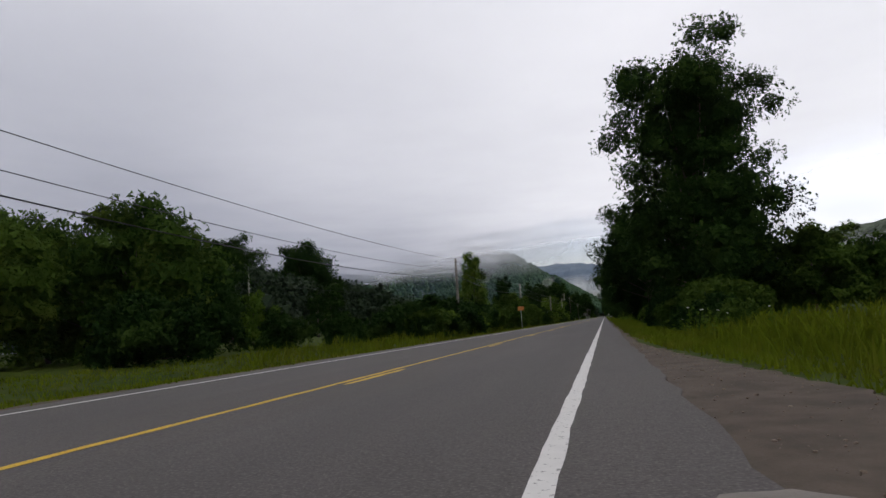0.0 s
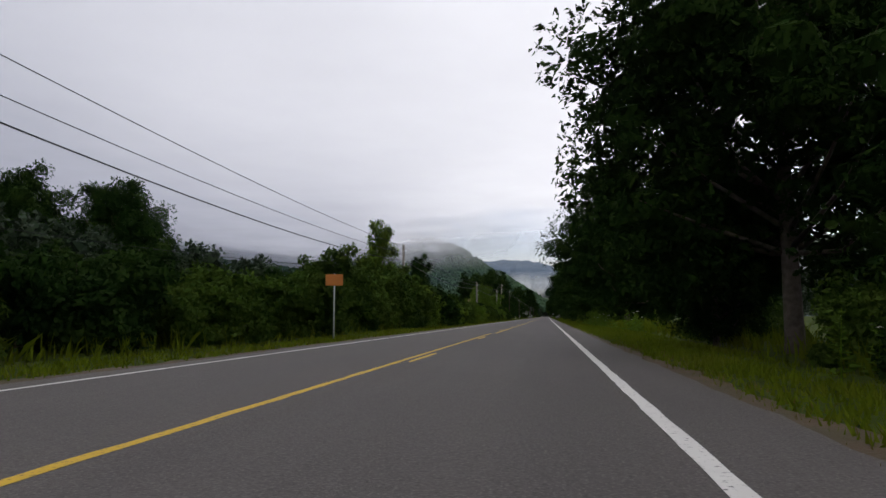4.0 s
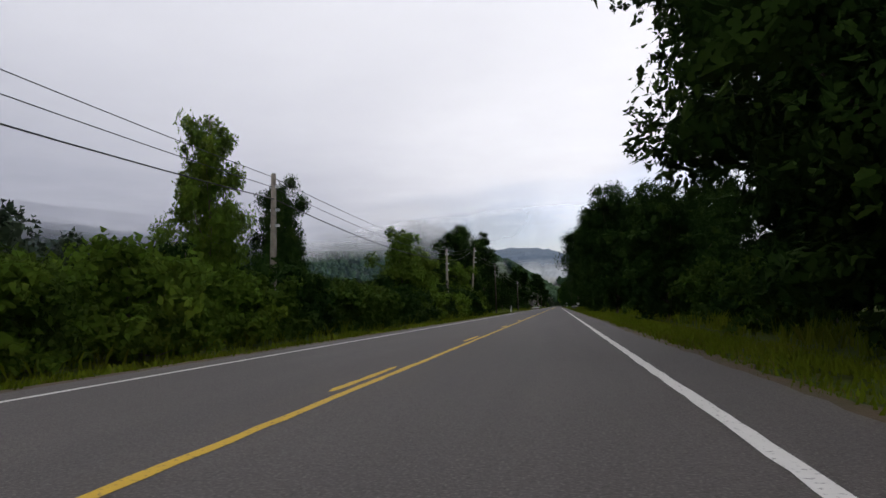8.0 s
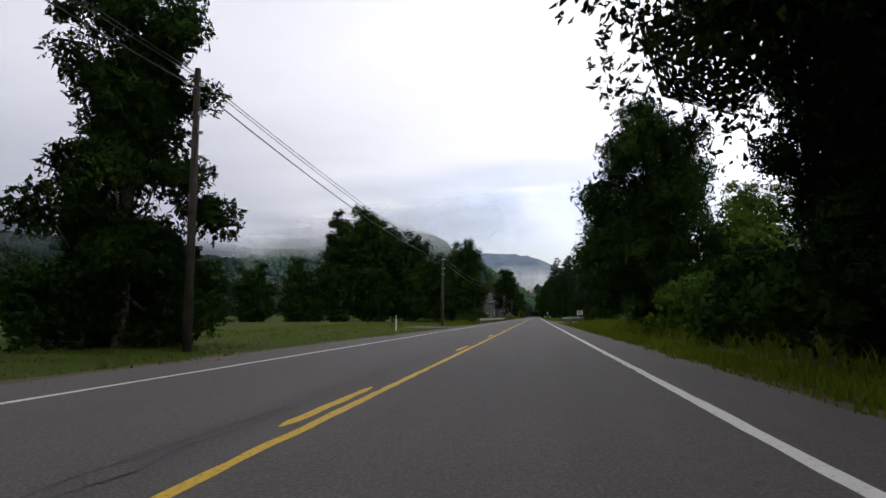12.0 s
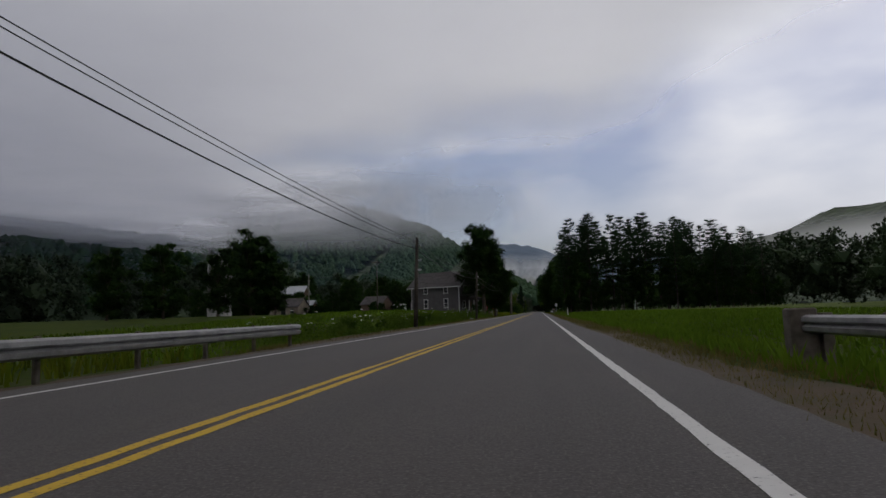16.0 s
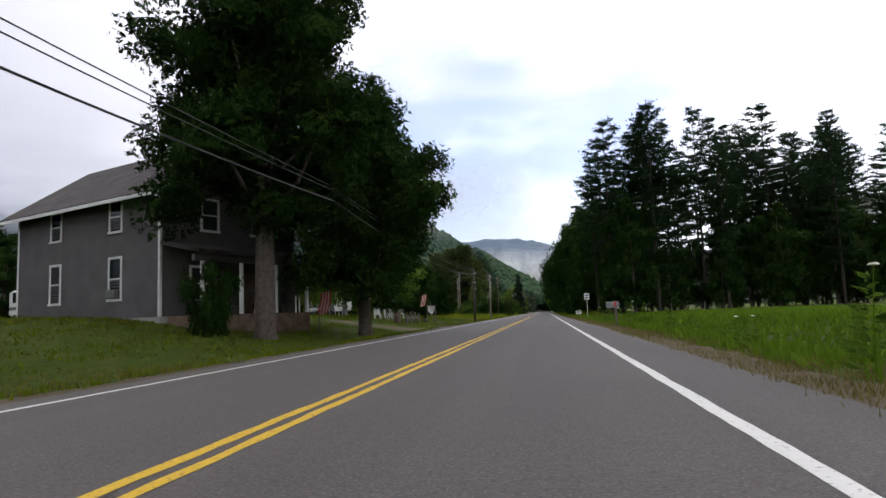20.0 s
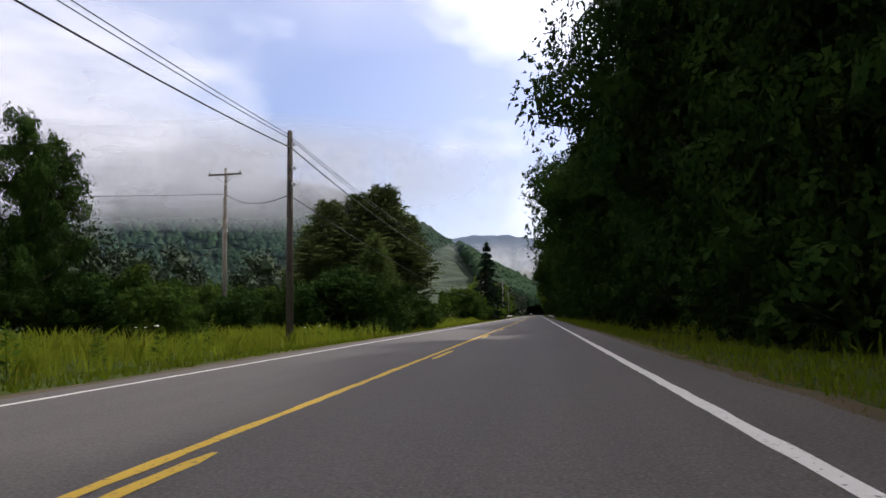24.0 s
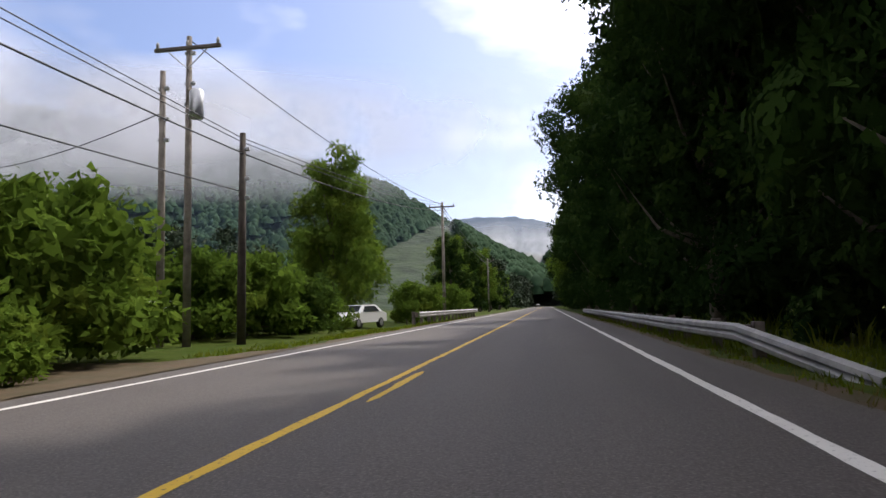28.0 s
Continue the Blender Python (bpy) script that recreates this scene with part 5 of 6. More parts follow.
def grey_house():
    ob = thing("house", "two-storey dark grey sided house with white window trim", "house", at=HOUSE, turn=-22.5)
    L, D, H, R = 12.1, 8.2, 6.0, 8.9
    part("foundation", Shape().box(0.05, L - 0.05, 0.05, D - 0.05, -1.2, 0.25, 0.02).mesh("foundation", M["concrete"]), ob)
    walls = Shape().box(0.02, L - 0.02, 0.02, D - 0.02, 0.2, H)
    walls.add([(0.02, 0.02, H), (0.02, D - 0.02, H), (0.02, D / 2, R - 0.15), (L - 0.02, 0.02, H), (L - 0.02, D - 0.02, H), (L - 0.02, D / 2, R - 0.15)], [(0, 2, 1), (3, 4, 5)])
    part("wall", walls.mesh("wall", M["siding"]), ob)
    part("siding", lap_wall(0, L, 0.22, H, 0).mesh("siding", M["siding"]), ob, "lapped dark grey siding boards")
    end = lap_wall(0, D, 0.22, H, 0)
    end.v = [(L - p[1], p[0], p[2]) for p in end.v]
    z = H
    while z < R - 0.4:
        k = (z - H) / (R - 0.15 - H)
        a, b = D / 2 * k + 0.05, D - D / 2 * k - 0.05
        end.add([(L + 0.016, a, z), (L + 0.016, b, z), (L + 0.002, b - 0.12, z + 0.13), (L + 0.002, a + 0.12, z + 0.13)], [(0, 1, 2, 3)])
        z += 0.13
    part("siding", end.mesh("siding", M["siding"]), ob, "lapped dark grey siding boards")
    for sgn in (0, 1):
        y0, y1 = (-0.75, D / 2) if not sgn else (D + 0.75, D / 2)
        z0 = H - 0.75 * (R - H) / (D / 2)
        v = [(-0.7, y0, z0), (L + 0.7, y0, z0), (L + 0.7, y1, R), (-0.7, y1, R)]
        v += [(x, y, z + 0.16) for x, y, z in v]
        part("roof", mesh_of("roof", v, [(3, 2, 1, 0), (4, 5, 6, 7), (0, 1, 5, 4), (1, 2, 6, 5), (2, 3, 7, 6), (3, 0, 4, 7)], M["shingle"]), ob, "dark shingle roof slope")
        y = min(y0, y1) if not sgn else max(y0, y1)
        part("fascia", Shape().box(-0.7, L + 0.7, y - 0.03, y + 0.03, z0 - 0.06, z0 + 0.1, 0.008).mesh("fascia", M["white"]), ob, "white eave board")
    rake = Shape()
    for x in (L + 0.68, -0.72):
        rake.add([(x, -0.75, H - 0.78), (x + 0.05, -0.75, H - 0.78), (x + 0.05, D / 2, R - 0.1), (x, D / 2, R - 0.1), (x, -0.75, H - 0.55), (x + 0.05, -0.75, H - 0.55), (x + 0.05, D / 2, R + 0.1), (x, D / 2, R + 0.1)], [(0, 3, 7, 4), (1, 5, 6, 2), (0, 4, 5, 1), (0, 1, 2, 3), (4, 7, 6, 5)])
        rake.add([(x, D + 0.75, H - 0.78), (x + 0.05, D + 0.75, H - 0.78), (x + 0.05, D / 2, R - 0.1), (x, D / 2, R - 0.1), (x, D + 0.75, H - 0.55), (x + 0.05, D + 0.75, H - 0.55), (x + 0.05, D / 2, R + 0.1), (x, D / 2, R + 0.1)], [(4, 7, 3, 0), (2, 6, 5, 1), (1, 5, 4, 0), (3, 2, 1, 0), (5, 6, 7, 4)])
    part("rake_board", rake.mesh("rake_board", M["white"]), ob, "white gable board")
    for x in (-0.03, L - 0.1):
        part("corner_board", Shape().box(x, x + 0.13, -0.035, 0.1, 0.2, H - 0.3, 0.008).mesh("corner_board", M["white"]), ob, "white corner board")
    for x in (3.3, 8.4):
        window(ob, x, x + 0.85, 4.25, 5.6)
        window(ob, x, x + 0.85, 1.1, 2.95, unit=x > 5)
    for y in (2.2, 5.2):
        window(ob, y, y + 0.85, 4.2, 5.6, L + 0.02, "side")
    # lean-to at the far end
    part("lean_to", Shape().box(-1.5, 0.0, 1.5, 5.5, -0.6, 2.6, 0.02).mesh("lean_to", M["siding"]), ob, "low grey lean-to")
    window(ob, -1.0, -0.4, 1.0, 2.2, 1.5)
    # porch facing the road
    porch = part("porch", Shape().box(L + 0.04, L + 2.2, 0.4, 7.0, -0.7, 0.2, 0.02).mesh("porch", M["wood"]), ob, "low dark brown wooden porch")
    part("porch_roof", Shape().add([(L, 0, 3.35), (L + 2.6, 0, 2.8), (L + 2.6, 7.4, 2.8), (L, 7.4, 3.35), (L, 0, 3.5), (L + 2.6, 0, 2.95), (L + 2.6, 7.4, 2.95), (L, 7.4, 3.5)], [(3, 2, 1, 0), (4, 5, 6, 7), (0, 1, 5, 4), (1, 2, 6, 5), (2, 3, 7, 6), (3, 0, 4, 7)]).mesh("porch_roof", M["shingle"]), porch, "dark shingle porch roof")
    part("porch_beam", Shape().box(L + 2.0, L + 2.2, 0.1, 7.2, 2.5, 2.76, 0.01).mesh("porch_beam", M["siding"]), porch)
    for y in (0.5, 2.6, 4.7, 6.8):
        part("porch_post", Shape().box(L + 2.03, L + 2.17, y, y + 0.14, 0.2, 2.5, 0.01).mesh("porch_post", M["white"]), porch)
    window(ob, 1.6, 2.5, 0.95, 2.4, L + 0.02, "side")
    part("door", Shape().box(L + 0.01, L + 0.06, 4.6, 5.5, 0.22, 2.25, 0.008).mesh("door", M["wood"]), ob, "brown front door")
    return ob


grey_house()


def on_porch(x, y, z=0.2):
    """A place on the house's porch in the world."""
    return Matrix.Translation(HOUSE) @ pose(0, 0, 0, 0, 0, -22.5) @ Vector((12.1 + x, y, z))


def porch_chair(x, y, turn):
    ob = thing("porch_chair", "dark metal porch chair with a tall slatted back", "chair", "porch chairs", at=on_porch(x, y), turn=turn)
    part("seat", Shape().box(-0.26, 0.26, -0.26, 0.26, 0.4, 0.46, 0.015).mesh("seat", M["black"]), ob)
    for k in range(4):
        part("back_slat", Shape().box(-0.24 + 0.13 * k, -0.15 + 0.13 * k, 0.22, 0.27, 0.46, 1.05, 0.01).mesh("back_slat", M["black"]), ob)
    for sx in (-1, 1):
        part("armrest", Shape().box(sx * 0.28 - 0.03, sx * 0.28 + 0.03, -0.26, 0.26, 0.64, 0.68, 0.008).mesh("armrest", M["black"]), ob)
        for sy in (-0.22, 0.22):
            part("leg", Shape().box(sx * 0.27 - 0.02, sx * 0.27 + 0.02, sy - 0.02, sy + 0.02, 0.0, 0.66, 0.004).mesh("leg", M["black"]), ob)


for x, y, a in ((0.8, 1.6, -80), (0.9, 3.1, -110), (1.2, 5.6, -70), (0.7, 6.4, -100)):
    porch_chair(x, y, a)
ob = thing("grill", "round-lidded dark barbecue grill on the porch", "grill", at=on_porch(1.4, 4.3), turn=20)
part("lid", Shape().tube([(0, 0, 0.86), (0, 0, 1.02), (0, 0, 1.14), (0, 0, 1.18)], [0.3, 0.27, 0.16, 0.03], 14).mesh("lid", M["black"], True), ob)
part("bowl", Shape().tube([(0, 0, 0.62), (0, 0, 0.7), (0, 0, 0.85)], [0.1, 0.24, 0.3], 14).mesh("bowl", M["black"], True), ob)
for k in range(3):
    a = k * 2.094
    part("leg", Shape().tube([(0.2 * math.cos(a), 0.2 * math.sin(a), 0.68), (0.32 * math.cos(a), 0.32 * math.sin(a), 0.0)], [0.015, 0.015], 5).mesh("leg", M["steel"]), ob)


# ---- farm buildings and sheds ----
def gable_building(name, at, turn, L, D, H, R, wall, roof, label, door=False, open_front=False):
    ob = thing(name, label, "shed" if L < 9 else "barn", at=at, turn=turn)
    w = Shape().box(0, L, 0, D, -1.0, H)
    w.add([(0, 0, H), (0, D, H), (0, D / 2, R), (L, 0, H), (L, D, H), (L, D / 2, R)], [(0, 2, 1), (3, 4, 5)])
    part("wall", w.mesh("wall", M[wall]), ob)
    o = 0.3
    for y0, y1 in ((-o, D / 2), (D + o, D / 2)):
        z0 = H - o * (R - H) / (D / 2)
        v = [(-o, y0, z0), (L + o, y0, z0), (L + o, y1, R), (-o, y1, R)]
        v = [(x, y, z + 0.01) for x, y, z in v] + [(x, y, z + 0.1) for x, y, z in v]
        part("roof", mesh_of("roof", v, [(3, 2, 1, 0), (4, 5, 6, 7), (0, 1, 5, 4), (1, 2, 6, 5), (2, 3, 7, 6), (3, 0, 4, 7)], M[roof]), ob)
    if door:
        part("door", Shape().box(L * 0.42, L * 0.58, -0.05, -0.005, 0.0, min(2.0, H - 0.1), 0.01).mesh("door", M["dark"]), ob, "dark doorway")
        part("window_opening", Shape().box(L * 0.75, L * 0.86, -0.05, -0.005, 1.0, min(1.8, H - 0.1), 0.01).mesh("window_opening", M["glass"]), ob, "small dark window")
    return ob


gable_building("barn", (-80, 541, 1), 4, 16, 9, 6.0, 8.6, "wood", "roof_metal", "long barn with a pale metal roof")
gable_building("shed", (-59.5, 526, 1.1), -12, 4.2, 3.6, 2.2, 3.9, "wood", "roof_metal", "small wooden shed with a pale metal roof", True)
gable_building("shed", (-40, 515, 1.1), -20, 5.4, 4.2, 2.4, 4.0, "wood", "shingle", "low brown shed behind bushes", True)
gable_building("shed", (-54.5, 499, 0.9), -8, 6.4, 4.6, 2.3, 3.9, "tan", "shingle", "tan shed with a dark roof and dark door", True)
gable_building("house", (-25, 262, 0), 10, 8, 7, 4.2, 6.4, "wood", "rust", "small house with a rust-red roof behind trees", True)
gable_building("house", (-36, 786, 0), 65, 8, 7, 3.2, 5.4, "white", "roof_metal", "white cottage with a pale gable roof behind bushes", True)
cottage = gable_building("cottage", (-25.0, 540.5, 0.95), 102, 11.2, 6, 2.4, 3.4, "cottage_grey", "shingle", "small pale grey cottage with a dark low roof", True)
for x in (0.9, 2.5, 7.0, 9.9):
    part("window", Shape().box(x - 0.08, x, -0.06, -0.004, 0.95, 2.05, 0.008).box(x + 0.8, x + 0.88, -0.06, -0.004, 0.95, 2.05, 0.008).box(x, x + 0.8, -0.06, -0.004, 1.97, 2.05, 0.008).box(x, x + 0.8, -0.06, -0.004, 0.95, 1.03, 0.008).box(x, x + 0.8, -0.05, -0.004, 1.47, 1.53, 0.006).mesh("window", M["white"]), cottage, "white window frame")
    part("pane", Shape().box(x, x + 0.8, -0.02, -0.004, 1.03, 1.97).mesh("pane", M["glass"]), cottage)
for x in (3.6, 5.6):
    part("porch_post", Shape().box(x - 0.05, x + 0.05, -1.5, -1.4, -0.4, 2.2, 0.01).mesh("porch_post", M["white"]), cottage)
part("porch_roof", Shape().add([(3.3, -1.7, 2.2), (5.9, -1.7, 2.2), (5.9, 0.0, 2.5), (3.3, 0.0, 2.5), (3.3, -1.7, 2.3), (5.9, -1.7, 2.3), (5.9, 0.0, 2.6), (3.3, 0.0, 2.6)], [(3, 2, 1, 0), (4, 5, 6, 7), (0, 1, 5, 4), (1, 2, 6, 5), (2, 3, 7, 6), (3, 0, 4, 7)]).mesh("porch_roof", M["shingle"]), cottage, "small shingle porch roof")
for x, y, h in ((-36, 512, 2.6), (-43, 518, 3), (-46, 522, 2.4), (-50, 520, 3.4), (-66, 530, 3.6), (-32, 516, 2.2), (-70, 536, 5.4), (-66, 537, 5.8), (-74, 535, 5.2), (-78, 534, 5.8), (-82, 536, 6), (-62, 537, 5.4), (-63.6, 538.5, 6.4), (-60, 539, 5.2), (-57, 503, 2.2), (-46.5, 501, 2), (-61, 500, 3)):
    plant("fill", x, y, h, "dark bush beside the sheds", "shrub", "bushes beside the sheds")


def silo():
    ob = thing("silo", "tall pale concrete silo with a domed top", "silo", at=(-63.5, 496, 0.4))
    part("shaft", Shape().tube([(0, 0, -1), (0, 0, 12)], [2.3, 2.3], 24).mesh("shaft", M["concrete"], False), ob)
    part("dome", Shape().tube([(0, 0, 12), (0, 0, 12.7), (0, 0, 13.3), (0, 0, 13.5)], [2.35, 2.1, 1.2, 0.2], 24).mesh("dome", M["roof_metal"], True), ob)
    for z in range(1, 12, 2):
        part("hoop", Shape().tube([(0, 0, z), (0, 0, z + 0.08)], [2.34, 2.34], 24).mesh("hoop", M["steel"]), ob)


silo()


def trailer(x, y, turn, label, wide=2.2, long=4.2, high=2.2, mat="white"):
    ob = thing("camper_trailer", label, "trailer", at=(x, y, lie(x, y)), turn=turn)
    part("body", Shape().box(0, long, 0, wide, 0.45, 0.45 + high, 0.18).mesh("body", M[mat]), ob)
    part("stripe", Shape().box(0.2, long - 0.2, -0.012, 0.004, 0.9, 1.1, 0.003).mesh("stripe", M["sign_back"]), ob)
    part("window", Shape().box(long * 0.2, long * 0.45, -0.02, 0.004, 1.35, 2.0, 0.005).mesh("window", M["glass"]), ob)
    part("door", Shape().box(long * 0.6, long * 0.78, -0.02, 0.004, 0.6, 2.3, 0.005).mesh("door", M["sign_back"]), ob)
    for k in (0.3, 0.62):
        part("wheel", Shape().tube([(long * k, -0.02, 0.3), (long * k, 0.22, 0.3)], [0.32, 0.32], 16).mesh("wheel", M["rubber"], True), ob)


trailer(-34.6, 522.5, -15, "small white camper trailer beside the house", 2.0, 2.6, 1.7)
trailer(-28, 557, -10, "pop-up camper trailer with a cream canvas side", 2.1, 4.6, 1.9)


# ---- signs, mailbox, yard things ----
def post_sign(x, y, z, w, h, mat, label, turn=0.0, post="steel", bars=0, edge=None, backside=False):
    ob = thing("road_sign", label, "sign", at=(x, y, lie(x, y)), turn=turn)
    part("post", Shape().box(-0.03, 0.03, 0.02, 0.07, -0.4, z + h / 2, 0.006).mesh("post", M[post]), ob)
    panel = part("panel", Shape().box(-w / 2, w / 2, -0.012, 0.012, z - h / 2, z + h / 2, 0.008).mesh("panel", M[mat]), ob)
    for k in range(bars):
        zz = z + h * (0.5 - (k + 0.7) / (bars + 0.4))
        part("mark", Shape().box(-w * 0.36, w * (0.36 - 0.1 * (k % 2)), -0.018, -0.0125, zz - h * 0.3 / (bars + 1), zz + h * 0.3 / (bars + 1)).mesh("mark", M["black"]), panel)
    return ob


ob = thing("road_sign", "orange diamond warning sign on a steel post", "sign", at=(-10.6, 88, lie(-10.6, 88)))
part("post", Shape().box(-0.03, 0.03, 0.02, 0.07, -0.3, 3.0, 0.006).mesh("post", M["steel"]), ob)
diamond = Shape().box(-0.42, 0.42, -0.012, 0.012, -0.26, 0.26, 0.008)
part("panel", diamond.mesh("panel", M["orange"]), ob, m=pose(0, 0, 2.7))
post_sign(-8.95, 364, 2.5, 0.6, 0.7, "sign_back", "bare aluminium back of a road sign")
post_sign(4.6, 352, 1.5, 0.8, 0.6, "white", "white yard sign with black lines beside the guard rail", 10, "post", 3)
post_sign(2.4, 562, 0.65, 0.6, 0.4, "white", "small white yard sign on the verge", 0, "post", 2)
post_sign(3.8, 568, 2.6, 0.6, 0.75, "white", "white speed sign at the wood edge", 0, "steel", 2)
post_sign(-19.4, 691, 0.75, 0.8, 0.75, "dark", "dark board sign standing in the meadow", 0, "post")
for x, y in ((-12.9, 309), (-9.3, 262.5), (2.6, 462), (-10.1, 458)):
    ob = thing("marker_post", "thin white roadside marker post", "post", "marker posts", at=(x, y, lie(x, y)))
    part("stake", Shape().box(-0.045, 0.045, -0.012, 0.012, -0.3, 1.25, 0.006).mesh("stake", M["white"]), ob)
    part("reflector", Shape().box(-0.035, 0.035, -0.018, -0.0125, 1.0, 1.18).mesh("reflector", M["sign_back"]), ob)


def mailbox(x, y, label):
    ob = thing("mailbox", label, "mailbox", at=(x, y, lie(x, y)), turn=4)
    part("post", Shape().box(-0.05, 0.05, -0.05, 0.05, -0.3, 1.0, 0.01).mesh("post", M["post"]), ob)
    s = Shape()
    prof = [(-0.13, 1.0), (0.13, 1.0), (0.13, 1.15), (0.09, 1.25), (0, 1.3), (-0.09, 1.25), (-0.13, 1.15)]
    s.add([(-0.45, p, z) for p, z in prof] + [(0.15, p, z) for p, z in prof], [tuple(range(6, -1, -1)), tuple(range(7, 14))] + [(i, (i + 1) % 7, 7 + (i + 1) % 7, 7 + i) for i in range(7)])
    part("box", s.mesh("box", M["sign_back"]), ob, "grey metal letter box")
    part("flag", Shape().box(-0.1, 0.0, -0.16, -0.135, 1.1, 1.28, 0.004).mesh("flag", M["red"]), ob, "small red flag")


mailbox(2.1, 519.5, "grey metal mailbox on a wooden post")


def rail_fence():
    ob = thing("fence", "low weathered split-rail fence along the lawn", "fence", at=(-13.4, 541, lie(-13.4, 541)))
    pts = [(0.3 - 0.05 * k, 2.05 * k) for k in range(4)]
    for k, (x, y) in enumerate(pts):
        part("post", Shape().box(x - 0.09, x + 0.09, y - 0.09, y + 0.09, -0.6, 0.82 + 0.05 * (k % 3), 0.015).mesh("post", M["post"]), ob)
    for (x0, y0), (x1, y1) in zip(pts, pts[1:]):
        part("rail", Shape().add([(x0 - 0.03, y0, 0.3), (x0 + 0.03, y0, 0.3), (x1 + 0.03, y1, 0.34), (x1 - 0.03, y1, 0.34), (x0 - 0.03, y0, 0.52), (x0 + 0.03, y0, 0.52), (x1 + 0.03, y1, 0.54), (x1 - 0.03, y1, 0.54)], [(3, 2, 1, 0), (4, 5, 6, 7), (0, 1, 5, 4), (1, 2, 6, 5), (2, 3, 7, 6), (3, 0, 4, 7)]).mesh("rail", M["post"]), ob)


rail_fence()


def picnic_table(x, y, turn):
    ob = thing("picnic_table", "weathered wooden picnic table with benches on the lawn", "table", "picnic tables", at=(x, y, lie(x, y)), turn=turn)
    for k in range(5):
        part("top_board", Shape().box(-0.9, 0.9, -0.38 + 0.155 * k, -0.24 + 0.155 * k, 0.72, 0.76, 0.006).mesh("top_board", M["post"]), ob)
    for s in (-1, 1):
        for k in (0, 1):
            part("bench_board", Shape().box(-0.9, 0.9, s * 0.72 - 0.14 + 0.15 * k, s * 0.72 - 0.01 + 0.15 * k, 0.42, 0.46, 0.006).mesh("bench_board", M["post"]), ob)
        leg = Shape()
        for q in (-1, 1):
            leg.tube([(s * 0.65, q * 0.7, -0.05), (s * 0.65, q * 0.28, 0.73)], [0.045, 0.045], 4)
        leg.box(s * 0.65 - 0.02, s * 0.65 + 0.02, -0.8, 0.8, 0.34, 0.42)
        part("leg_frame", leg.mesh("leg_frame", M["post"]), ob)


picnic_table(-14.8, 548, 4)
picnic_table(-17.5, 546.5, 8)


def lawn_chair(x, y, turn):
    ob = thing("lawn_chair", "white moulded plastic lawn chair", "chair", "lawn chairs", at=(x, y, lie(x, y)), turn=turn)
    part("seat", Shape().box(-0.24, 0.24, -0.24, 0.22, 0.4, 0.44, 0.012).mesh("seat", M["white"]), ob)
    back = Shape()
    for k in range(5):
        a = -0.22 + 0.11 * k
        back.add([(a - 0.035, 0.22, 0.44), (a + 0.035, 0.22, 0.44), (a + 0.03, 0.36, 0.9), (a - 0.03, 0.36, 0.9), (a - 0.035, 0.24, 0.44), (a + 0.035, 0.24, 0.44), (a + 0.03, 0.38, 0.9), (a - 0.03, 0.38, 0.9)], [(0, 1, 2, 3), (7, 6, 5, 4), (0, 3, 7, 4), (1, 5, 6, 2)])
    part("backrest", back.mesh("backrest", M["white"]), ob)
    for sx in (-1, 1):
        part("armrest", Shape().box(sx * 0.27 - 0.03, sx * 0.27 + 0.03, -0.22, 0.28, 0.62, 0.65, 0.006).mesh("armrest", M["white"]), ob)
        for sy in (-0.2, 0.22):
            part("leg", Shape().tube([(sx * 0.27, sy - 0.03, -0.03), (sx * 0.24, sy, 0.42)], [0.025, 0.03], 5).mesh("leg", M["white"]), ob)


for x, y, a in ((-16.2, 543.2, 30), (-15.6, 544.8, 80), (-16.6, 550, 160), (-15.9, 551.3, 200), (-17.2, 548.8, 100), (-20.2, 541, 20), (-19.6, 542.6, 70)):
    lawn_chair(x, y, a)

ob = thing("planter_trough", "low weathered wooden planter trough at the lawn edge", "planter", at=(-12.9, 548.6, lie(-12.9, 548.6)), turn=96)
part("trough", Shape().box(-1.0, 1.0, -0.16, 0.16, 0.12, 0.36, 0.015).mesh("trough", M["post"]), ob)
for x in (-0.8, 0.8):
    part("foot", Shape().box(x - 0.09, x + 0.09, -0.14, 0.14, -0.15, 0.14, 0.01).mesh("foot", M["post"]), ob)
part("plants", quads_mesh("plants", kites(np.random.default_rng(3).normal(size=(160, 3)) * (0.42, 0.07, 0.07) + (0, 0, 0.42), np.random.default_rng(4).normal(size=(160, 3)) + (0, 0, 1.0), np.full(160, 0.16), np.full(160, 0.07), np.random.default_rng(5)), M["leaf"]), ob, "dark green leaves")

# flags, notice board, bin, pinwheels
def flag(x, y, label, foot, knee, tip, wide=0.075, drop=1.1):
    """A striped cloth that hangs from the end of a slanting staff."""
    ob = thing("flag", label, "flag", "flags", at=(x, y, lie(x, y)))
    part("staff", Shape().tube([foot, knee, tip], [0.05, 0.04, 0.02], 6).mesh("staff", M["post"]), ob)
    for k in range(7):
        v = []
        for i in range(9):
            u = i / 8
            px, py, pz = tip[0] + 0.05 - 0.1 * u + 0.06 * math.sin(u * 5), 0.06 * math.sin(u * 7 + k * 0.5), tip[2] - 0.13 - drop * u
            v += [(px + wide * k - 0.3, py, pz + 0.02 * k), (px + wide * (k + 1) - 0.3, py, pz + 0.02 * (k + 1))]
        part("stripe", mesh_of("stripe", v, [(2 * i, 2 * i + 1, 2 * i + 3, 2 * i + 2) for i in range(8)], M["red" if k % 2 == 0 else "white"]), ob)


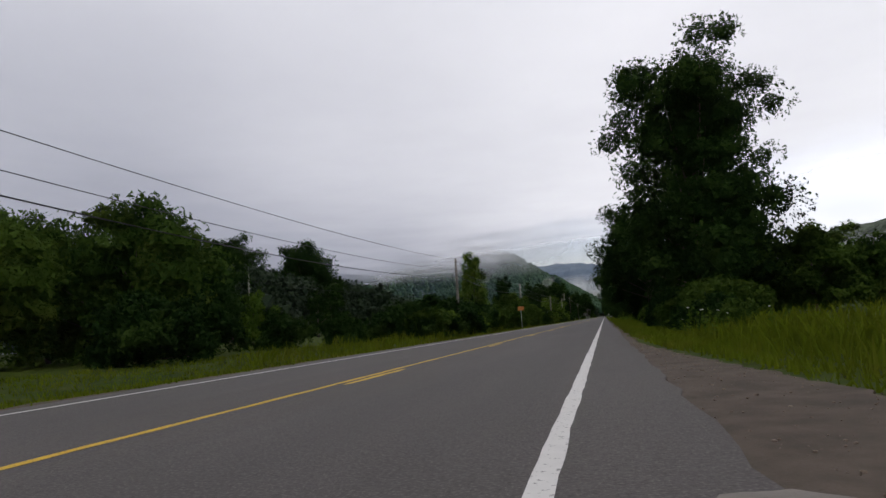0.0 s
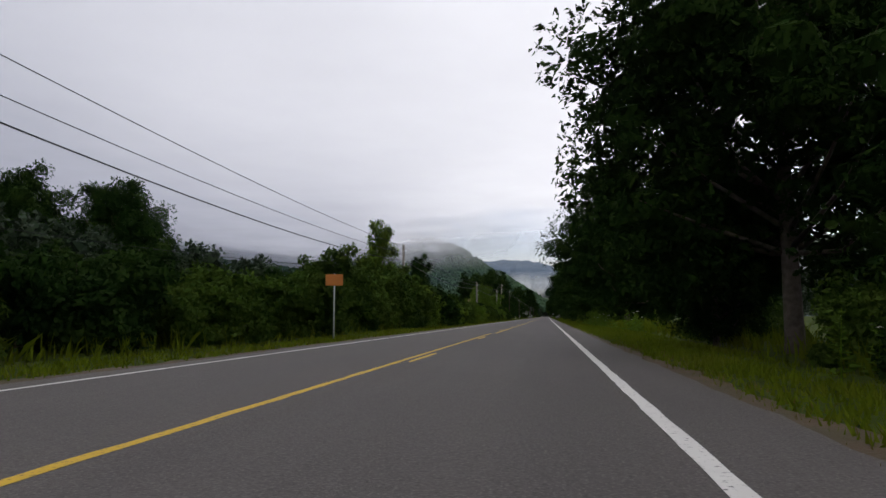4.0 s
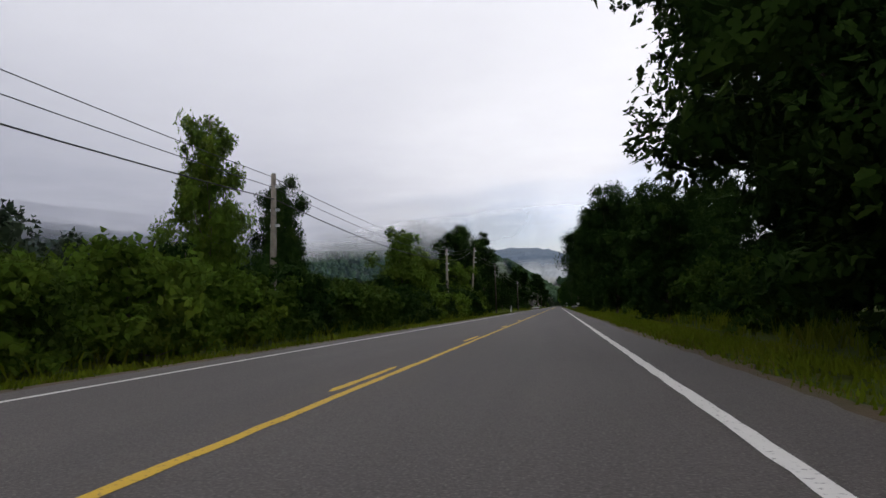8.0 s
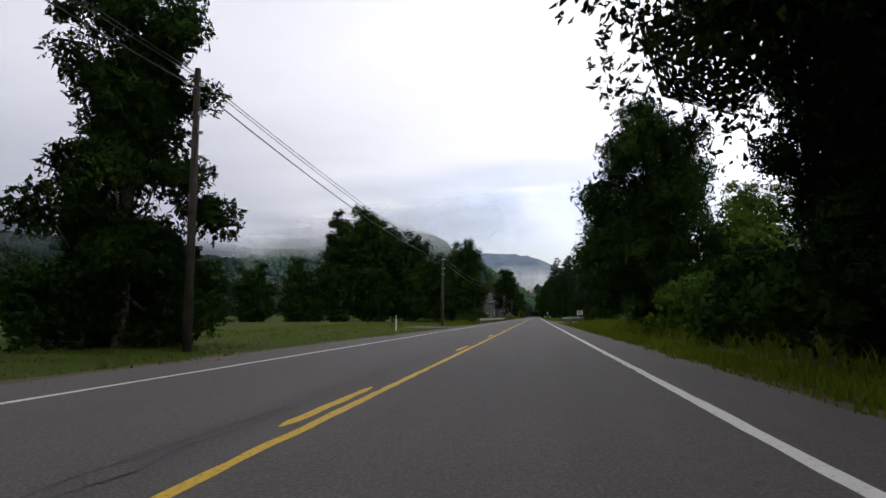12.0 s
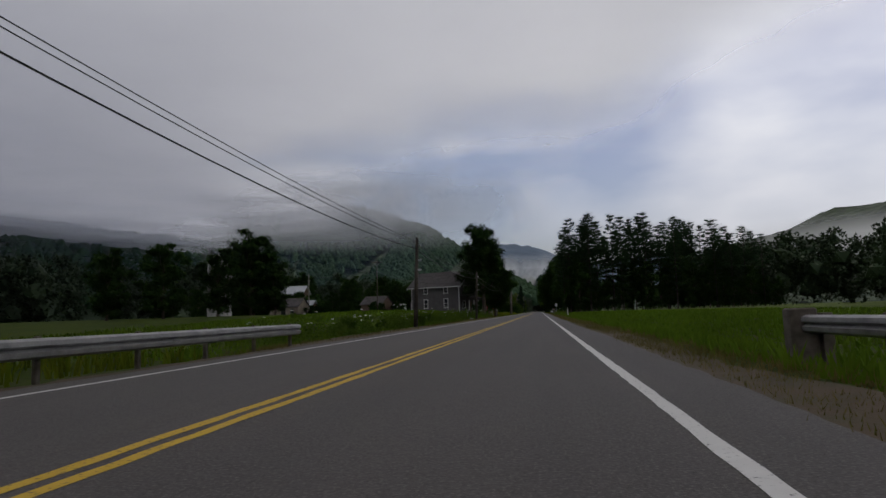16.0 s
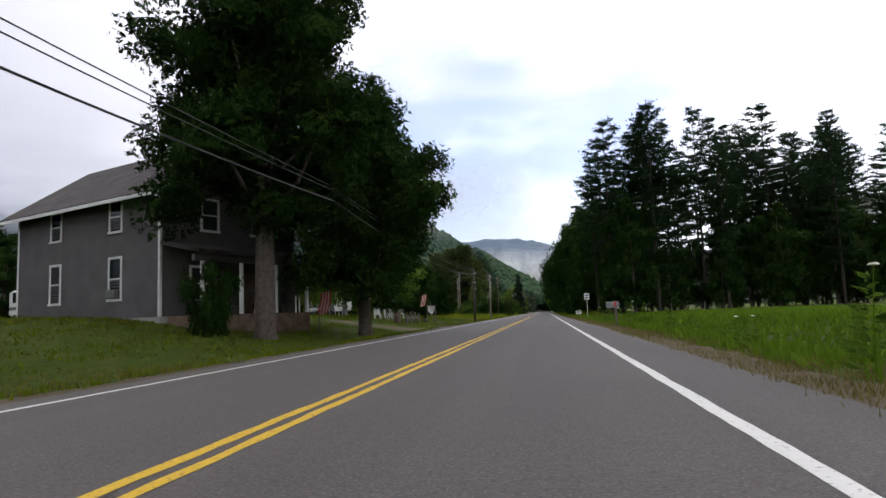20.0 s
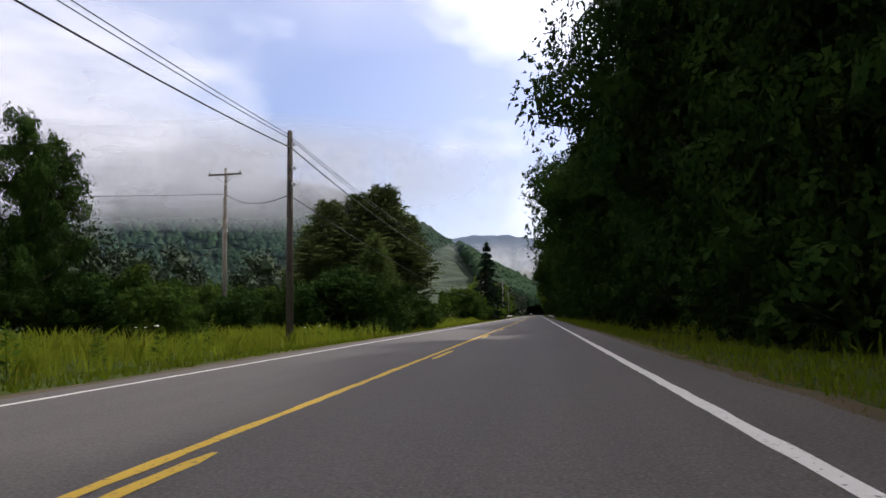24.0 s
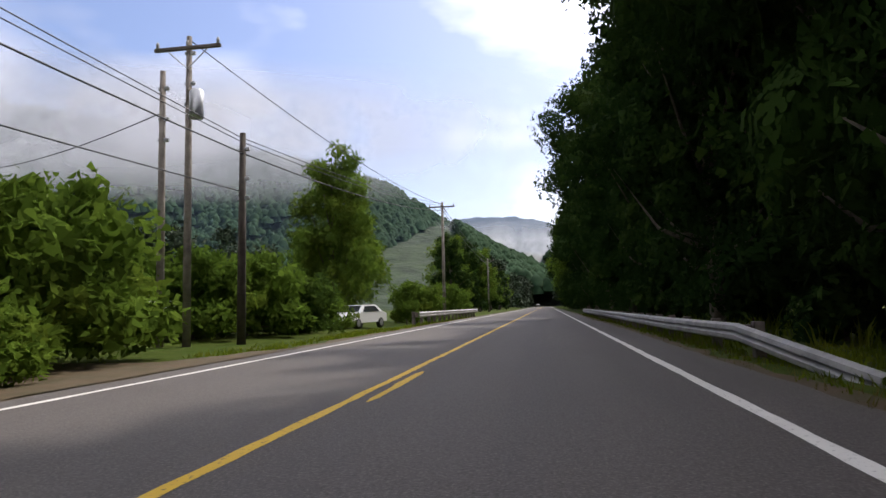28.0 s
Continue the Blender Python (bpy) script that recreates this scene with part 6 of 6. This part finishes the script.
flag(-12.6, 549.6, "red and white striped flag on a slanting pole", (0.4, 0, 0.0), (0.4, 0, 1.3), (-0.55, 0, 2.75))
flag(-12.7, 519.2, "red and white striped flag hanging beside the porch", (-0.35, 0, -0.1), (-0.3, 0, 1.6), (0.0, 0, 2.15), 0.08, 1.15)
ob = thing("notice_board", "white shield-shaped yard sign between two posts", "sign", at=(-12.6, 550.6, lie(-12.6, 550.6)), turn=-6)
for x in (-0.42, 0.42):
    part("post", Shape().box(x - 0.045, x + 0.045, -0.045, 0.045, -0.4, 1.75, 0.01).mesh("post", M["post"]), ob)
part("panel", Shape().add([(-0.32, -0.02, 1.6), (0.32, -0.02, 1.6), (0.32, -0.02, 1.1), (0, -0.02, 0.78), (-0.32, -0.02, 1.1), (-0.32, 0.02, 1.6), (0.32, 0.02, 1.6), (0.32, 0.02, 1.1), (0, 0.02, 0.78), (-0.32, 0.02, 1.1)], [(4, 3, 2, 1, 0), (5, 6, 7, 8, 9), (0, 1, 6, 5), (1, 2, 7, 6), (2, 3, 8, 7), (3, 4, 9, 8), (4, 0, 5, 9)]).mesh("panel", M["white"]), ob)
for k in range(3):
    part("mark", Shape().box(-0.22 + 0.05 * k, 0.22 - 0.05 * k, -0.026, -0.021, 1.4 - 0.17 * k, 1.46 - 0.17 * k).mesh("mark", M["sign_back"]), ob)
ob = thing("barrel", "rusty barrel planter at the fence end", "barrel", at=(-13.6, 539.8, lie(-13.6, 539.8)))
part("drum", Shape().tube([(0, 0, -0.1), (0, 0, 0.25), (0, 0, 0.5), (0, 0, 0.8)], [0.27, 0.3, 0.3, 0.27], 14).mesh("drum", M["wood"], True), ob)
part("rim", Shape().tube([(0, 0, 0.8), (0, 0, 0.84)], [0.29, 0.29], 14).mesh("rim", M["rust"]), ob)
for x, y, h in ((-16.4, 541.4, 2.0), (-14.8, 543.4, 1.6)):
    ob = thing("pinwheel", "white garden pinwheel on a thin rod", "garden ornament", "pinwheels", at=(x, y, lie(x, y)))
    part("rod", Shape().tube([(0, 0, -0.2), (0, 0, h)], [0.02, 0.015], 5).mesh("rod", M["steel"]), ob)
    for k in range(8):
        a = k * math.pi / 4
        part("vane", mesh_of("vane", [(0, -0.03, h), (0.28 * math.cos(a), -0.08, h + 0.28 * math.sin(a)), (0.26 * math.cos(a + 0.5), -0.03, h + 0.26 * math.sin(a + 0.5))], [(0, 1, 2)], M["white"]), ob)
ob = thing("lighthouse_ornament", "small grey wooden lighthouse ornament on the lawn", "garden ornament", at=(-19.5, 544, lie(-19.5, 544)))
part("tower", Shape().tube([(0, 0, 0), (0, 0, 1.7)], [0.28, 0.18], 8).mesh("tower", M["sign_back"]), ob)
part("cap", Shape().tube([(0, 0, 1.7), (0, 0, 1.75), (0, 0, 2.1)], [0.26, 0.24, 0.02], 8).mesh("cap", M["roof_metal"]), ob)
ob = thing("tree_stump", "weathered grey tree stump on the lawn", "tree stump", at=(-20, 523, lie(-20, 523)))
part("stump", Shape().tube([(0, 0, -0.2), (0, 0, 0.05), (0.04, 0, 0.3), (0, 0, 0.34)], [0.75, 0.5, 0.4, 0.3], 11).mesh("stump", M["bark"], True), ob)


def parked_car(x, y, turn, label, paint):
    ob = thing("car", label, "car", at=(x, y, lie(x, y)), turn=turn)
    prof = [(-2.1, 0.35), (-2.15, 0.75), (-1.9, 0.9), (-1.1, 0.98), (-0.55, 1.42), (0.9, 1.45), (1.6, 1.02), (2.1, 0.92), (2.15, 0.4)]
    n = len(prof)
    v = [(px, -0.82 + (0.12 if pz > 1.2 else 0), pz) for px, pz in prof] + [(px, 0.82 - (0.12 if pz > 1.2 else 0), pz) for px, pz in prof]
    part("body", mesh_of("body", v, [tuple(range(n)), tuple(range(2 * n - 1, n - 1, -1))] + [(i, n + i, n + (i + 1) % n, (i + 1) % n) for i in range(n)], M[paint]), ob)
    part("windscreen", mesh_of("windscreen", [(-1.07, -0.66, 1.02), (-1.07, 0.66, 1.02), (-0.6, 0.6, 1.4), (-0.6, -0.6, 1.4)], [(0, 1, 2, 3)], M["glass"]), ob)
    for s in (-1, 1):
        part("side_window", mesh_of("side_window", [(-0.8, s * 0.835, 1.02), (1.2, s * 0.835, 1.04), (0.8, s * 0.72, 1.38), (-0.45, s * 0.72, 1.36)], [(0, 1, 2, 3)], M["glass"]), ob)
        for wx in (-1.35, 1.35):
            wheel = part("wheel", Shape().tube([(wx, s * 0.66, 0.32), (wx, s * 0.86, 0.32)], [0.32, 0.32], 16).mesh("wheel", M["rubber"], True), ob)
            part("rim", Shape().tube([(wx, s * 0.86, 0.32), (wx, s * 0.872, 0.32)], [0.18, 0.18], 12).mesh("rim", M["steel"]), wheel)
        part("headlight", Shape().box(-2.16, -2.1, s * 0.6 - 0.16, s * 0.6 + 0.16, 0.66, 0.8, 0.02).mesh("headlight", M["glass"]), ob)


parked_car(-13.2, 768.5, 75, "white car parked beside the drive", "car_white")
parked_car(-3.6 - 1.8, 1010, 88, "dark car far down the road", "black")

# drives and worn ground
def apron(name, x0, x1, cy, ry, mat, label, seed):
    """Worn ground that follows the verge, wide at the road and narrow behind."""
    nx, ny = 18, 14
    v = []
    for i in range(nx + 1):
        x = x0 + (x1 - x0) * i / nx
        half = ry * (0.45 + 0.55 * (i / nx) ** 2) + 0.35 * noise.noise(Vector((x * 0.8, seed, 0.0)))
        for j in range(ny + 1):
            y = cy + half * (2 * j / ny - 1)
            v.append((x, y, max(lie(x, y), -0.05 if x > -9 else -9) + 0.03 - 0.05 * (j in (0, ny))))
    f = [(i * (ny + 1) + j, (i + 1) * (ny + 1) + j, (i + 1) * (ny + 1) + j + 1, i * (ny + 1) + j + 1) for i in range(nx) for j in range(ny)]
    tagged(new(name, mesh_of(name, v, f, M[mat], True)), label, "drive", kind="structure")


apron("drive_gravel", -17, -7.95, 532.5, 3.4, "dirt", "worn gravel drive meeting the road", 1)
apron("drive_gravel_far", -16, -7.95, 741, 5.0, "dirt", "worn dirt drive meeting the road", 2)
apron("drive_gravel_lawn", -14, -8.0, 322, 9.0, "gravel", "grey gravel drive crossing the verge", 3)


# pale stones at the field edge
for x, y, r in ((-9.7, 458.6, 0.2), (-9.9, 457.8, 0.11)):
    s = Shape()
    lump(s, (0, 0, r * 0.5), (r * 1.3, r, r * 0.75), np.random.default_rng(int(y)), 0.3)
    tagged(part("stone", s.mesh("stone", M["concrete"]), m=pose(x, y, lie(x, y))), "pale rounded stone at the field edge", "stone", "stones")


rng = np.random.default_rng(77)
pebbles = Shape()
for _ in range(700):
    y = rng.uniform(1.5, 19)
    wide = 0.25 + 1.9 * max(0.0, min(1.0, (19 - y) / 17)) ** 1.3
    x = right_edge(y) + wide * rng.random() ** 0.8
    r = 0.004 + 0.011 * rng.random() ** 2
    lump(pebbles, (x, y, -0.012 + r * 0.3), (r * 1.3, r, r * 0.7), rng, 0.4, True)
tagged(new("pebbles", pebbles.mesh("pebbles", M["pebble"])), "loose brown and grey pebbles on the pull-out", "gravel", kind="stuff")
worn_patch = Shape()
ring = [(1.0 + 0.3 * math.cos(k * 0.2618) * (1 + 0.25 * noise.noise(Vector((k * 0.7, 1, 2)))), 2.8 + 0.26 * math.sin(k * 0.2618) * (1 + 0.25 * noise.noise(Vector((k * 0.9, 5, 2)))), 0.0045) for k in range(24)]
worn_patch.add(ring, [tuple(range(24))])
tagged(new("road_patch", worn_patch.mesh("road_patch", M["pale_patch"])), "pale concrete-grey patch at the asphalt edge", "road patch", kind="structure")


# ---- grass, crops, weeds ----
def tufts(name, spots, label, mat, height, width, seed, blades=3, category="grass"):
    """Blades at spots (N, 2), as one growth."""
    rng = np.random.default_rng(seed)
    p = np.repeat(np.array(spots), blades, 0)
    n = len(p)
    p = p + rng.normal(size=(n, 2)) * 0.09
    z = np.array([max(lie(x, y), -0.03) if -9.2 < x < 2.6 else lie(x, y) for x, y in p])
    h = height * (0.45 + 0.8 * rng.random(n)) * (0.75 + 0.5 * np.sin(p[:, 1] * 0.21 + p[:, 0]) ** 2)
    a = rng.random(n) * 2 * np.pi
    lean = rng.normal(size=(n, 2)) * 0.32 * h[:, None]
    w = width * (0.6 + 0.8 * rng.random(n))
    base = np.stack([p[:, 0], p[:, 1], z - 0.03], 1)
    side = np.stack([np.cos(a) * w, np.sin(a) * w, 0 * a], 1) / 2
    mid = base + np.stack([lean[:, 0] * 0.35, lean[:, 1] * 0.35, h * 0.6], 1)
    tip = base + np.stack([lean[:, 0], lean[:, 1], h], 1)
    if height < 0.5:
        verts = np.stack([base - side, base + side, tip], 1).reshape(-1, 3)
        faces = np.arange(3 * n).reshape(-1, 3).tolist()
    else:
        verts = np.stack([base - side, base + side, mid + side * 0.7, tip, mid - side * 0.7], 1).reshape(-1, 3)
        faces = np.arange(5 * n).reshape(-1, 5).tolist()
    return tagged(new(name, mesh_of(name, verts.tolist(), faces, M[mat])), label, category, kind="stuff")


def scatter(x0, x1, y0, y1, per, seed, edge=None):
    """Random spots in a strip; edge bends its inner side."""
    rng = np.random.default_rng(seed)
    n = int(abs(x1 - x0) * (y1 - y0) * per)
    q = np.stack([x0 + (x1 - x0) * rng.random(n), y0 + (y1 - y0) * rng.random(n)], 1)
    keep = np.array([noise.noise(Vector((x * 0.5, y * 0.5, seed))) > -0.45 for x, y in q])
    return q[keep]


def clear_of_drives(q):
    x, y = q[:, 0], q[:, 1]
    drive = ((x > -16) & (x < -7) & (abs(y - 532.5) < 4)) | ((x > -15) & (x < -7) & (abs(y - 741) < 4)) | ((x > -14) & (x < -7) & (abs(y - 322) < 7)) | ((x > 0) & (x < 1.6 + 1.9 * np.clip((19 - y) / 17, 0, 1) ** 1.3) & (y < 22))
    return q[~drive]


tufts("short_grass", clear_of_drives(np.concatenate([scatter(1.25, 4.4, 16, 340, 30, 1), scatter(1.3, 4.8, 575, 790, 16, 2), scatter(1.6, 6.0, -4, 24, 26, 51), scatter(-11.6, -8.2, 0, 255, 16, 3), scatter(-19, -11.6, 2, 48, 9, 52), scatter(-11, -8.5, 575, 790, 12, 4)])), "short mown green grass on the verge", "grass", 0.16, 0.05, 41)
tufts("tall_grass", clear_of_drives(np.concatenate([scatter(4.6, 7.5, 10, 340, 5, 5), scatter(3.4, 5.0, 4, 30, 7, 27), scatter(4.5, 9, 12, 60, 5, 6), scatter(4.4, 6.6, 575, 790, 3, 7), scatter(-13.2, -11.4, 20, 250, 4, 8), scatter(-17, -13, 30, 60, 2, 26), scatter(3.9, 9, 344, 377, 5, 28), scatter(-15, -9.2, 346, 392, 4, 29)])), "tall uncut green grass and weeds behind the verge", "grass", 0.62, 0.05, 42)
tufts("meadow_grass", clear_of_drives(np.concatenate([scatter(-17, -10.4, 582, 712, 6, 9), scatter(-26, -17, 596, 712, 2, 19)])), "tall yellow-green meadow grass with sunlight in its colour", "meadow_grass", 0.66, 0.05, 48)
def beside_road(y0, y1, per, seed):
    q = scatter(0.0, 0.75, y0, y1, per, seed)
    return np.array([(x + right_edge(y), y) for x, y in q])


tufts("edge_grass", clear_of_drives(np.concatenate([beside_road(20, 345, 9, 31), beside_road(376, 790, 20, 32)])), "sparse dry grass and weeds growing at the asphalt edge", "dry_grass", 0.1, 0.02, 49)
tufts("lawn", clear_of_drives(np.concatenate([scatter(-24, -9.0, 250, 345, 6, 10), scatter(-22, -8.3, 488, 575, 15, 11), scatter(-40, -22, 500, 570, 1.0, 12)])), "mown green lawn", "grass", 0.1, 0.07, 43)
tufts("field_weeds", np.concatenate([scatter(-13, -9.9, 392, 492, 7, 13), scatter(2.2, 4.6, 376, 575, 12, 14)]), "green roadside weeds at the field edge", "crop", 0.27, 0.1, 44)
tufts("dry_grass", np.concatenate([scatter(-11, -8.3, 392, 500, 16, 15), scatter(1.15, 3.4, 376, 575, 26, 16), scatter(1.3, 1.7, 20, 340, 6, 17), scatter(-8.7, -8.3, 0, 340, 4, 18), scatter(1.4, 1.9, 575, 790, 4, 20)]), "dry yellow-brown grass at the asphalt edge", "dry_grass", 0.13, 0.02, 47, 5)
crop = np.array([(x + random.gauss(0, 0.06), y + random.gauss(0, 0.1)) for x in np.arange(4.6, 30, 0.76) for y in np.arange(376, 574, 0.42 if x < 14 else 0.8)])
tufts("crop_rows", crop, "low green crop in rows on the field", "crop", 0.24, 0.13, 45, 5, "crop")
crop = np.array([(x + random.gauss(0, 0.08), y + random.gauss(0, 0.12)) for x in np.arange(-30, -13, 0.8) for y in np.arange(394, 498, 0.6)])
tufts("crop_rows", crop, "low green crop in rows on the field", "crop", 0.24, 0.13, 46, 5, "crop")


def weed(x, y, h, flower, seed):
    """A tall weed: a stem with leaves, and a flat white flower head on some."""
    rng = np.random.default_rng(seed)
    ob = thing("weed", "tall weed with a white flower head on the verge" if flower else "tall leafy green weed on the verge", "weed", "roadside weeds", at=(x, y, lie(x, y) - 0.03))
    part("stem", Shape().tube([(0, 0, 0), (0.04, 0.02, h * 0.6), (0.06, 0.05, h)], [0.012, 0.009, 0.004], 4).mesh("stem", M["crop"]), ob)
    n = 44
    z = h * (0.08 + 0.87 * rng.random(n))
    a = rng.random(n) * 6.28
    r = 0.2 * (1.15 - z / h)
    c = np.stack([np.cos(a) * r, np.sin(a) * r, z], 1)
    ln = 0.26 * (1.2 - 0.6 * z / h)
    part("leaves", quads_mesh("leaves", kites(c, np.stack([np.cos(a), np.sin(a), 0 * a + 0.2], 1), ln, ln * 0.35, rng), M["leaf_light"]), ob)
    if flower:
        rims = [(0.06 + r * math.cos(k * 0.5236), 0.05 + r * math.sin(k * 0.5236), h + z + 0.012 * rng.random()) for r, z in ((0.06, 0.0), (0.035, 0.02)) for k in range(12)]
        dome = Shape().add(rims + [(0.06, 0.05, h + 0.028)], [(k, (k + 1) % 12, 12 + (k + 1) % 12, 12 + k) for k in range(12)] + [(12 + k, 12 + (k + 1) % 12, 24) for k in range(12)])
        part("flower_head", dome.mesh("flower_head", M["flower"]), ob)
    return ob


WEEDS = [weed(0, 0, h, f, k) for k, (h, f) in enumerate(((0.9, True), (1.15, True), (0.8, False), (1.2, False)))]
rng = random.Random(5)
spots = [(rng.uniform(-12.5, -9.2), rng.uniform(396, 492)) for _ in range(130)] + [(rng.uniform(-11.4, -9.8), rng.uniform(398, 482)) for _ in range(90)] + [(rng.uniform(3.8, 6.5), rng.uniform(24, 75)) for _ in range(34)] + [(rng.uniform(3.6, 6), rng.uniform(95, 160)) for _ in range(40)] + [(rng.uniform(-15, -10.6), rng.uniform(585, 700)) for _ in range(60)] + [(rng.uniform(2.2, 4), rng.uniform(480, 560)) for _ in range(26)]
for i, (x, y) in enumerate(spots):
    src = WEEDS[i % 4]
    k = rng.uniform(0.75, 1.25)
    copy_thing(src, pose(x, y, lie(x, y) - 0.03, 0, 0, rng.uniform(0, 360)) @ Matrix.Diagonal((k, k, k, 1)))
for i, src in enumerate(WEEDS):
    x, y = (-11.2, -10.4, 4.6, 5.2)[i], (430, 450, 48, 130)[i]
    src.matrix_world = pose(x, y, lie(x, y) - 0.03)

for i in range(34):
    x, y = rng.uniform(-11.6, -10.0), rng.uniform(403, 474)
    plant("bush" if i % 3 else "shrub", x, y, rng.uniform(0.7, 1.25), "leafy green weed clump at the field edge", "weed", "weed clumps", wide=0.8, name="weed_clump")

# ---- small marks on the road ----
def crack(points, label="black crack in the asphalt"):
    s = Shape()
    for (x0, y0), (x1, y1) in zip(points, points[1:]):
        d = Vector((x1 - x0, y1 - y0)).normalized() * 0.011
        s.add([(x0 - d.y, y0 + d.x, 0.0035), (x0 + d.y, y0 - d.x, 0.0035), (x1 + d.y, y1 - d.x, 0.0035), (x1 - d.y, y1 + d.x, 0.0035)], [(0, 1, 2, 3)])
    tagged(new("road_crack", s.mesh("road_crack", M["crack"])), label, "crack", kind="structure")


rng = random.Random(9)
for y0, y1, x in ((228, 268, -4.0), (252, 290, -4.15), (330, 346, -3.95)):
    y, pts = y0, []
    while y < y1:
        pts.append((x + rng.uniform(-0.06, 0.06), y))
        y += rng.uniform(0.3, 0.8)
    crack(pts)
ob = new("drain_cover", Shape().box(-0.22, 0.22, -0.3, 0.3, -0.02, 0.006, 0.004).mesh("drain_cover", M["crack"]))
ob.matrix_world = pose(-0.43, 355.4, 0)
tagged(ob, "small dark drain cover in the asphalt", "drain cover", kind="structure")
